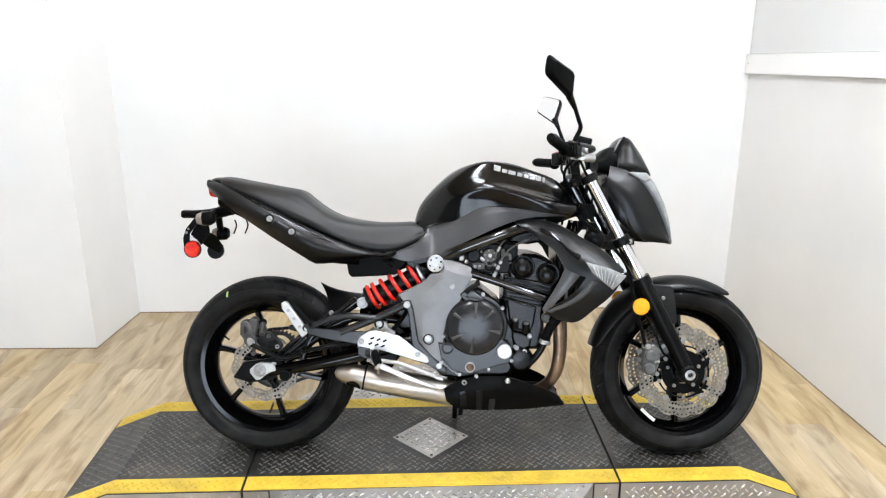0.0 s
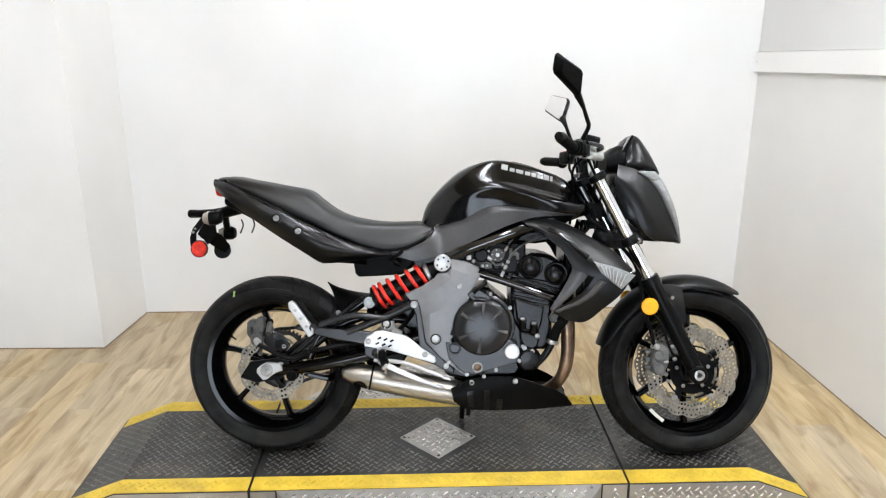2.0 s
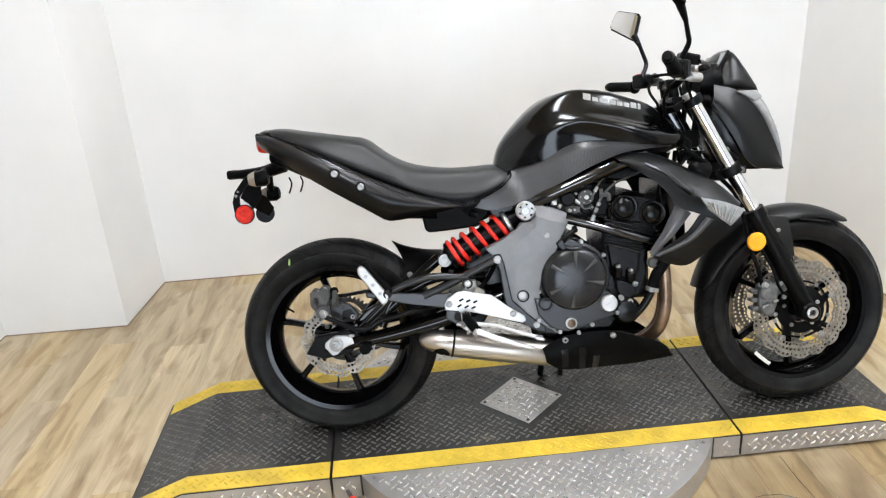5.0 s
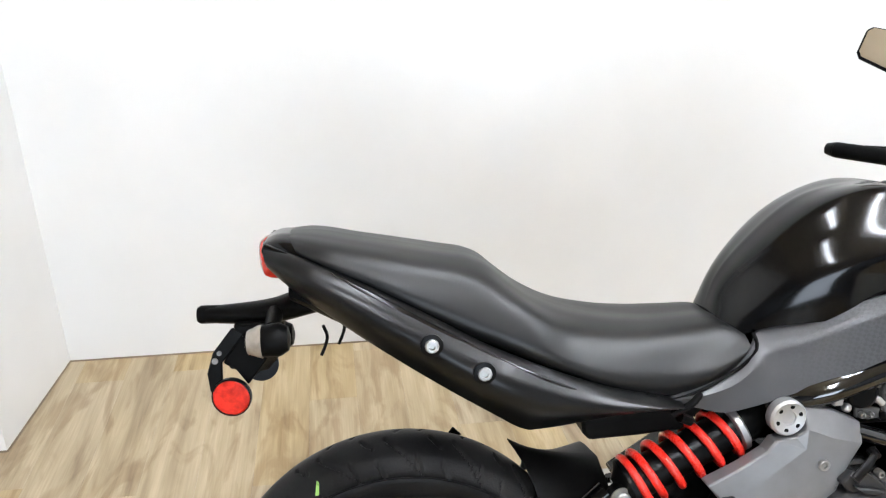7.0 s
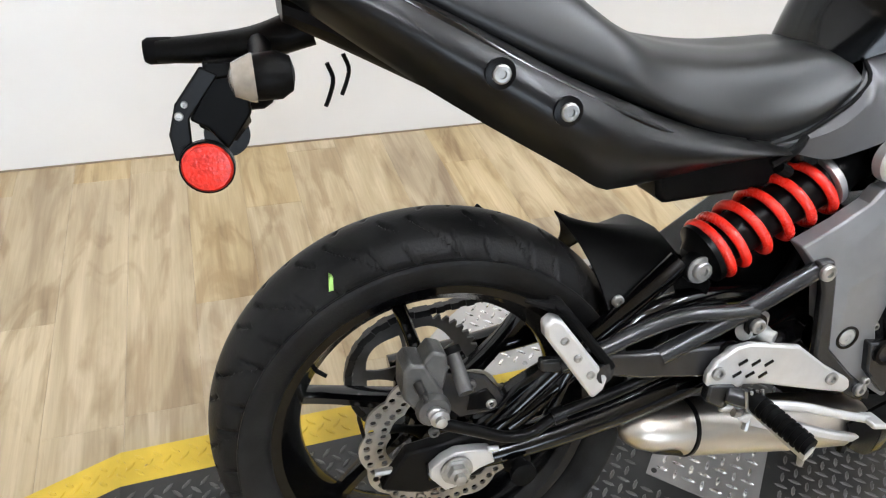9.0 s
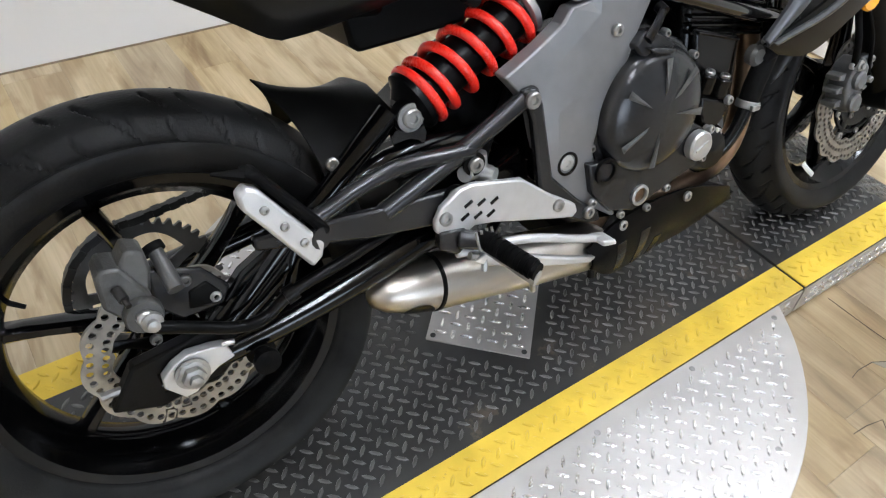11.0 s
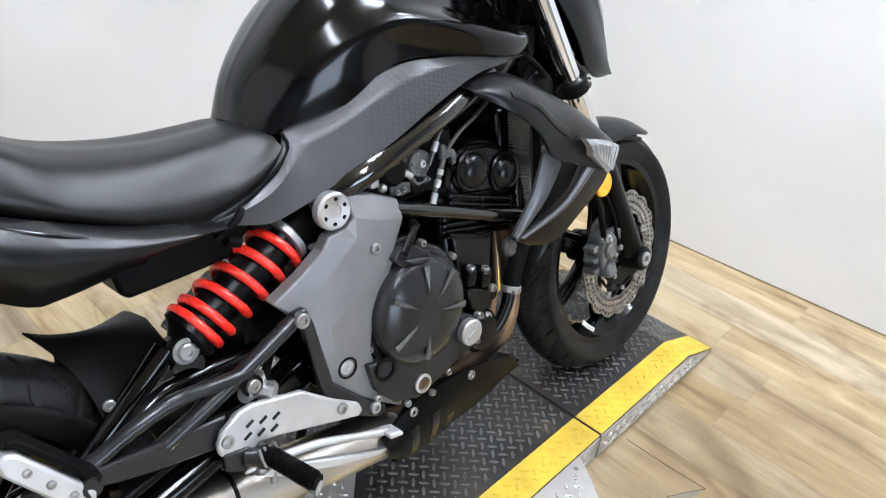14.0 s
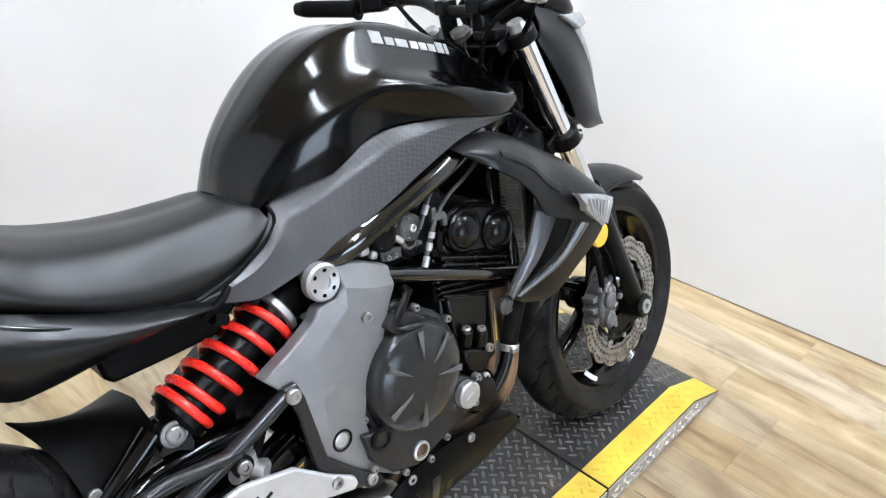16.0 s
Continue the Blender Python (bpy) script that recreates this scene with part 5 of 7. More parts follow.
for ring_k in range(4):
    hole_fs += [(ring_k * 28 + k, ring_k * 28 + (k + 1) % 28, ring_k * 28 + 28 + (k + 1) % 28, ring_k * 28 + 28 + k) for k in range(28)]
part("outlet", (hole_vs, hole_fs), BLACKENG, muffler, "black outlet hole")
part("silencer_band", lathe([(0.0425, 0.101), (0.0425, 0.106), (0.039, 0.107), (0.039, 0.100)], MA, max_, 32, True), SATIN, muffler)
part("silencer_strap", join(slab([(-0.330, 0.345), (-0.312, 0.352), (-0.24, 0.320), (-0.17, 0.290), (-0.115, 0.270), (-0.13, 0.264), (-0.22, 0.294), (-0.31, 0.330)], -0.192, -0.180)), PLATE_ALU, muffler, "silver heat shield", bevel=0.003)
part("strap_clamp", join(tube([(-0.332, -0.182, 0.350), (-0.30, -0.186, 0.336)], 0.006, 8), tube([(-0.31, -0.186, 0.350), (-0.315, -0.19, 0.325)], 0.005, 8)), BOLT, muffler)

# belly pan
def belly_side():
    return panel([(-0.096, -0.150, 0.255), (-0.040, -0.153, 0.286), (0.020, -0.153, 0.296), (0.120, -0.150, 0.293), (0.200, -0.138, 0.266), (0.276, -0.112, 0.230), (0.305, -0.088, 0.196)],
                 [(-0.086, -0.150, 0.212), (-0.050, -0.150, 0.190), (0.000, -0.140, 0.183), (0.090, -0.122, 0.179), (0.180, -0.112, 0.180), (0.250, -0.098, 0.183), (0.305, -0.086, 0.186)], 0.010, 0.005, 40, 12)


belly_mesh = belly_side()
belly = part("belly_pan", belly_mesh, PLASTIC, bike, "matt black belly pan", angle=50)
part("belly_pan_side", flipped(belly_side()), PLASTIC, belly, angle=50)
for i0, j0, j1, wide in ((5, 4, 10, 2), (10, 4, 11, 2), (14, 7, 11, 2)):
    out = Vector((0, -0.0012, 0))
    edge_a = [belly_mesh[0][i0 * 12 + j] + out for j in range(j0, j1 + 1)]
    edge_b = [belly_mesh[0][(i0 + wide) * 12 + j] + out for j in range(j0, j1 + 1)]
    part("belly_vent", panel(edge_a, edge_b, 0.0004, 0.003, 12, 4), BLACKENG, belly, "black vent slot", bevel=0.0008)
part("belly_floor", skin([(-0.06, [(0, 0.225), (0.08, 0.222), (0.128, 0.235), (0.126, 0.215), (0.09, 0.19), (0, 0.186)]), (0.12, [(0, 0.21), (0.08, 0.21), (0.128, 0.22), (0.124, 0.20), (0.08, 0.178), (0, 0.172)]), (0.29, [(0, 0.215), (0.05, 0.214), (0.11, 0.212), (0.105, 0.205), (0.06, 0.196), (0, 0.192)])], 14, 14), PLASTIC, belly)
for x, z in ((-0.029, 0.277), (0.112, 0.283)):
    part("belly_bolt", bolt((x, -0.153, z), 0.0085, 0.005), BOLT, belly)

# engine
engine = part("engine", join(slab([(-0.16, 0.47), (-0.12, 0.57), (0.02, 0.585), (0.09, 0.53), (0.14, 0.44), (0.16, 0.36), (0.12, 0.295), (0.0, 0.27), (-0.11, 0.29), (-0.15, 0.36)], -0.125, 0.135)), BLACKENG, bike, "black twin-cylinder engine block", bevel=0.012)
part("cylinder_block", moved(box((0.165, 0, 0.50), (0.135, 0.24, 0.24)), Matrix()), BLACKENG, engine, bevel=0.012)
for k in range(4):
    part("cylinder_fin", slab([(0.100, 0.586 - 0.012 * k), (0.262, 0.556 - 0.012 * k), (0.262, 0.551 - 0.012 * k), (0.100, 0.581 - 0.012 * k)], -0.130, 0.13), BLACKENG, engine, bevel=0.0015)
head = part("cylinder_head", slab([(0.112, 0.600), (0.113, 0.640), (0.120, 0.668), (0.138, 0.688), (0.165, 0.698), (0.200, 0.696), (0.236, 0.685), (0.262, 0.664), (0.278, 0.635), (0.281, 0.604), (0.268, 0.572), (0.25, 0.560)], -0.128, 0.13), BLACKENG, engine, "black cylinder head", bevel=0.010)
part("cam_cover_plate", slab([(0.119, 0.640), (0.126, 0.664), (0.143, 0.682), (0.168, 0.691), (0.200, 0.689), (0.232, 0.678), (0.256, 0.659), (0.271, 0.632), (0.272, 0.608), (0.252, 0.596), (0.20, 0.606), (0.14, 0.616)], -0.137, -0.120), BLACKENG, head, bevel=0.005)
for x, z in ((0.160, 0.655), (0.240, 0.632)):
    part("cam_cap", lathe([(0.038, 0), (0.038, 0.006), (0.035, 0.009), (0.032, 0.0085), (0.0305, 0.011), (0.026, 0.0165), (0.018, 0.020), (0.008, 0.0215), (0.0005, 0.0217)], (x, -0.135, z), (0, -1, 0), 40), BLACKENG, head, "round black domed cam cover")
for x, z in ((0.118, 0.668), (0.113, 0.612)):
    part("head_bolt", bolt((x, -0.131, z), 0.0042, 0.008), BLACKENG, head)
clutch = part("clutch_cover", join(lathe([(0.106, 0), (0.107, 0.016), (0.103, 0.022), (0.096, 0.022), (0.095, 0.034), (0.091, 0.044), (0.080, 0.052), (0.05, 0.057), (0.02, 0.058), (0.0005, 0.058)], (0.004, -0.124, 0.461), (0, -1, 0), 56),
                                   slab([(0.04, 0.40), (0.085, 0.425), (0.118, 0.405), (0.128, 0.372), (0.115, 0.345), (0.06, 0.33), (-0.02, 0.305), (-0.07, 0.32), (-0.105, 0.36), (-0.115, 0.41), (-0.06, 0.40)], -0.164, -0.12)), ENGINE, engine, "dark grey clutch cover with pressed rays", bevel=0.003)
for a in (88, 146, 206, 42, 350, 262):
    r0, r1 = 0.026, 0.082
    c = Vector((0.004, -0.1815, 0.461))
    e1, e2 = Vector((math.cos(radians(a)), 0, math.sin(radians(a)))), Vector((-math.sin(radians(a)), 0, math.cos(radians(a))))
    w = 0.0062
    vs = [c + e1 * r0, c + e1 * r1 + e2 * w, c + e1 * r1 - e2 * w + Vector((0, 0.0, 0)), c + e1 * (r0 + 0.012) + Vector((0, -0.0042, 0)), c + e1 * (r1 - 0.004) + Vector((0, -0.0022, 0))]
    # lighter grey than the cover, standing for light caught on the ray's facets
    part("ray", (vs, [(0, 1, 3), (1, 4, 3), (4, 2, 3), (2, 0, 3), (0, 2, 1)]), DULL, clutch, angle=10)
for a in (34, 76, 117, 158, 199):
    part("cover_bolt", bolt((0.004 + 0.108 * math.cos(radians(a)), -0.140, 0.461 + 0.108 * math.sin(radians(a))), 0.0062, 0.012), BOLT, clutch)
part("release_bracket", join(slab([(-0.046, 0.566), (-0.026, 0.583), (0.000, 0.577), (0.022, 0.563), (0.034, 0.553), (0.018, 0.541), (-0.006, 0.552), (-0.022, 0.540), (-0.036, 0.552)], -0.166, -0.140),
                             slab([(-0.030, 0.562), (0.012, 0.556), (0.028, 0.550), (0.008, 0.545), (-0.012, 0.548)], -0.178, -0.160)), ENGINE, clutch, "dark grey cast clutch release bracket", bevel=0.004)
for x, z in ((0.124, 0.352), (0.05, 0.322), (-0.045, 0.306), (-0.104, 0.345), (0.010, 0.30), (0.135, 0.398)):
    part("cover_bolt", bolt((x, -0.160, z), 0.0062, 0.007), BOLT, clutch)
part("filler_cap", join(lathe([(0.024, 0), (0.024, 0.012), (0.021, 0.015), (0.0005, 0.015)], (0.099, -0.166, 0.384), (0, -1, 0), 32), moved(box((0, 0, 0), (0.028, 0.003, 0.005)), Matrix.Translation((0.099, -0.182, 0.384)) @ Matrix.Rotation(radians(-25), 4, "Y"))), ALU, clutch, "silver oil filler cap")
part("drain_ring", lathe([(0.017, 0), (0.017, 0.005), (0.0125, 0.006), (0.0125, 0.001), (0.0005, 0.001)], (-0.011, -0.163, 0.330), (0, -1, 0), 26), ALU, clutch, "oil sight glass ring")
part("sight_glass", lathe([(0.012, 0), (0.010, 0.001), (0.0005, 0.0016)], (-0.011, -0.1645, 0.330), (0, -1, 0), 20), HEADER, clutch, "brown sight glass")
part("side_port", lathe([(0.020, 0), (0.020, 0.006), (0.015, 0.006), (0.015, -0.004), (0.0005, -0.004)], (-0.084, -0.163, 0.392), (0, -1, 0), 24), SATIN, clutch)
part("cable_lever", join(tube([(-0.028, -0.170, 0.572), (-0.008, -0.166, 0.590), (0.012, -0.155, 0.603)], [0.0085, 0.0065], 10, 8, 0.6), tube([(0.012, -0.158, 0.600), (0.012, -0.145, 0.606)], 0.008, 12)), SATIN, clutch, "black clutch release lever")
part("water_pump", lathe([(0.042, 0), (0.042, 0.03), (0.03, 0.045), (0.0005, 0.048)], (0.155, -0.112, 0.352), (0, -1, 0), 28), BLACKENG, engine, "black water pump", bevel=0.002)
hose = part("water_hose", tube([(0.231, -0.150, 0.408), (0.237, -0.151, 0.436), (0.251, -0.150, 0.464), (0.272, -0.143, 0.488), (0.292, -0.132, 0.512), (0.298, -0.120, 0.545)], 0.0165, 16, 22), GRIP, engine, "black rubber water hose")
part("water_pipe", tube([(0.172, -0.142, 0.330), (0.195, -0.150, 0.354), (0.216, -0.152, 0.383), (0.234, -0.150, 0.420)], 0.0115, 14, 14), BLACKENG, engine, "black water pipe")
part("hose_clamp", lathe([(0.0180, -0.0065), (0.0192, -0.005), (0.0192, 0.005), (0.0180, 0.0065)], (0.232, -0.150, 0.412), (0.26, 0, 1), 24, True), BOLT, hose, "bright steel hose clamp")
part("clamp_screw", box((0.227, -0.169, 0.412), (0.018, 0.008, 0.010)), BOLT, hose, bevel=0.002)
part("hose_elbow", join(lathe([(0.016, 0), (0.017, 0.012), (0.012, 0.018), (0.0005, 0.019)], (0.236, -0.138, 0.490), (0, -1, 0), 20), tube([(0.236, -0.146, 0.490), (0.262, -0.140, 0.500)], 0.011, 12)), DULL, engine, "grey cast hose union")
part("union_bolt", bolt((0.249, -0.148, 0.512), 0.0065, 0.008), BOLT, engine)
part("block_cover", slab([(0.106, 0.556), (0.206, 0.526), (0.198, 0.470), (0.186, 0.436), (0.132, 0.452), (0.116, 0.480)], -0.134, -0.11), BLACKENG, engine, "black cover on the cylinder block", bevel=0.006)
part("cover_rib", tube([(0.110, -0.136, 0.548), (0.203, -0.136, 0.520)], 0.0026, 8), BLACKENG, engine)
for x, z in ((0.135, 0.470), (0.171, 0.456)):
    part("mount_boss", lathe([(0.0125, -0.016), (0.0125, 0.012), (0.0105, 0.014), (0.0005, 0.014)], (x, -0.143, z), (0, -0.25, 1), 18), BLACKENG, engine)
    part("boss_bolt", bolt((x, -0.1465, z + 0.013), 0.0075, 0.006, (0, -0.25, 1)), BOLT, engine)
part("pump_bridge", slab([(0.124, 0.448), (0.190, 0.428), (0.186, 0.398), (0.168, 0.384), (0.136, 0.394), (0.126, 0.420)], -0.146, -0.11), BLACKENG, engine, "black cast pump housing", bevel=0.006)
for x, z in ((0.182, 0.431), (0.140, 0.392), (0.166, 0.380)):
    part("pump_bolt", bolt((x, -0.148, z), 0.0075, 0.008), BOLT, engine)

# intake and throttle bodies behind the rail
part("throttle_body", join(box((0.045, -0.03, 0.68), (0.20, 0.16, 0.10)), tube([(0.0, -0.11, 0.69), (0.0, -0.135, 0.69)], 0.024, 18), tube([(0.05, -0.10, 0.655), (0.05, -0.13, 0.655)], 0.016, 14)), SATIN, bike, "black throttle body with linkage", bevel=0.006)
pulley = part("throttle_pulley", lathe([(0.0215, 0), (0.0225, 0.003), (0.0195, 0.005), (0.0195, 0.008), (0.0225, 0.010), (0.0205, 0.012), (0.014, 0.0115), (0.010, 0.0135), (0.0005, 0.0135)], (0.052, -0.122, 0.691), (0, -1, 0), 30), DULL, bike, "dull grey throttle pulley")
part("pulley_nut", bolt((0.052, -0.1355, 0.691), 0.0062, 0.006), ALU, pulley)
for k in range(5):
    a = radians(72 * k + 30)
    part("pulley_stud", bolt((0.052 + 0.0165 * math.cos(a), -0.134, 0.691 + 0.0165 * math.sin(a)), 0.0020, 0.002), BOLT, pulley)
part("linkage_plate", slab([(-0.012, 0.700), (0.006, 0.704), (0.016, 0.668), (0.040, 0.662), (0.072, 0.668), (0.074, 0.652), (0.018, 0.645), (-0.004, 0.650)], -0.124, -0.118), DULL, bike, "dull grey throttle linkage plate", bevel=0.0015)
for x, z, r in ((-0.003, 0.685, 0.0062), (0.004, 0.655, 0.0060), (0.018, 0.656, 0.0050), (0.070, 0.660, 0.0042), (0.024, 0.703, 0.0045)):
    part("linkage_screw", bolt((x, -0.124, z), r * 0.8, 0.008), BOLT, bike)
part("idle_screw", tube([(0.020, -0.128, 0.684), (0.034, -0.130, 0.674)], 0.0056, 12), ALU, bike, "silver idle screw")
part("idle_arm", tube([(0.034, -0.126, 0.674), (0.046, -0.126, 0.658), (0.066, -0.126, 0.660)], 0.0048, 10, 10), DULL, bike)
part("loom_plug", join(box((-0.040, -0.128, 0.682), (0.016, 0.012, 0.016)), tube([(-0.030, -0.13, 0.672), (-0.020, -0.13, 0.668)], 0.007, 12)), ALU, bike, "bright wiring plug", bevel=0.003)
for k in range(3):
    part("cylinder_rib", slab([(0.102, 0.628 - 0.013 * k), (0.256, 0.581 - 0.013 * k), (0.256, 0.574 - 0.013 * k), (0.102, 0.621 - 0.013 * k)], -0.143, -0.12), BLACKENG, engine, bevel=0.003)
    for x in (0.104, 0.176, 0.252):
        part("rib_boss", box((x, -0.1415, 0.6245 - 0.013 * k - (x - 0.102) * 0.305), (0.010, 0.007, 0.008)), BLACKENG, engine, bevel=0.002)
cable = part("throttle_cable", tube([(0.064, -0.140, 0.621), (0.075, -0.141, 0.649), (0.086, -0.142, 0.673), (0.096, -0.142, 0.693)], 0.0042, 10, 10), DULL, bike, "dull grey throttle cable end")
for u, v in ((0.02, 0.24), (0.36, 0.52), (0.62, 0.74)):
    a, b = Vector((0.064, -0.141, 0.621)), Vector((0.096, -0.142, 0.693))
    part("ferrule", tube([a.lerp(b, u), a.lerp(b, v)], 0.0056, 12), ALU, cable)
part("cable_bracket", join(box((0.104, -0.139, 0.695), (0.030, 0.008, 0.012)), box((0.116, -0.139, 0.687), (0.010, 0.010, 0.020)), box((0.094, -0.141, 0.705), (0.010, 0.008, 0.016))), DULL, bike, "grey cable bracket", bevel=0.002)
for pts in (((0.066, -0.138, 0.685), (0.079, -0.140, 0.711), (0.090, -0.141, 0.732), (0.108, -0.138, 0.749), (0.15, -0.125, 0.775)), ((0.104, -0.141, 0.700), (0.113, -0.142, 0.710), (0.134, -0.142, 0.726), (0.166, -0.138, 0.738), (0.23, -0.12, 0.76))):
    part("outer_cable", tube(pts, 0.0031, 8, 20), DULL, cable)
part("cable_nut", tube([(0.076, -0.1398, 0.706), (0.084, -0.1405, 0.720)], 0.0052, 12), ALU, cable)
for z0, z1, y in ((0.70, 0.78, -0.12), (0.69, 0.76, -0.10), (0.72, 0.79, -0.08)):
    part("cable", tube([(0.08, y, z0), (0.14, y - 0.01, z1), (0.22, y, z1 + 0.01), (0.30, y + 0.04, z1 + 0.05)], 0.004, 8, 16), GRIP, bike)

# exhaust headers, radiator
for y, x in ((-0.098, 0.275), (-0.022, 0.294)):
    part("exhaust_header", tube([(0.252, y, 0.565), (x + 0.002, y, 0.49), (x + 0.010, y, 0.41), (x + 0.008, y, 0.345), (x - 0.008, y * 0.85, 0.278), (x - 0.05, y * 0.5, 0.230), (0.10, 0.0, 0.208), (-0.02, -0.06, 0.214)], 0.0195, 18, 38), HEADER, bike, "heat-browned exhaust header pipe")
part("fan_shroud", box((0.288, 0.010, 0.63), (0.030, 0.21, 0.20)), BLACKENG, bike, "black radiator fan housing", bevel=0.008)
radiator = part("radiator", box((0.318, 0, 0.625), (0.028, 0.30, 0.25)), BLACKENG, bike, "black radiator", bevel=0.006)
part("core", slab([(0.300, 0.512), (0.3045, 0.512), (0.3045, 0.742), (0.300, 0.742)], -0.144, -0.098), CORE, radiator, "grey finned radiator core")
for k in range(38):
    part("fin", box((0.2985, -0.121, 0.516 + 0.006 * k), (0.006, 0.044, 0.0026)), CORE, radiator)
part("radiator_hose", tube([(0.30, -0.14, 0.52), (0.275, -0.150, 0.50), (0.25, -0.145, 0.48)], 0.016, 14, 10), GRIP, radiator)

# ---- bodywork ----
tank = part("fuel_tank", skin([
    (-0.202, [(0, 0.790), (0.024, 0.789), (0.038, 0.786), (0.046, 0.782), (0.047, 0.780), (0.048, 0.777), (0.046, 0.772)]),
    (-0.186, [(0, 0.845), (0.030, 0.838), (0.048, 0.818), (0.057, 0.802), (0.059, 0.794), (0.060, 0.784), (0.060, 0.770)]),
    (-0.135, [(0, 0.912), (0.048, 0.902), (0.078, 0.872), (0.088, 0.850), (0.091, 0.838), (0.092, 0.815), (0.090, 0.790)]),
    (-0.045, [(0, 0.981), (0.060, 0.971), (0.095, 0.943), (0.114, 0.912), (0.123, 0.890), (0.122, 0.860), (0.116, 0.806)]),
    (0.035, [(0, 0.9985), (0.066, 0.994), (0.086, 0.968), (0.110, 0.936), (0.134, 0.910), (0.124, 0.880), (0.118, 0.820)]),
    (0.115, [(0, 0.993), (0.063, 0.987), (0.080, 0.959), (0.106, 0.926), (0.148, 0.896), (0.134, 0.866), (0.126, 0.812)]),
    (0.200, [(0, 0.970), (0.057, 0.964), (0.073, 0.938), (0.103, 0.904), (0.152, 0.872), (0.148, 0.848), (0.132, 0.800)]),
    (0.275, [(0, 0.940), (0.050, 0.934), (0.069, 0.907), (0.106, 0.878), (0.144, 0.856), (0.144, 0.836), (0.126, 0.800)]),
    (0.330, [(0, 0.890), (0.052, 0.884), (0.092, 0.868), (0.124, 0.852), (0.126, 0.842), (0.120, 0.830), (0.110, 0.818)]),
    (0.350, [(0, 0.862), (0.040, 0.860), (0.070, 0.852), (0.094, 0.844), (0.097, 0.838), (0.095, 0.830), (0.088, 0.820)]),
], 64, 40), TANK, bike, "gloss black fuel tank with scooped flanks", angle=60)
part("filler_lid", lathe([(0.046, 0), (0.046, 0.006), (0.042, 0.010), (0.0005, 0.011)], (0.14, 0, 0.979), (0.27, 0, 1), 32), SATIN, tank, "black fuel filler lid")
# plain silver bars where the maker's word stands, laid on the tank's skin
tank_skin = BVHTree.FromPolygons([v.co[:] for v in tank.data.vertices], [tuple(p.vertices) for p in tank.data.polygons])


def on_tank(x, z, s, lift):
    """The point of the tank's skin beside (x, z) on side s, lifted off it."""
    spot, normal, _, _ = tank_skin.ray_cast(Vector((x, s * 0.5, z)), Vector((0, -s, 0)))
    normal = normal if normal.y * s > 0 else -normal
    return spot + normal * lift


for s in (-1, 1):
    x0 = 0.064
    for w, h in ((0.027, 0.018), (0.021, 0.0115), (0.030, 0.0115), (0.021, 0.0115), (0.020, 0.0115), (0.021, 0.0115), (0.022, 0.016), (0.010, 0.016)):
        zb = 0.970 - 0.234 * (x0 - 0.064)
        quad = [(x0, zb), (x0 + w * 0.80, zb - 0.234 * w * 0.80), (x0 + w * 0.80 + 0.002, zb - 0.234 * w * 0.80 + h), (x0 + 0.002, zb + h)]
        vs = [on_tank(x, z, s, d) for d in (-0.002, 0.0012) for x, z in quad]
        part("silver_bar", (vs, [(0, 3, 2, 1), (4, 5, 6, 7), (0, 1, 5, 4), (1, 2, 6, 5), (2, 3, 7, 6), (3, 0, 4, 7)]), LOGO, tank, "silver decal bar")
        x0 += w

for s in (1, -1):
    m = panel([(-0.299, -0.113, 0.695), (-0.245, -0.112, 0.709), (-0.190, -0.106, 0.736), (-0.163, -0.096, 0.766), (-0.150, -0.080, 0.780), (-0.105, -0.092, 0.794), (-0.030, -0.115, 0.826), (0.035, -0.130, 0.847), (0.118, -0.140, 0.846), (0.212, -0.142, 0.834), (0.30, -0.128, 0.824)],
              [(-0.298, -0.115, 0.690), (-0.258, -0.118, 0.679), (-0.217, -0.119, 0.670), (-0.175, -0.120, 0.677), (-0.130, -0.122, 0.690), (-0.080, -0.132, 0.711), (-0.008, -0.148, 0.745), (0.080, -0.155, 0.786), (0.170, -0.150, 0.814), (0.235, -0.142, 0.819), (0.30, -0.126, 0.821)], 0.012, 0.006, 60, 13, 0.24, True)
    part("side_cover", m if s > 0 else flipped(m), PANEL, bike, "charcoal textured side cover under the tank")

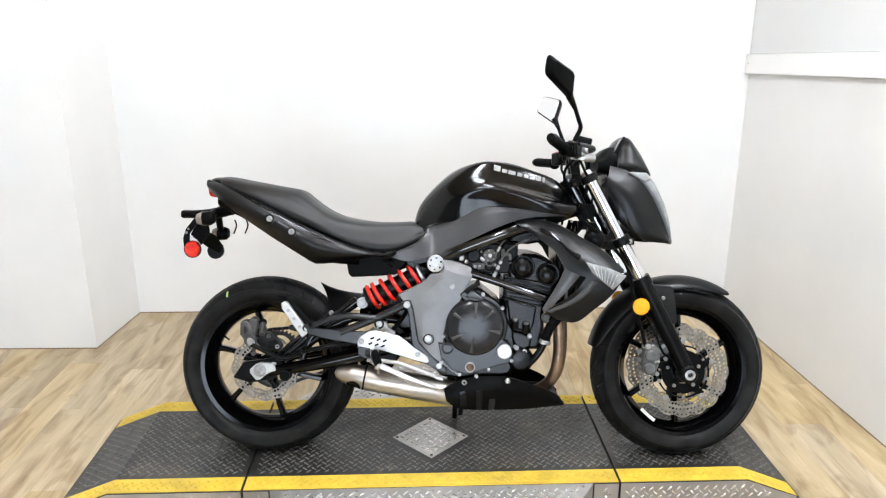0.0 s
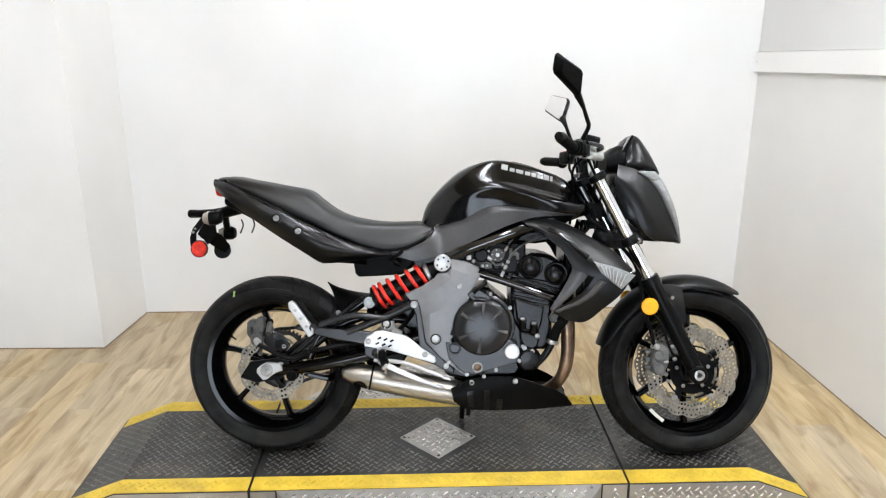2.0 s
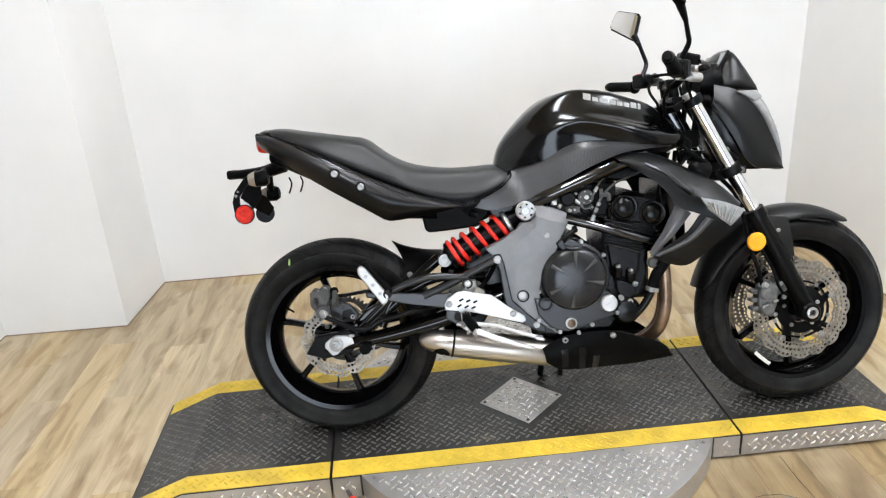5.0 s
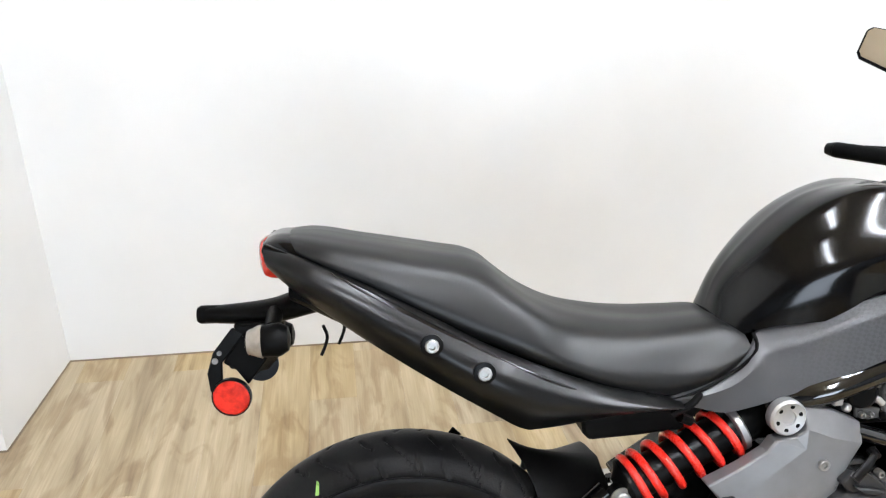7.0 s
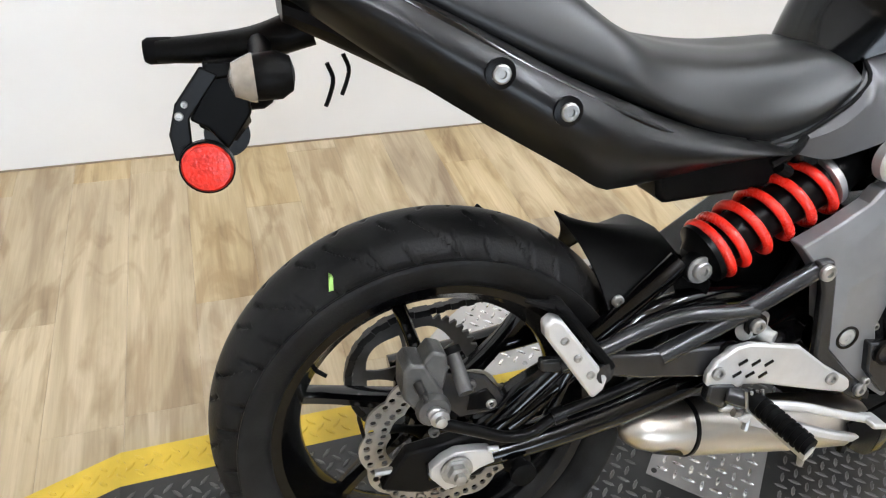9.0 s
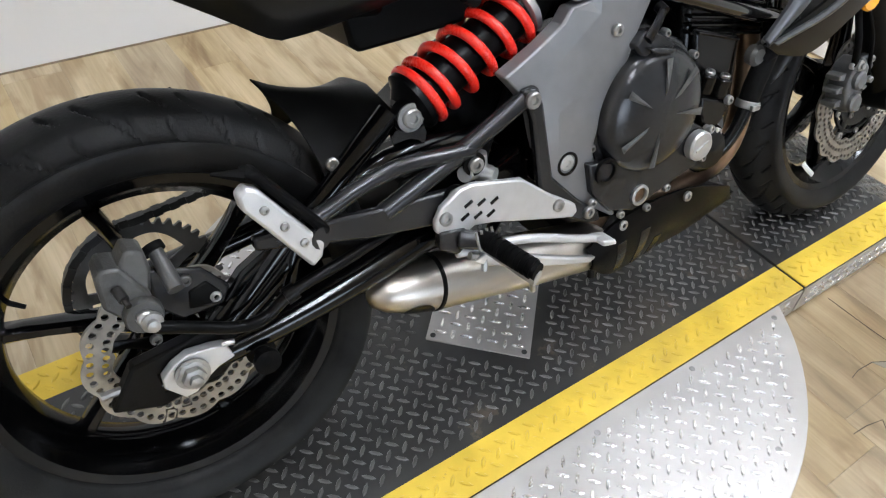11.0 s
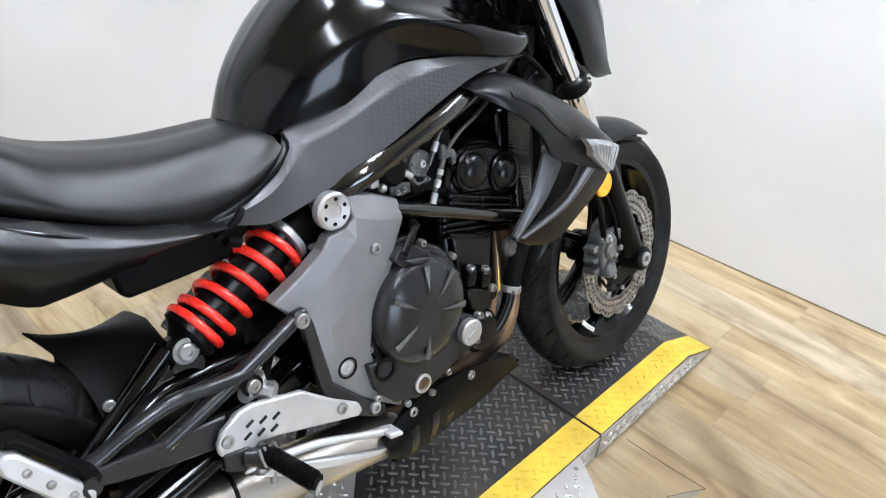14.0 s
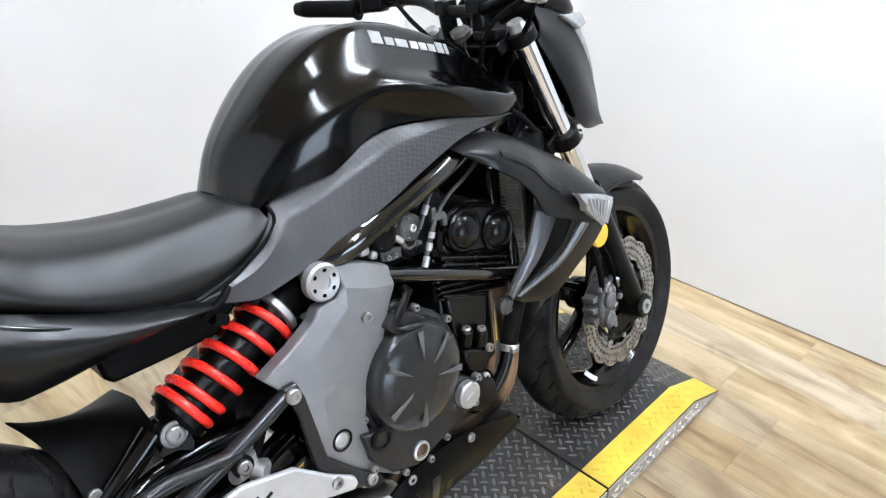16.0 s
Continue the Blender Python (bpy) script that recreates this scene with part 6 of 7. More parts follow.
seat = part("seat", skin([
    (-0.862, [(0, 0.944), (0.025, 0.943), (0.043, 0.940), (0.05, 0.936), (0.05, 0.932), (0.045, 0.930)]),
    (-0.835, [(0, 0.946), (0.040, 0.944), (0.068, 0.938), (0.080, 0.930), (0.083, 0.924), (0.078, 0.916)]),
    (-0.750, [(0, 0.933), (0.050, 0.930), (0.088, 0.919), (0.104, 0.903), (0.108, 0.889), (0.102, 0.878)]),
    (-0.630, [(0, 0.911), (0.056, 0.908), (0.097, 0.890), (0.116, 0.860), (0.122, 0.830), (0.116, 0.818)]),
    (-0.592, [(0, 0.904), (0.056, 0.901), (0.099, 0.880), (0.119, 0.844), (0.125, 0.812), (0.118, 0.800)]),
    (-0.573, [(0, 0.897), (0.057, 0.893), (0.101, 0.872), (0.120, 0.836), (0.126, 0.805), (0.120, 0.793)]),
    (-0.545, [(0, 0.875), (0.059, 0.871), (0.105, 0.853), (0.123, 0.820), (0.128, 0.792), (0.122, 0.781)]),
    (-0.500, [(0, 0.841), (0.063, 0.838), (0.112, 0.823), (0.128, 0.797), (0.132, 0.774), (0.125, 0.761)]),
    (-0.460, [(0, 0.821), (0.060, 0.818), (0.103, 0.803), (0.123, 0.777), (0.130, 0.754), (0.123, 0.744)]),
    (-0.380, [(0, 0.800), (0.055, 0.799), (0.095, 0.785), (0.116, 0.756), (0.126, 0.725), (0.120, 0.712)]),
    (-0.310, [(0, 0.792), (0.050, 0.793), (0.086, 0.782), (0.106, 0.750), (0.118, 0.712), (0.113, 0.698)]),
    (-0.250, [(0, 0.793), (0.045, 0.794), (0.078, 0.783), (0.098, 0.753), (0.114, 0.718), (0.109, 0.706)]),
    (-0.195, [(0, 0.794), (0.040, 0.794), (0.070, 0.785), (0.089, 0.763), (0.105, 0.740), (0.102, 0.730)]),
    (-0.166, [(0, 0.783), (0.036, 0.784), (0.064, 0.780), (0.082, 0.770), (0.097, 0.758), (0.093, 0.751)]),
], 60, 30), VINYL, bike, "black vinyl two-up seat with a stepped rear", angle=60)

for s in (-1, 1):
    part("seat_welt", tube([(-0.158, s * 0.084, 0.780), (-0.158, s * 0.098, 0.764), (-0.178, s * 0.107, 0.742), (-0.215, s * 0.113, 0.722), (-0.255, s * 0.118, 0.704), (-0.30, s * 0.120, 0.693), (-0.34, s * 0.124, 0.704)], 0.0030, 8, 26), GRIP, seat, "stitched piping along the seat edge")

# tail fairing: one shell a side, the gloss strake along its top and the rear end
for s in (1, -1):
    m = panel([(-0.893, -0.050, 0.934), (-0.850, -0.082, 0.924), (-0.746, -0.112, 0.882), (-0.655, -0.126, 0.836), (-0.580, -0.134, 0.796), (-0.545, -0.136, 0.780), (-0.525, -0.136, 0.771), (-0.500, -0.134, 0.760), (-0.42, -0.129, 0.728), (-0.285, -0.118, 0.692)],
              [(-0.884, -0.046, 0.892), (-0.858, -0.074, 0.876), (-0.786, -0.098, 0.826), (-0.664, -0.122, 0.747), (-0.560, -0.131, 0.684), (-0.533, -0.126, 0.666), (-0.520, -0.124, 0.660), (-0.500, -0.123, 0.660), (-0.420, -0.120, 0.668), (-0.300, -0.115, 0.686)], 0.030, 0.006, 44, 14, 0.45)
    shell = part("tail_fairing", m if s > 0 else flipped(m), SHROUD, bike, "satin black tail fairing")
    m = tube([(-0.890, -0.056, 0.928), (-0.842, -0.084, 0.914), (-0.746, -0.119, 0.872), (-0.600, -0.140, 0.795), (-0.48, -0.146, 0.738), (-0.43, -0.142, 0.716)], [0.008, 0.0025], 10, 26)
    part("strake", m if s > 0 else flipped(m), GLOSS, shell, "gloss black edge strake")
    m = tube([(-0.860, -0.078, 0.894), (-0.77, -0.106, 0.846), (-0.70, -0.120, 0.808)], [0.004, 0.002], 8, 12)
    part("lower_strake", m if s > 0 else flipped(m), GLOSS, shell)
    for x, z, y in ((-0.661, 0.807, 0.154), (-0.589, 0.766, 0.161)):
        part("fairing_recess", lathe([(0.016, 0), (0.016, 0.003), (0.012, 0.004), (0.0005, 0.004)], (x, -s * y, z), (0, -s, 0), 24), SATIN, shell)
        part("fairing_bolt", bolt((x, -s * (y + 0.003), z), 0.0095, 0.006, (0, -s, 0)), BOLT, shell)
part("tail_top", skin([(-0.896, [(0, 0.934), (0.02, 0.933), (0.036, 0.928), (0.04, 0.92), (0.04, 0.915), (0.03, 0.91)]), (-0.88, [(0, 0.942), (0.03, 0.941), (0.052, 0.934), (0.058, 0.922), (0.058, 0.912), (0.05, 0.90)]), (-0.82, [(0, 0.938), (0.045, 0.935), (0.076, 0.922), (0.082, 0.905), (0.08, 0.888), (0.07, 0.875)]), (-0.70, [(0, 0.90), (0.05, 0.895), (0.085, 0.875), (0.095, 0.85), (0.095, 0.82), (0.08, 0.80)])], 26, 18), GLOSS, bike, "gloss black tail end", angle=60)
part("tail_light", skin([(-0.903, [(0, 0.930), (0.014, 0.928), (0.022, 0.920), (0.022, 0.905), (0.016, 0.893), (0, 0.890)]), (-0.895, [(0, 0.936), (0.020, 0.934), (0.036, 0.924), (0.038, 0.902), (0.030, 0.884), (0, 0.880)]), (-0.872, [(0, 0.930), (0.024, 0.928), (0.040, 0.918), (0.042, 0.898), (0.034, 0.880), (0, 0.875)])], 12, 16), REDLENS, bike, "red tail light lens", angle=60)
part("under_tail", skin([(-0.86, [(0, 0.875), (0.03, 0.874), (0.055, 0.870), (0.058, 0.86), (0.05, 0.852), (0, 0.85)]), (-0.70, [(0, 0.83), (0.05, 0.828), (0.085, 0.82), (0.09, 0.79), (0.08, 0.776), (0, 0.77)]), (-0.52, [(0, 0.74), (0.06, 0.738), (0.10, 0.73), (0.10, 0.69), (0.09, 0.676), (0, 0.672)]), (-0.38, [(0, 0.70), (0.06, 0.70), (0.10, 0.70), (0.10, 0.68), (0.09, 0.66), (0, 0.66)])], 24, 14), PLASTIC, bike, "black under-seat tray")
part("battery_box", slab([(-0.430, 0.690), (-0.418, 0.622), (-0.408, 0.611), (-0.33, 0.615), (-0.26, 0.620), (-0.22, 0.66), (-0.25, 0.69)], -0.075, 0.09), PLASTIC, bike, "black box under the seat", bevel=0.006)
part("air_duct", slab([(0.05, 0.735), (0.12, 0.785), (0.27, 0.79), (0.275, 0.74), (0.18, 0.725)], -0.07, 0.07), BLACKENG, bike, bevel=0.008)
part("air_box", slab([(-0.25, 0.70), (-0.20, 0.60), (-0.10, 0.60), (-0.03, 0.68), (0.10, 0.76), (0.10, 0.80), (-0.05, 0.80)], -0.085, 0.085), BLACKENG, bike, bevel=0.01)
part("seat_latch", join(tube([(-0.30, -0.125, 0.672), (-0.27, -0.128, 0.690), (-0.255, -0.12, 0.70)], 0.006, 8, 8), tube([(-0.285, -0.12, 0.665), (-0.265, -0.115, 0.655)], 0.008, 8)), GRIP, bike)

# number plate hanger and rear signals
hanger_r = part("plate_hanger", join(tube([(-0.83, 0, 0.838), (-0.885, 0, 0.822), (-0.945, 0, 0.818), (-0.990, 0, 0.818)], [0.022, 0.0125], 16, 14, 1.5)), PLASTIC, bike, "black number plate hanger")
part("hanger_end", lathe([(0.0125, 0), (0.014, 0.003), (0.014, 0.026), (0.011, 0.031), (0.0005, 0.032)], (-0.972, 0, 0.818), (-1, 0, 0.0), 20), GRIP, hanger_r)
part("hanger_strap", slab([(-0.948, 0.806), (-0.978, 0.768), (-0.988, 0.736), (-0.985, 0.706), (-0.966, 0.712), (-0.965, 0.752), (-0.930, 0.797)], -0.037, -0.030), SATIN, hanger_r, bevel=0.002)
part("hanger_neck", slab([(-0.966, 0.748), (-0.948, 0.738), (-0.930, 0.712), (-0.900, 0.752), (-0.903, 0.802), (-0.935, 0.804)], -0.028, -0.018), PLASTIC, hanger_r, bevel=0.003)
part("hanger_brace", slab([(-0.945, 0.812), (-0.895, 0.812), (-0.890, 0.795), (-0.945, 0.790)], -0.036, 0.036), PLASTIC, hanger_r, bevel=0.004)
bracket = [Vector(q) for q in ((-0.958, -0.028, 0.742), (-0.934, -0.020, 0.776), (-0.908, 0.050, 0.745), (-0.905, 0.130, 0.705), (-0.928, 0.140, 0.676), (-0.938, 0.050, 0.705))]
part("plate_bracket", (bracket + [q + Vector((0.005, 0.002, -0.004)) for q in bracket], [tuple(range(6)), tuple(range(11, 5, -1))] + [(i, (i + 1) % 6, (i + 1) % 6 + 6, i + 6) for i in range(6)]), PLASTIC, hanger_r, "black bent plate bracket", bevel=0.002)
part("far_reflector", lathe([(0.0295, -0.006), (0.0295, 0.006), (0.026, 0.009), (0.0005, 0.009)], (-0.934, 0.144, 0.683), (-0.08, 1, 0), 32), SATIN, hanger_r, "black back of the other side reflector")
part("bracket_bolt", bolt((-0.975, -0.037, 0.756), 0.0045, 0.003), BOLT, hanger_r)
part("bracket_bolt", bolt((-0.968, -0.037, 0.768), 0.0035, 0.003), BOLT, hanger_r)
part("rear_reflector", lathe([(0.0275, 0), (0.0275, 0.005), (0.025, 0.008), (0.0005, 0.009)], (-0.953, -0.040, 0.700), (-0.08, -1, 0), 32), REDLENS, hanger_r, "round red side reflector")
part("reflector_rim", lathe([(0.0275, -0.004), (0.0295, -0.003), (0.0295, 0.0055), (0.0275, 0.006)], (-0.953, -0.040, 0.700), (-0.08, -1, 0), 32, True), SATIN, hanger_r)
for s in (-1, 1):
    part("signal_stalk", tube([(-0.885, s * 0.02, 0.822), (-0.885 - (0.010 if s > 0 else 0), s * 0.078, 0.815 - (0.052 if s > 0 else 0))], [0.013, 0.011], 12), PLASTIC, bike)
    sig = part("rear_signal", moved(lathe([(0.006, -0.050), (0.016, -0.046), (0.024, -0.020), (0.025, 0.010), (0.018, 0.026), (0.006, 0.030)], (0, 0, 0), (1, 0, 0.05), 20), Matrix.Translation((-0.878 - (0.014 if s > 0 else 0), s * 0.10, 0.806 - (0.058 if s > 0 else 0))) @ Matrix.Diagonal((0.74, 1.0, 0.95, 1))), PLASTIC, bike, "black rear turn signal")
    part("signal_lens", moved(lathe([(0.005, -0.054), (0.0175, -0.048), (0.0245, -0.024), (0.0245, -0.020), (0.016, -0.040), (0.004, -0.045)], (0, 0, 0), (1, 0, 0.05), 20), Matrix.Translation((-0.8795 - (0.014 if s > 0 else 0), s * 0.10, 0.806 - (0.058 if s > 0 else 0))) @ Matrix.Diagonal((0.74, 1.02, 0.97, 1))), SMOKED, sig, "smoked grey signal lens")
for x, y in ((-0.815, -0.02), (-0.79, 0.03)):
    part("luggage_hook", tube([(x, y, 0.80), (x + 0.006, y, 0.782), (x + 0.002, y, 0.766), (x - 0.004, y, 0.752)], 0.0026, 8, 10), SATIN, bike, "thin wire luggage hook")

# ---- front end ----
for s in (-1, 1):
    fork = part("fork_leg", tube([(0.552, s * 0.104, 0.600), (0.640, s * 0.104, 0.430), (0.695, s * 0.104, 0.322), (0.716, s * 0.104, 0.285)], [0.0285, 0.0265], 20), SATIN, bike, "satin black fork slider", bevel=0.002, steer=True)
    part("stanchion", tube([(0.366, s * 0.104, 0.950), (0.556, s * 0.104, 0.594)], 0.0205, 20), CHROME, fork, "chromed fork tube", steer=True)
    part("dust_seal", tube([(0.543, s * 0.104, 0.618), (0.556, s * 0.104, 0.593)], [0.0295, 0.0325], 20), SATIN, fork, steer=True)
    part("fork_cap", tube([(0.366, s * 0.104, 0.950), (0.358, s * 0.104, 0.965)], [0.020, 0.014], 16), ALU, fork, steer=True)
    part("axle_clamp", lathe([(0.030, -0.020), (0.031, 0.0), (0.029, 0.030), (0.024, 0.034), (0.010, 0.034)], (0.703, s * 0.104, 0.300), (0, s, 0), 24), SATIN, fork, steer=True)
    part("axle_end", lathe([(0.017, 0), (0.017, 0.004), (0.012, 0.005), (0.009, 0.005), (0.008, 0.001), (0.0005, 0.001)], (0.703, s * 0.137, 0.300), (0, s, 0), 20), ALU, fork, "silver hollow axle end", steer=True)
    part("reflector", lathe([(0.0275, 0), (0.0275, 0.005), (0.025, 0.008), (0.0005, 0.009)], (0.540, s * 0.128, 0.524), (0, s, 0), 32), AMBER, fork, "round amber reflector", steer=True)
    part("reflector_stay", box((0.556, s * 0.124, 0.527), (0.05, 0.006, 0.028)), SATIN, fork, bevel=0.002, steer=True)
    caliper = part("front_caliper", join(slab([(0.560, 0.300), (0.548, 0.345), (0.560, 0.388), (0.590, 0.402), (0.612, 0.378), (0.606, 0.330), (0.592, 0.292)], -0.122, -0.075), slab([(0.60, 0.395), (0.645, 0.400), (0.655, 0.372), (0.61, 0.352)], -0.112, -0.092)), CASTGREY, fork, "grey twin-piston brake caliper", bevel=0.006, steer=True) if s < 0 else None
    if caliper:
        for x, z in ((0.572, 0.318), (0.574, 0.362)):
            part("piston_cover", lathe([(0.0185, 0), (0.0185, 0.008), (0.014, 0.012), (0.0005, 0.012)], (x, -0.121, z), (0, -1, 0), 22), CASTGREY, fork, steer=True)
        for x, z in ((0.618, 0.392), (0.628, 0.350), (0.555, 0.392), (0.60, 0.300)):
            part("caliper_bolt", bolt((x, -0.114, z), 0.0065, 0.008), BOLT, fork, steer=True)
        for k in range(3):
            part("caliper_rib", slab([(0.552 - 0.002 * k, 0.312 + 0.026 * k), (0.532, 0.314 + 0.026 * k), (0.532, 0.324 + 0.026 * k), (0.552, 0.326 + 0.026 * k)], -0.112, -0.082), CASTGREY, fork, bevel=0.002, steer=True)
        part("hose_banjo", lathe([(0.010, 0), (0.010, 0.006), (0.006, 0.008), (0.006, 0.012), (0.0005, 0.013)], (0.566, -0.122, 0.392), (0, -1, 0), 14), BOLT, fork, steer=True)
        part("pad_pin", tube([(0.590, -0.124, 0.340), (0.606, -0.122, 0.342)], 0.004, 8), BOLT, fork, steer=True)
        part("brake_hose", tube([(0.560, -0.118, 0.392), (0.548, -0.122, 0.44), (0.528, -0.120, 0.50), (0.520, -0.10, 0.58), (0.500, -0.09, 0.66), (0.46, -0.06, 0.72)], 0.0065, 10, 26), GRIP, fork, "black brake hose", steer=True)
        part("sensor_wire", tube([(0.70, -0.09, 0.34), (0.63, -0.112, 0.36), (0.585, -0.125, 0.45), (0.545, -0.12, 0.52)], 0.004, 8, 18), GRIP, fork, steer=True)
part("lower_clamp", join(tube([(0.486, -0.104, 0.724), (0.472, -0.104, 0.750)], 0.031, 20), tube([(0.486, 0.104, 0.724), (0.472, 0.104, 0.750)], 0.031, 20), moved(box((0, 0, 0), (0.055, 0.20, 0.030)), Matrix.Translation((0.462, 0, 0.732)) @ Matrix.Rotation(radians(-28), 4, "Y")), box((0.505, -0.110, 0.736), (0.026, 0.024, 0.022))), SATIN, bike, "black lower fork clamp", bevel=0.003, steer=True)
part("upper_clamp", join(tube([(0.376, -0.104, 0.930), (0.364, -0.104, 0.952)], 0.030, 20), tube([(0.376, 0.104, 0.930), (0.364, 0.104, 0.952)], 0.030, 20), moved(box((0, 0, 0), (0.075, 0.20, 0.022)), Matrix.Translation((0.350, 0, 0.938)) @ Matrix.Rotation(radians(-28), 4, "Y")), box((0.330, -0.07, 0.948), (0.030, 0.050, 0.018))), SATIN, bike, "black upper fork clamp", bevel=0.003, steer=True)
part("clamp_bolt", bolt((0.503, -0.122, 0.736), 0.008, 0.006), BOLT, bike, steer=True)
part("stem_nut", tube([(0.335, 0, 0.945), (0.328, 0, 0.962)], 0.018, 6), BOLT, bike, steer=True)

BACK = BARS.inverted()
HB = [(0.335, 0.0, 0.992), (0.338, 0.05, 0.993), (0.345, 0.12, 1.012), (0.342, 0.18, 1.026), (0.318, 0.244, 1.030), (0.243, 0.362, 1.040)]
bar = part("handlebar", tube([BACK @ Vector((0.217, -0.383, 1.047)), BACK @ Vector((0.270, -0.272, 1.027)), (0.340, -0.18, 1.020)] + [(x, -y, z) for x, y, z in HB[2::-1]] + HB[1:3] + [(0.340, 0.18, 1.016), BACK @ Vector((0.310, 0.268, 1.012)), BACK @ Vector((0.258, 0.376, 1.022))], 0.0112, 14, 60), SATIN, bike, "satin black handlebar", steer="bar")
for s in (-1, 1):
    part("riser", join(tube([(0.345, s * 0.042, 0.945), (0.337, s * 0.042, 0.998)], 0.016, 14), box((0.336, s * 0.042, 1.0), (0.036, 0.026, 0.026))), SATIN, bar, bevel=0.003, steer="bar")
    g0, g1 = (BACK @ Vector(q) for q in (((0.310, 0.268, 1.012), (0.258, 0.376, 1.022)) if s > 0 else ((0.270, -0.272, 1.027), (0.217, -0.383, 1.047))))
    grip = part("grip", tube([g0, g0.lerp(g1, 0.05), g1.lerp(g0, 0.04), g1], 0.0168, 18), GRIP, bar, "black rubber grip", bevel=0.002, steer="bar")
    part("bar_end", tube([g1, g1 + (g1 - g0).normalized() * 0.012, g1 + (g1 - g0).normalized() * 0.020], [0.0165, 0.012], 16), SATIN, bar, bevel=0.002, steer="bar")
    part("flange", tube([g0, g0 + (g0 - g1).normalized() * 0.006], 0.022, 20), GRIP, bar, steer="bar")
    part("switch_pod", join(moved(box((0, 0, 0), (0.044, 0.050, 0.046)), Matrix.Translation((0.312, s * 0.226, 1.034 - (0.014 if s > 0 else 0))) @ Matrix.Rotation(radians(s * 28), 4, "Z")), tube([(0.31, s * 0.21, 1.03), (0.335, s * 0.205, 1.015)], 0.014, 12)), SATIN, bar, "black switch pod", bevel=0.007, steer="bar")
    part("switch_button", box((0.303, s * 0.228, 1.059 - (0.016 if s > 0 else 0)), (0.016, 0.014, 0.005)), REDPAINT if s > 0 else DULL, bar, bevel=0.002, steer="bar")
    part("lever_perch", join(box((0.335, s * 0.19, 1.026), (0.034, 0.036, 0.026)), tube([(0.345, s * 0.195, 1.035), (0.36, s * 0.22, 1.03)], 0.010, 10)), SATIN if s > 0 else ALU, bar, bevel=0.005, steer="bar")
    part("lever", tube([(0.362, s * 0.205, 1.019 - 0.011 * s), (0.372, s * 0.26, 1.022 - 0.012 * s), (0.340, s * 0.33, 1.027 - 0.013 * s), (0.312, s * 0.385, 1.028 - 0.014 * s)], [0.009, 0.006], 10, 18, 0.7), SATIN, bar, "black hand lever", steer="bar")
    # mirror
    low_in, low_out, top_out, top_in = (BACK @ Vector(q) for q in (((0.303, 0.222, 1.154), (0.242, 0.322, 1.217), (0.279, 0.337, 1.270), (0.325, 0.244, 1.248)) if s > 0 else ((0.278, -0.297, 1.170), (0.186, -0.390, 1.232), (0.197, -0.410, 1.283), (0.276, -0.320, 1.251))))
    cx = (low_in + low_out + top_out + top_in) / 4
    out = (low_out + top_out - low_in - top_in).normalized()
    face = (top_in + top_out - low_in - low_out).cross(out).normalized()
    up = out.cross(face).normalized()
    face = -face if face.x > 0 else face
    up = -up if up.z < 0 else up
    quad = [((q - cx).dot(out), (q - cx).dot(up)) for q in (low_in, low_out, top_out, top_in)]
    shape = []
    for i in range(4):
        here, before, after = Vector(quad[i]), Vector(quad[i - 1]), Vector(quad[(i + 1) % 4])
        shape += [tuple(here + (before - here).normalized() * 0.009), tuple(here + (after - here).normalized() * 0.009)]
    b0 = BACK @ Vector((0.320, 0.202, 1.042) if s > 0 else (0.308, -0.210, 1.056))
    foot = BACK @ Vector((0.305, 0.206, 1.156) if s > 0 else (0.287, -0.285, 1.160)) - face * 0.008
    knee = b0 + Vector((0.016, s * 0.018, 0.044))
    stem = part("mirror_stem", tube([b0, knee, knee.lerp(foot, 0.25), foot], [0.0075, 0.006], 12, 18), SATIN, bike, "black mirror stem", steer="bar")
    vs = [cx + out * a + up * b for a, b in shape] + [cx + out * a * 1.06 + up * b * 1.06 - face * 0.006 for a, b in shape] + [cx + out * a * 0.78 + up * b * 0.78 - face * 0.026 for a, b in shape]
    k = len(shape)
    fs = [tuple(range(k)), tuple(range(3 * k - 1, 2 * k - 1, -1))] + [(r * k + i, r * k + (i + 1) % k, (r + 1) * k + (i + 1) % k, (r + 1) * k + i) for r in range(2) for i in range(k)]
    housing = part("mirror_housing", (vs, fs), PLASTIC, bike, "black angular mirror housing", bevel=0.003, steer="bar")
    vs = [cx + out * a * 0.93 + up * b * 0.93 + face * d for d in (0.0004, 0.0020) for a, b in shape]
    part("mirror_glass", (vs, [tuple(range(k)), tuple(range(k, 2 * k))] + [(i, (i + 1) % k, (i + 1) % k + k, i + k) for i in range(k)]), MIRROR, housing, "mirror glass", steer="bar")
    part("mirror_neck", tube([knee.lerp(foot, 0.8), foot.lerp(cx, 0.3)], [0.007, 0.012], 10), SATIN, housing, steer="bar")
part("brake_reservoir", join(moved(box((0, 0, 0), (0.054, 0.056, 0.044)), Matrix.Translation((0.346, -0.168, 1.054)) @ Matrix.Rotation(radians(14), 4, 'Y'))), SATIN, bike, "black brake fluid reservoir", bevel=0.006, steer="bar")
part("master_cylinder", join(tube([(0.315, -0.185, 1.018), (0.36, -0.165, 1.012), (0.385, -0.15, 1.010)], 0.013, 12), tube([(0.345, -0.17, 1.014), (0.345, -0.19, 1.014)], 0.011, 12)), ALU, bike, "bare alloy master cylinder", steer="bar")
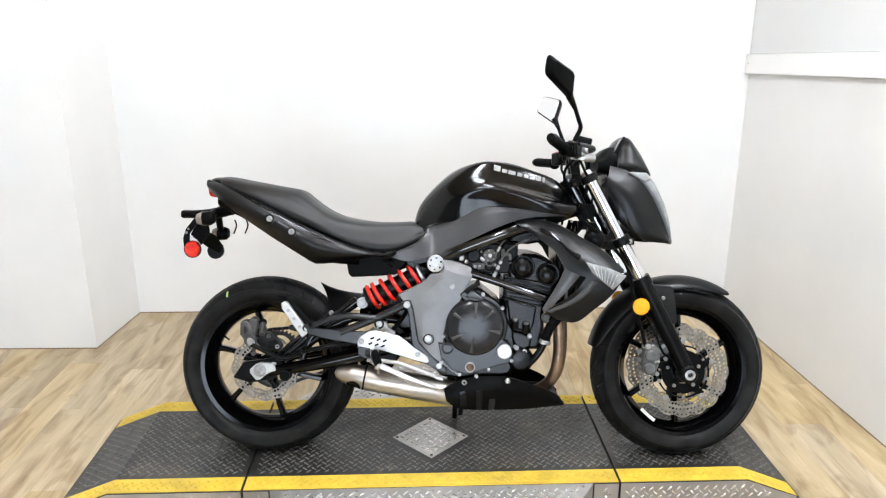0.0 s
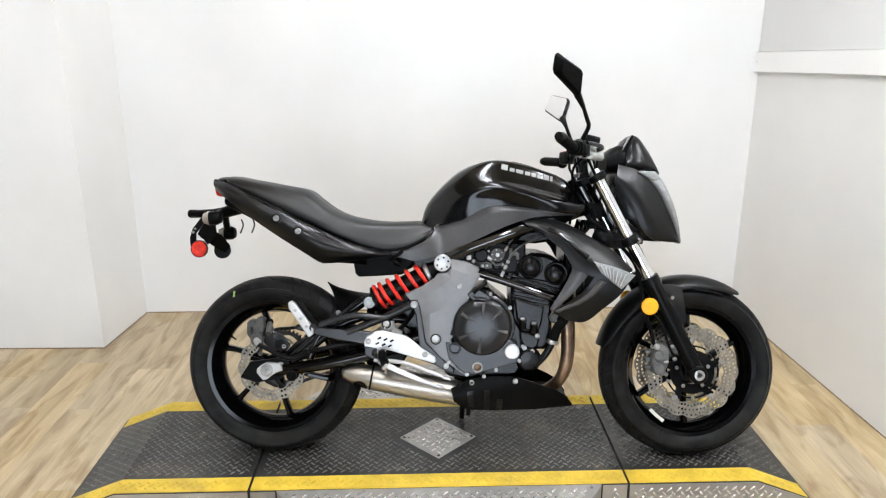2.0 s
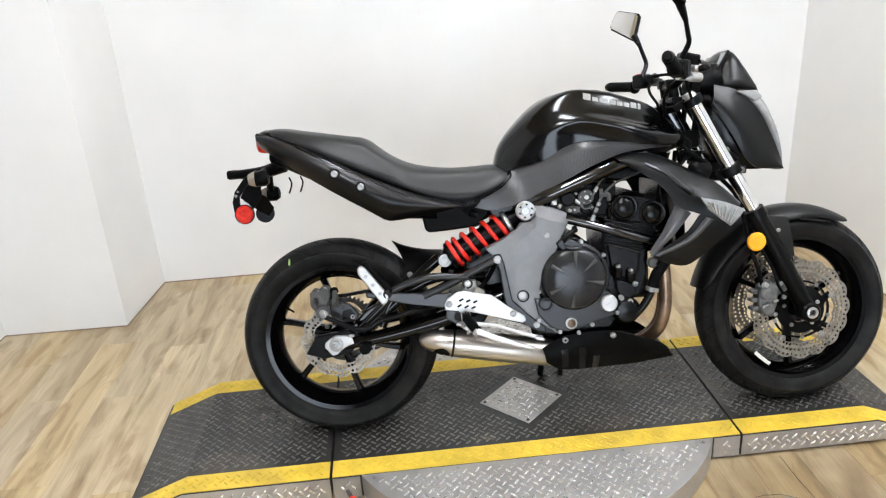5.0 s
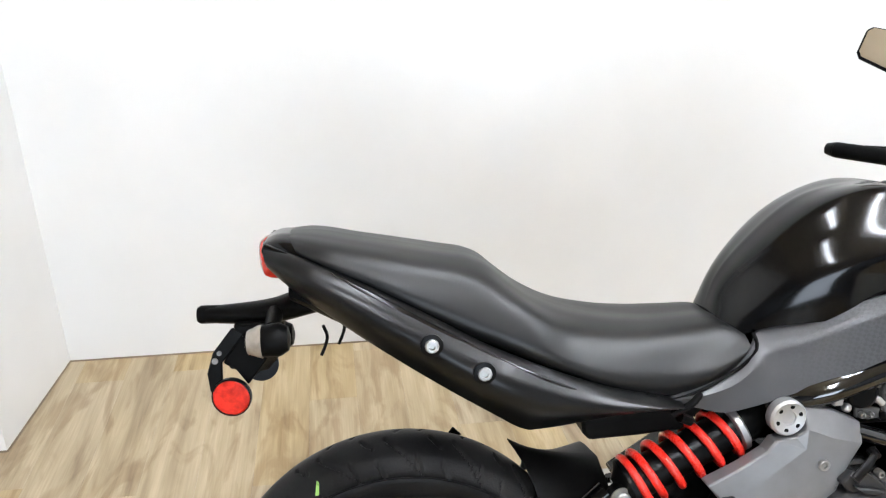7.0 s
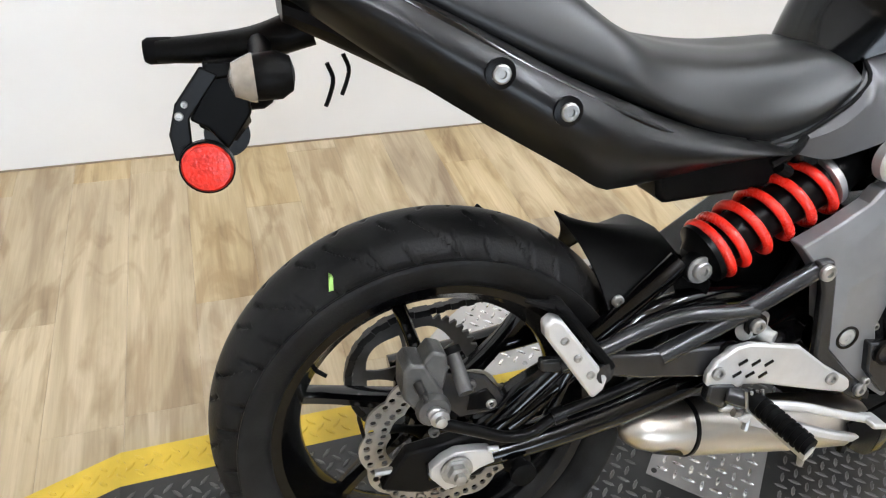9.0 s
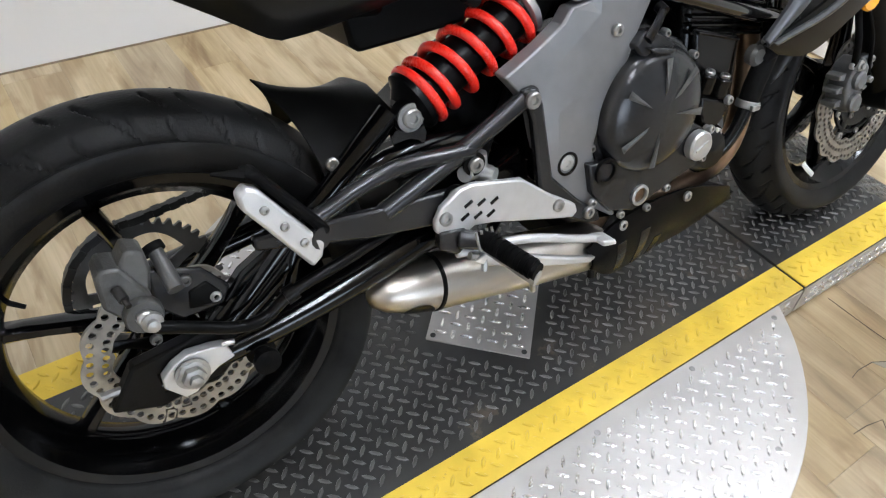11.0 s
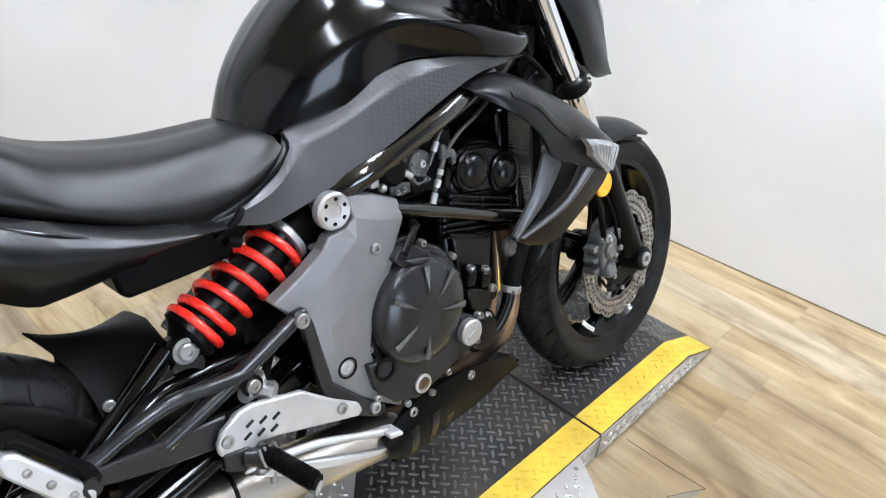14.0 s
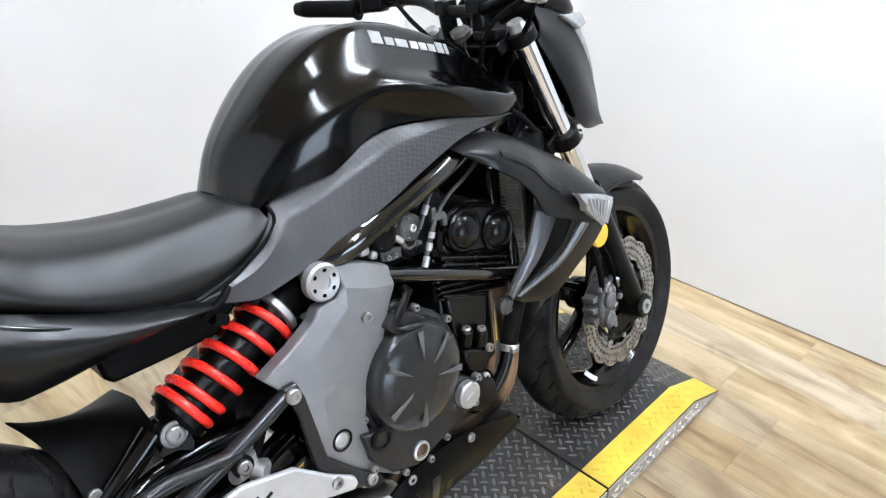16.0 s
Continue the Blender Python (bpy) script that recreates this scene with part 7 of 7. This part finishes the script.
for k, (a, b, c) in enumerate((((0.33, -0.19, 1.02), (0.36, -0.14, 0.97), (0.40, -0.05, 0.90)), ((0.32, -0.20, 1.03), (0.37, -0.12, 1.02), (0.38, -0.03, 0.92)), ((0.32, 0.20, 1.03), (0.38, 0.12, 1.03), (0.39, 0.03, 0.92)), ((0.33, 0.19, 1.02), (0.31, 0.12, 0.985), (0.34, 0.05, 0.90)), ((0.335, -0.18, 1.02), (0.30, -0.11, 0.97), (0.31, -0.06, 0.88)))):
    part("control_cable", tube([a, b, c, (c[0] - 0.01, c[1] * 0.6, c[2] - 0.09)], 0.0045, 8, 18), GRIP, bike, "black control cable", steer="bar")
for k, pts in enumerate((((0.345, -0.06, 0.86), (0.37, -0.09, 0.82), (0.35, -0.10, 0.78), (0.32, -0.10, 0.75)), ((0.36, -0.05, 0.83), (0.39, -0.08, 0.77), (0.38, -0.09, 0.72)), ((0.33, -0.07, 0.84), (0.36, -0.11, 0.80), (0.42, -0.09, 0.76)))):
    part("loom", tube(pts, 0.006, 8, 14), GRIP, bike, "wiring loom")
part("connector_block", join(box((0.375, -0.055, 0.835), (0.05, 0.05, 0.05)), box((0.36, -0.07, 0.79), (0.03, 0.03, 0.03)), box((0.395, -0.05, 0.78), (0.03, 0.05, 0.04))), PLASTIC, bike, "black wiring connectors", bevel=0.004)
part("horn", lathe([(0.030, 0), (0.034, 0.008), (0.034, 0.016), (0.02, 0.024), (0.0005, 0.026)], (0.40, -0.075, 0.745), (-0.2, -1, 0), 24), SATIN, bike, "black horn")

# headlight cowl, instrument pod and fly screen
cowl = part("headlight_cowl", skin([
    (0.440, [(0, 0.975), (0.045, 0.970), (0.070, 0.945), (0.074, 0.90), (0.068, 0.86), (0.05, 0.82)]),
    (0.480, [(0, 0.982), (0.050, 0.975), (0.080, 0.945), (0.086, 0.88), (0.080, 0.81), (0.058, 0.76)]),
    (0.545, [(0, 0.968), (0.050, 0.958), (0.082, 0.918), (0.090, 0.85), (0.080, 0.775), (0.058, 0.735)]),
    (0.600, [(0, 0.918), (0.048, 0.905), (0.074, 0.855), (0.078, 0.80), (0.070, 0.750), (0.050, 0.732)]),
    (0.635, [(0, 0.835), (0.042, 0.828), (0.062, 0.795), (0.064, 0.770), (0.058, 0.742), (0.040, 0.734)]),
    (0.652, [(0, 0.765), (0.033, 0.762), (0.048, 0.752), (0.050, 0.744), (0.046, 0.738), (0.034, 0.734)]),
], 40, 26), BLACKENG, bike, "black headlight housing", steer=True, angle=60)
for s in (1, -1):
    m = panel([(0.446, -0.080, 0.985), (0.500, -0.092, 0.968), (0.530, -0.097, 0.946), (0.570, -0.098, 0.900), (0.608, -0.092, 0.832), (0.636, -0.083, 0.772), (0.653, -0.074, 0.731)],
              [(0.428, -0.098, 0.925), (0.466, -0.106, 0.866), (0.496, -0.110, 0.815), (0.520, -0.108, 0.772), (0.552, -0.104, 0.742), (0.600, -0.093, 0.732), (0.645, -0.078, 0.729)], 0.010, 0.004, 36, 12, 0.62)
    part("cowl_side", m if s > 0 else flipped(m), SHROUD, cowl, "satin black cowl side", steer=True, angle=50)
part("headlight_lens", skin([
    (0.520, [(0, 0.985), (0.04, 0.982), (0.075, 0.968), (0.08, 0.955), (0.075, 0.95), (0.05, 0.945)]),
    (0.572, [(0, 0.972), (0.045, 0.965), (0.085, 0.940), (0.088, 0.92), (0.08, 0.905), (0.05, 0.90)]),
    (0.622, [(0, 0.905), (0.045, 0.895), (0.080, 0.865), (0.082, 0.84), (0.07, 0.82), (0.04, 0.81)]),
    (0.652, [(0, 0.82), (0.04, 0.815), (0.062, 0.795), (0.062, 0.775), (0.05, 0.76), (0.03, 0.75)]),
    (0.670, [(0, 0.745), (0.02, 0.744), (0.035, 0.738), (0.036, 0.732), (0.03, 0.726), (0.015, 0.724)]),
], 28, 20), CLEAR, cowl, "clear headlight lens", steer=True, angle=60)
part("position_lamp", slab([(0.500, 0.962), (0.560, 0.962), (0.578, 0.940), (0.555, 0.930)], -0.106, -0.090), CLEAR, cowl, "clear side lamp", bevel=0.004, steer=True)
screen = part("fly_screen", skin([
    (0.470, [(0, 1.060), (0.040, 1.054), (0.066, 1.035), (0.082, 1.005), (0.090, 0.985), (0.082, 0.975)]),
    (0.490, [(0, 1.083), (0.044, 1.076), (0.072, 1.050), (0.090, 1.010), (0.096, 0.982), (0.086, 0.972)]),
    (0.506, [(0, 1.088), (0.046, 1.080), (0.074, 1.052), (0.092, 1.010), (0.098, 0.980), (0.086, 0.970)]),
    (0.545, [(0, 1.052), (0.046, 1.042), (0.076, 1.014), (0.090, 0.988), (0.094, 0.972), (0.080, 0.964)]),
    (0.572, [(0, 1.006), (0.040, 0.999), (0.066, 0.984), (0.078, 0.972), (0.080, 0.964), (0.066, 0.959)]),
    (0.588, [(0, 0.966), (0.030, 0.965), (0.050, 0.962), (0.056, 0.959), (0.056, 0.956), (0.044, 0.955)]),
], 30, 22), SHROUD, bike, "satin black fly screen", steer=True, angle=60)
part("instrument_face", slab([(0.440, 1.000), (0.486, 1.078), (0.492, 1.076), (0.452, 0.996)], -0.066, 0.066), CLEAR, screen, "grey instrument face", bevel=0.004, steer=True)
part("instrument_rim", slab([(0.436, 0.990), (0.444, 0.986), (0.498, 1.080), (0.490, 1.083)], -0.074, -0.066), SATIN, screen, bevel=0.002, steer=True)
part("instrument_pod", skin([(0.408, [(0, 1.02), (0.05, 1.015), (0.07, 1.00), (0.072, 0.985), (0.06, 0.97), (0, 0.965)]), (0.45, [(0, 1.05), (0.055, 1.045), (0.078, 1.02), (0.08, 0.995), (0.07, 0.97), (0, 0.96)]), (0.50, [(0, 1.05), (0.05, 1.04), (0.07, 1.01), (0.075, 0.99), (0.06, 0.97), (0, 0.96)])], 14, 16), PLASTIC, bike, "black instrument pod", steer=True, angle=60)
for x, z in ((0.462, 0.795), (0.435, 0.83)):
    part("cowl_bolt", bolt((x, -0.108, z), 0.010, 0.008), BOLT, cowl, steer=True)
part("cowl_stay", tube([(0.43, -0.085, 0.83), (0.462, -0.104, 0.795), (0.50, -0.10, 0.765)], 0.009, 10, 10), SATIN, cowl, steer=True)

# radiator shrouds with their air slots, grey fins and signals
for s in (1, -1):
    def side(mesh):
        return mesh if s > 0 else flipped(mesh)
    hood = panel([(0.125, -0.118, 0.805), (0.174, -0.128, 0.815), (0.250, -0.140, 0.802), (0.345, -0.152, 0.753), (0.425, -0.166, 0.704), (0.476, -0.188, 0.652)],
                 [(0.150, -0.172, 0.784), (0.200, -0.196, 0.752), (0.258, -0.208, 0.704), (0.288, -0.212, 0.657), (0.345, -0.218, 0.632), (0.408, -0.220, 0.606)], 0.024, 0.006, 38, 14, 0.42)
    shroud = part("radiator_shroud", side(hood), SHROUD, bike, "satin black radiator shroud", angle=50)
    raised = Vector((0, -0.0016, 0.0004))
    slot = [[hood[0][i * 14 + j] + raised for i in range(8, 25, 4)] for j in (6, 8)]
    part("air_slot", side(panel(slot[0], slot[1], 0.0015, 0.004, 18, 4)), GLOSS, shroud, "gloss black air slot")
    for k in range(4):
        i = 26 + 2 * k
        part("decal_bar", side(panel([hood[0][i * 14 + 7] + raised, hood[0][i * 14 + 21] + raised], [hood[0][i * 14 + 8] + raised, hood[0][i * 14 + 22] + raised], 0.0006, 0.003, 4, 4)), ENGINE, shroud, "dull silver decal bar")
    part("shroud_leg", side(panel([(0.468, -0.212, 0.626), (0.440, -0.212, 0.582), (0.386, -0.198, 0.530), (0.318, -0.176, 0.480), (0.268, -0.164, 0.488)],
                                  [(0.350, -0.216, 0.628), (0.326, -0.211, 0.592), (0.294, -0.198, 0.562), (0.262, -0.184, 0.538), (0.224, -0.170, 0.514)], 0.003, 0.005, 26, 8)), SHROUD, shroud)
    part("shroud_fin", side(panel([(0.292, -0.186, 0.660), (0.264, -0.186, 0.600), (0.220, -0.172, 0.523)], [(0.335, -0.192, 0.632), (0.294, -0.192, 0.582), (0.229, -0.173, 0.510)], 0.005, 0.006, 18, 7)), FIN, shroud, "grey satin fin")
    part("shroud_fin", side(panel([(0.366, -0.224, 0.622), (0.322, -0.208, 0.568), (0.234, -0.178, 0.517)], [(0.386, -0.226, 0.614), (0.336, -0.208, 0.558), (0.246, -0.176, 0.510)], 0.004, 0.005, 18, 6)), FIN, shroud, "grey satin fin")
    sigf = part("front_signal", side(panel([(0.345, -0.236, 0.680), (0.415, -0.232, 0.661), (0.478, -0.214, 0.636)], [(0.368, -0.234, 0.644), (0.402, -0.230, 0.616), (0.434, -0.221, 0.592)], 0.006, 0.014, 16, 8)), CLEAR, shroud, "clear front turn signal lens")
    for k in range(7):
        part("lens_rib", side(tube([(0.366 + 0.013 * k, -0.2430 + 0.0012 * k, 0.668 - 0.0045 * k), (0.382 + 0.0075 * k, -0.2420 + 0.0012 * k, 0.636 - 0.0055 * k)], 0.0017, 6)), ALU, sigf)

# front mudguard
rings = []
for k in range(25):
    a = radians(58 + 107 * k / 24)
    rr = 0.316 + 0.006 * math.sin(math.pi * k / 24)
    f = math.sin(math.pi * k / 24) ** 0.5 if 0 < k < 24 else 0.0
    row = []
    for j in range(15):
        t = -1 + 2 * j / 14
        w = 0.050 + 0.026 * f
        drop = (0.012 + 0.030 * f) * abs(t) ** 2.6
        row.append(Vector((FRONT[0] + (rr - drop) * math.cos(a), w * t, FRONT[2] + (rr - drop) * math.sin(a))))
    rings.append(row)
vs = [p for r in rings for p in r] + [Vector(FRONT) + (p - Vector(FRONT)) * 0.988 for r in rings for p in r]
k0, fs = 25 * 15, []
for i in range(24):
    for j in range(14):
        a = i * 15 + j
        fs += [(a, a + 1, a + 16, a + 15), (a + k0, a + 15 + k0, a + 16 + k0, a + 1 + k0)]
rim_edge = [i * 15 for i in range(25)] + [24 * 15 + j for j in range(1, 15)] + [i * 15 + 14 for i in range(23, -1, -1)] + [j for j in range(13, 0, -1)]
for a, b in zip(rim_edge, rim_edge[1:] + rim_edge[:1]):
    fs.append((a, b, b + k0, a + k0))
mudguard = part("front_mudguard", (vs, fs), SHROUD, bike, "satin black front mudguard", steer=True, angle=60)
for s in (1, -1):
    m = panel([(0.545, -0.079, 0.585), (0.60, -0.080, 0.592), (0.66, -0.080, 0.585)], [(0.600, -0.098, 0.475), (0.640, -0.100, 0.452), (0.672, -0.096, 0.470)], 0.006, 0.004, 14, 8)
    part("mudguard_side", m if s > 0 else flipped(m), SHROUD, mudguard, steer=True)
    part("mudguard_bolt", bolt((0.625, -s * 0.092, 0.548), 0.0065, 0.004, (0, -s, 0)), BOLT, mudguard, steer=True)
part("mudguard_vent", slab([(0.700, 0.585), (0.795, 0.562), (0.80, 0.556), (0.705, 0.573)], -0.071, -0.066), BLACKENG, mudguard, steer=True)

# side stand
stand = part("side_stand", join(tube([(-0.04, 0.10, 0.26), (-0.055, 0.16, 0.15), (-0.06, 0.215, 0.045)], [0.013, 0.010], 12, 10), slab([(-0.09, 0.036), (-0.03, 0.036), (-0.03, 0.046), (-0.09, 0.046)], 0.195, 0.245)), SATIN, bike, "black side stand, down", bevel=0.003)
part("stand_spring", tube([(-0.05, 0.12, 0.25), (-0.06, 0.17, 0.13)], 0.007, 8), DULL, stand)
part("drip_pipe", tube([(-0.036, -0.10, 0.20), (-0.040, -0.10, 0.155)], 0.008, 8), SATIN, bike)


# ---- floor planks, laid along the bay ----
def planks():
    base = pose(-0.2, 0, FLOOR, 0, 0, 2.8)
    rng = random.Random(7)
    width, length, gap = 0.152, 0.915, 0.0005
    meshes = {}

    def plank_mesh(ln):
        key = round(ln, 3)
        if key not in meshes:
            w, b = width / 2 - gap / 2, 0.0009
            h = ln / 2 - gap / 2
            vs = [(-w, -h, -0.003), (w, -h, -0.003), (w, h, -0.003), (-w, h, -0.003), (-w, -h, -0.0004), (w, -h, -0.0004), (w, h, -0.0004), (-w, h, -0.0004),
                  (-w + b, -h + b, 0), (w - b, -h + b, 0), (w - b, h - b, 0), (-w + b, h - b, 0)]
            fs = [(8, 9, 10, 11)] + [(i, (i + 1) % 4, 4 + (i + 1) % 4, 4 + i) for i in range(4)] + [(4 + i, 4 + (i + 1) % 4, 8 + (i + 1) % 4, 8 + i) for i in range(4)]
            me = bpy.data.meshes.new("plank")
            me.from_pydata(vs, [], fs)
            me.materials.append(PLANK)
            meshes[key] = me
        return meshes[key]

    for i in range(-17, 17):
        start = -4.2 + rng.random() * length
        j = 0
        while start + length * j < 1.75:
            v = start + length * j + length / 2
            j += 1
            p = base @ Vector((i * width, v, 0))
            if p.y < -3.6:
                continue
            ob = new("plank", plank_mesh(length))
            ob.parent = sub
            ob.matrix_basis = base @ pose(i * width, v, 0)


planks()
CRACK = material("dark_floor_crack", (0.045, 0.035, 0.025), 0.8)
TORN = material("grey_torn_backing", (0.20, 0.175, 0.14), 0.7)
for pts in (((0.596, -0.248), (0.601, -0.349), (0.612, -0.454)), ((0.612, -0.454), (0.573, -0.433), (0.525, -0.410), (0.480, -0.409), (0.454, -0.415)), ((0.342, -0.499), (0.380, -0.500), (0.420, -0.507), (0.392, -0.542), (0.352, -0.573))):
    obj("crack", *tube([(x, y, FLOOR + 0.0002) for x, y in pts], 0.0009, 6), CRACK, sub, "thin crack in the floor covering")
tear = [(0.522, -0.407), (0.612, -0.454), (0.565, -0.446), (0.547, -0.453)]
obj("torn_patch", [Vector((x, y, FLOOR + z)) for z in (-0.001, 0.0006) for x, y in tear], [(3, 2, 1, 0), (4, 5, 6, 7), (0, 1, 5, 4), (1, 2, 6, 5), (2, 3, 7, 6), (3, 0, 4, 7)], TORN, sub, "small torn patch of floor covering", smooth=False)
